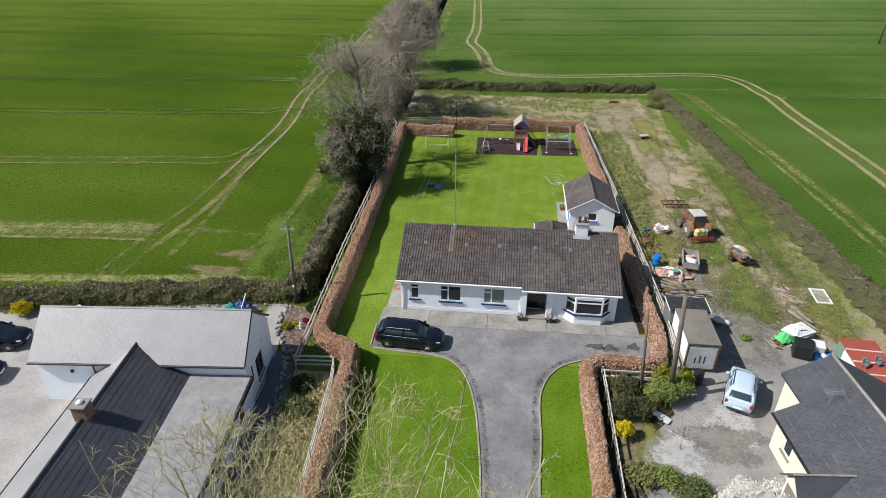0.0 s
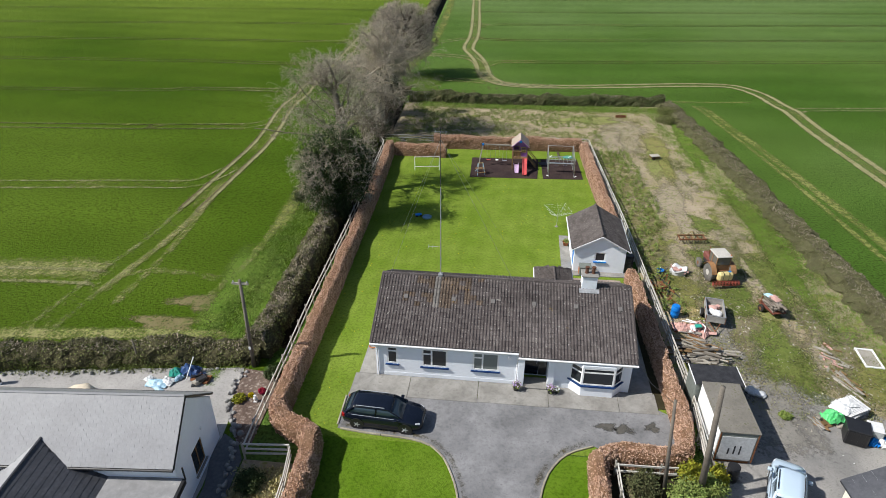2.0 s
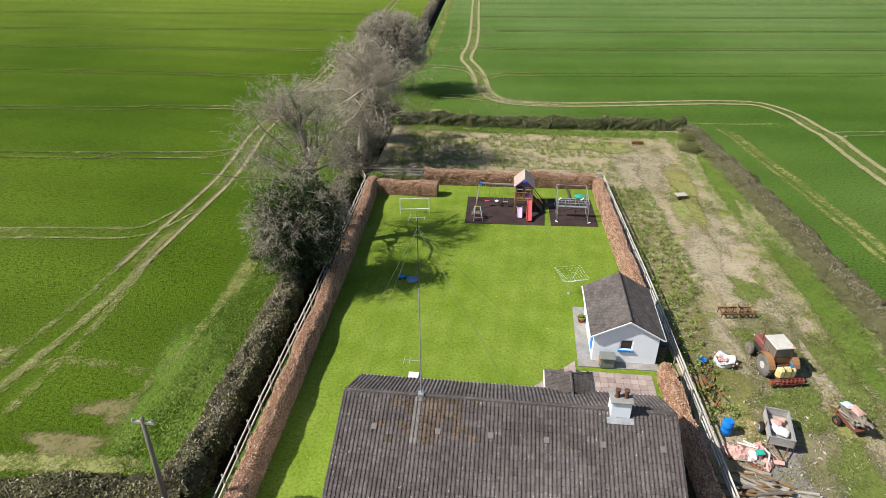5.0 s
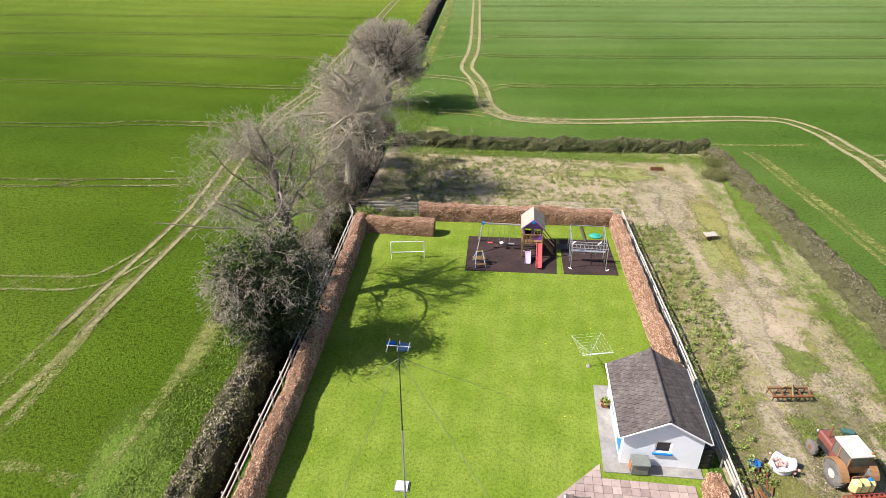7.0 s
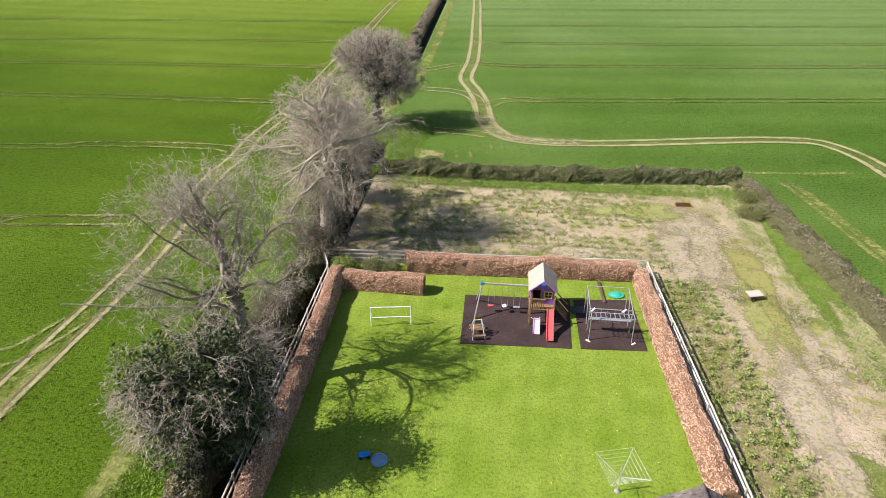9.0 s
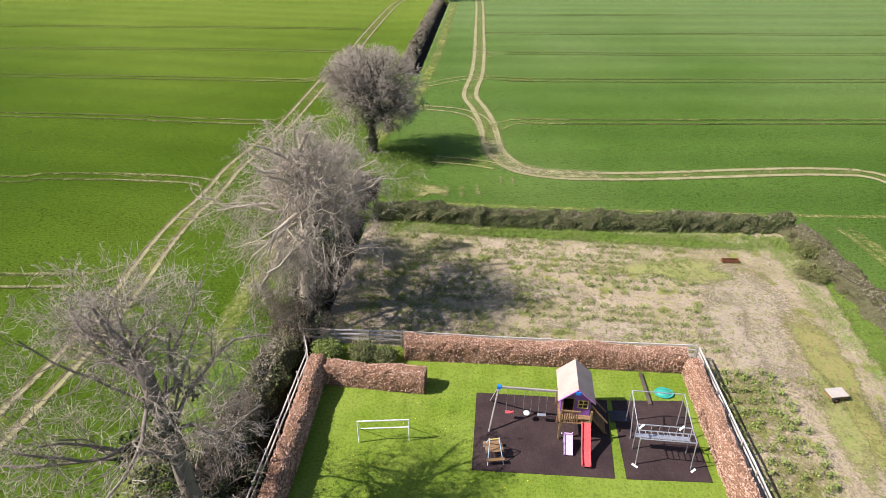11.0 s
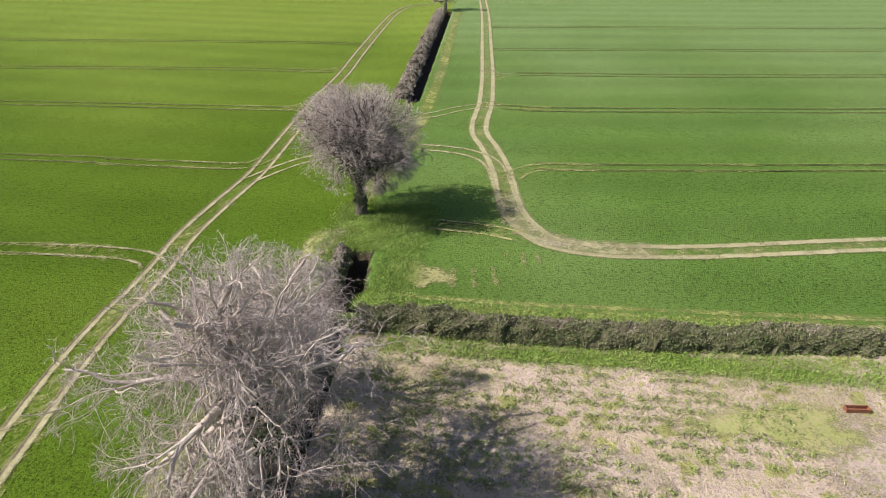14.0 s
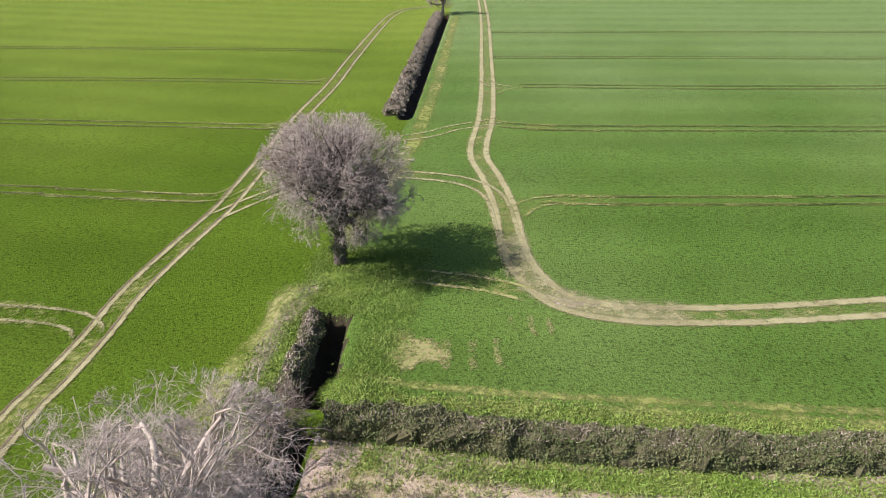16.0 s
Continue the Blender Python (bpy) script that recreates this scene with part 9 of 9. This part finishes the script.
# poles with wires
def pole(label, base, top, r=0.11, arms=False, white=False):
    p = thing("utility_pole", label, "pole", base)
    d = Vector(top) - Vector(base)
    bm = rod(bmesh.new(), -d * 0.04, d, r * 1.18, r * 0.7, 12)
    part("shaft", bm, POLE_WOOD, p, "", True)
    if arms:
        part("cross_arm", cube(-0.5, 0.5, -0.05, 0.05, -0.06, 0.06, Matrix.Translation(d - Vector((0, 0, 0.25)))), WOOD_GREY, p)
        for x in (-0.42, 0.42):
            part("insulator", lathe([(0.03, 0), (0.05, 0.05), (0.03, 0.12)], 10, Matrix.Translation(d + Vector((x, 0, -0.19)))), LEAD, p)
    if white:
        part("notice", cube(-0.06, 0.06, -0.16, -0.12, 1.45, 1.65), PVC, p, "small white notice plate")
    return p


pole("weathered wooden utility pole beside the rockery", (-7.75, -0.1, 0), (-7.7, 0.05, 6.3), 0.12, True, True)
pole("leaning weathered wooden pole behind the front hedge", (15.6, -7.3, 0), (15.05, -7.2, 6.3), 0.09)
pole("leaning thick wooden pole among the shrubs", (17.25, -7.3, 0), (16.85, -7.2, 7.25), 0.15)
pole("tall wooden utility pole standing in the far field", (86, 111, land(86, 111)), (86, 111, 8), 0.16, True)
pole("short grey post standing in the hedge", (-15.0, -0.6, 0), (-15.0, -0.6, 1.9), 0.05)
w = thing("overhead_wire", "thin black wire between bungalow and pole", "wire", (15.05, -7.2, 6.1))
part("span", rods([((0, 0, 0), (0.0, 3.6, -2.1)), ((0.0, 3.6, -2.1), (0.05, 7.2, -3.4))], 0.012, 5), BLACK, w)
bo = thing("bollard", "short black and white striped bollard by the hedge", "bollard", (-22.3, -3.3, 0))
for k in range(5):
    part("band", lathe([(0.14, 0.18 * k), (0.14, 0.18 * k + 0.178)], 14), WHITE_SHEET if k % 2 == 0 else BLACK, bo)

# rockery
rng = np.random.default_rng(8)
STONE = surf("rockery_stone", (0.26, 0.255, 0.25), (0.34, 0.335, 0.325), (0.16, 0.155, 0.145), 1.5, 8.0, bump=0.5, bs=14.0, each=0.2)
rock_me = []
for k in range(5):
    bm = bmesh.new()
    bmesh.ops.create_icosphere(bm, subdivisions=2, radius=0.2)
    for v in bm.verts:
        v.co *= 1 + 0.45 * noise.noise(v.co * 4 + Vector((k * 7, 0, 0)))
        v.co.z *= 0.75
    rock_me.append(finish(bm, "stone", STONE))
rk = thing("rockery_edge", "row of loose grey stones edging the bark bed", "rockery", (-8, -3, 0))
line = smooth_line([(-8.1, -0.7), (-8.1, -2.4), (-7.5, -4.2), (-6.6, -5.9), (-6.1, -8), (-5.7, -11)], 0.16)
for i, (x, y) in enumerate(line):
    s = rng.uniform(0.35, 0.95)
    piece("stone", rock_me[i % 5], rk, pose(x + 8 + rng.normal(0, 0.14), y + 3 + rng.normal(0, 0.1), 0.08, *rng.uniform(0, 360, 3)) @ Matrix.Diagonal((s, s, s, 1)))
stone_row = thing("boundary_stones", "line of stones along the foot of the hedge", "stones", (-20, -2, 0))
for i, (x, y) in enumerate(smooth_line([(-9.5, -0.7), (-20, -2.2), (-34, -4.2)], 0.5)):
    s = rng.uniform(0.25, 0.7)
    piece("stone", rock_me[i % 5], stone_row, pose(x + 20 + rng.normal(0, 0.2), y + 2 + rng.normal(0, 0.12), 0.08, *rng.uniform(0, 360, 3)) @ Matrix.Diagonal((s, s, s, 1)))
orn = thing("garden_ornament", "small white stone ornament in the bark bed", "ornament", (-6.5, -3.1, 0.05))
part("plinth", cube(-0.1, 0.1, -0.1, 0.1, 0, 0.08), WHITE_SHEET, orn)
part("urn", lathe([(0.05, 0.08), (0.1, 0.16), (0.12, 0.28), (0.06, 0.36), (0.08, 0.46)], 12), WHITE_SHEET, orn)
beige = bmesh.new()
bmesh.ops.create_icosphere(beige, subdivisions=3, radius=0.8, matrix=pose(-16.8, -3.7, 0.0) @ Matrix.Diagonal((1.35, 0.85, 0.75, 1)))
for v in beige.verts:
    v.co += Vector((0, 0, (0.35 * noise.noise(v.co * 1.6) + 0.12 * noise.noise(v.co * 4)) * (v.co.z > 0.02)))
solo("sand_mound", beige, surf("pale_sand", (0.55, 0.48, 0.38), (0.6, 0.53, 0.43), None, 1.0, 8.0, bump=0.5), "small heap of pale sand on the gravel", "sand heap", smooth=True)


# ---- shrubs, weeds and grass ----
def shrub(label, at, r, h, leaf_m, seed, n=1600, size=0.11, category="shrub", group="yard shrubs"):
    """A leafy shrub: stems, and clumps of loose leaves over an uneven round body."""
    rng = np.random.default_rng(seed)
    s = thing("shrub", label, category, at, group=group)
    ang, el = rng.uniform(0, 2 * math.pi, 9), rng.uniform(0.5, 1.4, 9)
    Q = np.stack([r * 0.7 * np.cos(ang) * np.cos(el), r * 0.7 * np.sin(ang) * np.cos(el), h * 0.75 * np.sin(el)], 1)
    c = new("stems", sticks_mesh("stems", np.zeros((9, 3)) + rng.normal(0, 0.05, (9, 3)) * np.array([1, 1, 0]), Q, np.full(9, 0.03), np.full(9, 0.012), BARK, 5))
    c.parent = s
    k = n // 40
    d = rng.normal(size=(k, 3))
    d[:, 2] = np.abs(d[:, 2])
    d /= np.linalg.norm(d, axis=1)[:, None]
    cent = d * np.array([r, r, h * 0.55]) * rng.uniform(0.55, 1.0, (k, 1)) + np.array([0, 0, h * 0.42])
    pts = np.repeat(cent, 40, 0) + rng.normal(0, r * 0.16, (k * 40, 3))
    pts = pts[pts[:, 2] > 0.03]
    f = new("leaves", quads_mesh("leaves", leaf_quads(rng, pts, size), leaf_m))
    f.parent = s
    tagged(f, kind="stuff")
    return s


OLIVE_LEAF = surf("olive_leaf", (0.24, 0.25, 0.03), (0.32, 0.30, 0.03), (0.16, 0.19, 0.03), 1.0, 6.0, bump=0.0, island=0.35)
DARK_LEAF = surf("dark_shrub_leaf", (0.065, 0.075, 0.032), (0.105, 0.105, 0.05), (0.045, 0.055, 0.022), 0.6, 5.0, rough=0.8, bump=0.0, island=0.45, spec=0.1)
DARK_EVERGREEN = "dark olive evergreen shrub behind the fence"
for k, (x, y, r, h, m, lab) in enumerate((
    (14.5, -7.3, 0.85, 1.1, DARK_LEAF, DARK_EVERGREEN), (14.2, -9.2, 0.8, 1.4, DARK_LEAF, DARK_EVERGREEN), (15.3, -8.9, 0.75, 1.2, DARK_LEAF, DARK_EVERGREEN), (14.9, -6.3, 0.5, 0.7, DARK_LEAF, DARK_EVERGREEN),
    (16.6, -7.6, 0.9, 1.5, GREEN_LEAF, "fresh green shrub round the pole"), (17.7, -7.0, 0.8, 1.4, GREEN_LEAF, "fresh green shrub round the pole"), (16.9, -6.6, 0.6, 1.7, OLIVE_LEAF, "yellow-green flowering shrub by the pole"), (18.2, -6.5, 0.5, 1.6, OLIVE_LEAF, "yellow-green flowering shrub by the pole"),
    (14.05, -10.7, 0.5, 1.1, YELLOW_LEAF, "small yellow flowering bush"), (15.9, -13.5, 0.6, 0.6, GREEN_LEAF, "low green shrub in the bed"), (14.6, -13.4, 0.8, 0.6, TUFT, "clump of rank olive grass in the bed"), (17.0, -14.2, 0.9, 0.7, THORN, "low green shrub in the bed"),
    (19.4, -14.5, 1.0, 1.1, WHITE_BLOSSOM, "shrub covered in white blossom"), (20.9, -14.3, 0.9, 1.0, WHITE_BLOSSOM, "shrub covered in white blossom"), (18.4, -15.2, 0.9, 1.0, WHITE_BLOSSOM, "shrub covered in white blossom"),
    (-26.5, -3.6, 0.6, 1.0, YELLOW_LEAF, "small yellow flowering bush"), (-6.35, -2.4, 0.2, 0.4, RED_LEAF, "small crimson-leaved plant in the bark bed"), (-7.5, -3.1, 0.36, 0.3, OLIVE_LEAF, "low green cushion plant in the bark bed"), (-6.95, -2.7, 0.13, 0.18, YELLOW_LEAF, "small yellow plant in the bark bed"),
    (-6.2, -0.9, 0.5, 0.6, IVY, "low dark shrub in the bark bed"), (-4.6, -8.8, 0.7, 0.7, IVY, "low dark shrub in the weedy strip"), (-4.2, -10.6, 0.8, 0.6, THORN, "bramble in the weedy strip"),
    (-5.9, 38.4, 0.9, 1.1, GREEN_LEAF, "green bramble in the garden's corner"), (-3.6, 38.6, 0.9, 0.9, THORN, "bramble in the garden's corner"), (-2.2, 38.4, 0.7, 0.9, THORN, "bramble in the garden's corner"),
    (27.2, 51.2, 1.2, 0.6, OLIVE_THORN, "bramble in the corner of the plot"), (28.2, 54.5, 1.2, 0.7, OLIVE_THORN, "bramble in the corner of the plot"), (23.5, -1.0, 0.3, 0.2, GREEN_LEAF, "weeds on the track"))):
    shrub(lab, (x, y, 0.02), r, h, m, 100 + k, n=int((900 + 1300 * r * h) if m is DARK_LEAF else (1800 + 2400 * r * h)), size=0.05 if m is WHITE_BLOSSOM else 0.075)


def clumps(name, label, spots, per, r, size, material, seed, upright=0.55, long=2.2, tall=None):
    """Loose tufts of leaves over the ground, as one mass."""
    rng = np.random.default_rng(seed)
    spots = np.asarray(spots)
    n = len(spots)
    pts = np.repeat(spots, per, 0)
    off = rng.normal(0, 1, (n * per, 2)) * r
    low = np.repeat(np.array([land(x, y) for x, y in spots]), per)
    p = np.stack([pts[:, 0] + off[:, 0], pts[:, 1] + off[:, 1], np.abs(rng.normal(0, tall or size * 0.5, n * per)) + 0.03 + low], 1)
    return tagged(new(name, quads_mesh(name, leaf_quads(rng, p, size, upright, long), material)), label, "weeds", "", "stuff")


rng = np.random.default_rng(77)
BLADE = surf("grass_blade", (0.153, 0.242, 0.040), (0.208, 0.289, 0.065), (0.104, 0.177, 0.026), 0.4, 4.0, bump=0.0, island=0.25)
RANK = surf("rank_blade", (0.112, 0.142, 0.036), (0.165, 0.180, 0.062), (0.085, 0.112, 0.026), 0.35, 3.0, bump=0.0, island=0.25)


def scatter(n, x0, x1, y0, y1, keep=None):
    p = np.stack([rng.uniform(x0, x1, n), rng.uniform(y0, y1, n)], 1)
    return p if keep is None else p[np.array([keep(x, y) for x, y in p])]


def rows_of(x0, x1, y0, y1, dx, dy, jitter, chance=0.8):
    out = [(x + rng.normal(0, jitter), y + rng.normal(0, jitter)) for x in np.arange(x0, x1, dx) for y in np.arange(y0, y1, dy) if rng.random() < chance]
    return np.array(out)


fence_x = lambda y: 16.4 + (40.4 - y) * 0.058
inplot = lambda x, y: x > fence_x(y) + 0.4 and x < 31.2 - (y - 30) * 0.11 and noise.noise(Vector((x * 0.25, y * 0.25, 3))) > -0.15
PALE_WEED = surf("pale_weed", (0.184, 0.241, 0.062), (0.264, 0.304, 0.107), (0.123, 0.177, 0.037), 0.4, 4.0, rough=0.9, bump=0.0, island=0.25, spec=0.05)
clumps("row_weeds", "rows of leafy green weeds in the plot", [(x + fence_x(y), y) for x, y in rows_of(0.7, 4.6, 8.5, 40, 0.68, 0.72, 0.13, 0.84) if x < 2.1 + max(0, min(2.5, (y - 17) * 0.35))], 64, 0.12, 0.075, GREEN_LEAF, 1, 0.4, 1.8, 0.26)
clumps("row_weeds", "rows of leafy green weeds behind the garden", [(x, y) for x, y in rows_of(-5.5, 18.5, 41.6, 55.4, 0.42, 0.82, 0.11, 0.85) if noise.noise(Vector((x * 0.35, y * 0.5, 5))) > -0.24], 50, 0.13, 0.05, PALE_WEED, 2, 0.6, 2.6, 0.16)
clumps("rough_tufts", "dry and green grass tufts in the plot", scatter(1700, 17.5, 31, -1, 57, inplot), 22, 0.26, 0.036, TUFT, 3, 0.6, 3.2, 0.05)
clumps("rough_tufts", "dry and green grass tufts behind the garden", scatter(900, -6.5, 26, 41, 56.5), 20, 0.2, 0.036, TUFT, 4, 0.7, 3.6, 0.08)
clumps("rank_grass", "rank green grass between the scrap in the plot", scatter(2300, 19, 31.5, -1, 40, lambda x, y: x > fence_x(y) + 0.5 and x < 31.4 - (y - 30) * 0.11 and (noise.noise(Vector((x * 0.22, y * 0.22, 21))) + 0.05 * (x - 25) - 0.012 * max(0, y - 18) > 0.0)), 26, 0.26, 0.036, RANK, 18, 0.55, 4.5, 0.09)
clumps("rank_grass", "rank green grass behind the garden", scatter(480, -6.5, 14, 41.2, 56.5, lambda x, y: noise.noise(Vector((x * 0.3, y * 0.4, 33))) - 0.03 * (x - 4) > 0.0), 26, 0.24, 0.036, RANK, 19, 0.55, 4.5, 0.1)
clumps("bank_grass", "lush long grass on the hedge bank", [p for p in scatter(2900, 25.5, 33.5, 1, 57) if 29.9 - (p[1] - 30) * 0.11 - 2.4 < p[0] < 31.6 - (p[1] - 30) * 0.11], 26, 0.3, 0.042, BLADE, 5, 0.6, 3.6)
clumps("bank_grass", "lush long grass beside the ditch", scatter(420, -12.3, -9.6, 2, 17), 26, 0.3, 0.042, BLADE, 6, 0.6, 3.6)
clumps("bank_grass", "lush long grass beside the ditch", scatter(800, -12.0, -9.6, 17, 57), 26, 0.3, 0.042, BLADE, 7, 0.6, 3.6)
clumps("bank_grass", "lush long grass beside the ditch", [p for p in scatter(1700, -13, -4.0, 58.4, 78) if abs(p[0] + 8.7) > 1.5 or p[1] > 68], 26, 0.34, 0.038, BLADE, 8, 0.7, 5.5, 0.1)
clumps("bank_grass", "grass along the foot of the yard's hedge", [(x, 0.3 + (x + 14) * 0.155 - 1.05 + o) for x, o in zip(rng.uniform(-40, -8.4, 420), rng.normal(0, 0.22, 420))], 26, 0.25, 0.05, RANK, 20, 0.6, 3.2, 0.12)
clumps("tall_grass", "tall yellowed grass in the weedy strip", scatter(950, -5.3, -2.6, -24, -8), 30, 0.2, 0.12, DRY_BLADE, 9, 0.8, 3.0)
clumps("bank_grass", "grass along the foot of the field hedge", scatter(900, -6, 28.5, 58.4, 60.4), 26, 0.34, 0.038, BLADE, 10, 0.7, 5.5, 0.1)
clumps("bank_grass", "grass along the foot of the plot's hedge", scatter(900, -5.5, 27.5, 54.6, 56.9), 26, 0.32, 0.038, BLADE, 11, 0.7, 5.5, 0.1)
clumps("yard_weeds", "weeds along the yard's edges", scatter(500, 18.6, 27, -1.5, 7, lambda x, y: noise.noise(Vector((x * 0.5, y * 0.5, 9))) > 0.05), 14, 0.2, 0.05, TUFT, 12)
clumps("litter", "chips of wood and pale rubbish strewn over the plot", np.vstack([scatter(150, 18.9, 24.5, 3, 14), scatter(110, 26.5, 30.5, -1, 13), scatter(90, 20, 29, -3, 10)]), 3, 0.35, 0.085, WOOD_GREY, 15, 0.0, 2.4)
clumps("litter", "scraps of white plastic strewn over the plot", np.vstack([scatter(24, 18.9, 23.5, 3, 14), scatter(22, 25.5, 30, -4, 9)]), 2, 0.4, 0.09, WHITE_SHEET, 16, 0.0, 1.5)
clumps("straw_litter", "wisps of straw lying on the soil of the plot", np.vstack([scatter(70, 19, 22, 7, 12), scatter(50, 24.5, 29, 9, 18)]), 22, 0.3, 0.032, DRY_BLADE, 17, 0.1, 4.0)
lawn_free = lambda x, y: not (-1.4 < x < 16.8 and -6 < y < 7.4) and not (11.5 < x and 8 < y < 19.2) and not (8.5 < x and 7 < y < 12.6) and not (3.4 < x < 15.4 and 30.6 < y < 37.2) and -4.6 - (y * 0.028 if y > 0 else 0) < x
clumps("dandelions", "tiny yellow dandelion flowers in the lawn", scatter(1500, -5.5, 16, -4.5, 38.6, lambda x, y: lawn_free(x, y) and noise.noise(Vector((x * 0.3, y * 0.3, 1))) > -0.1), 1, 0.02, 0.06, YELLOW_LEAF, 13, 0.1, 1.0)
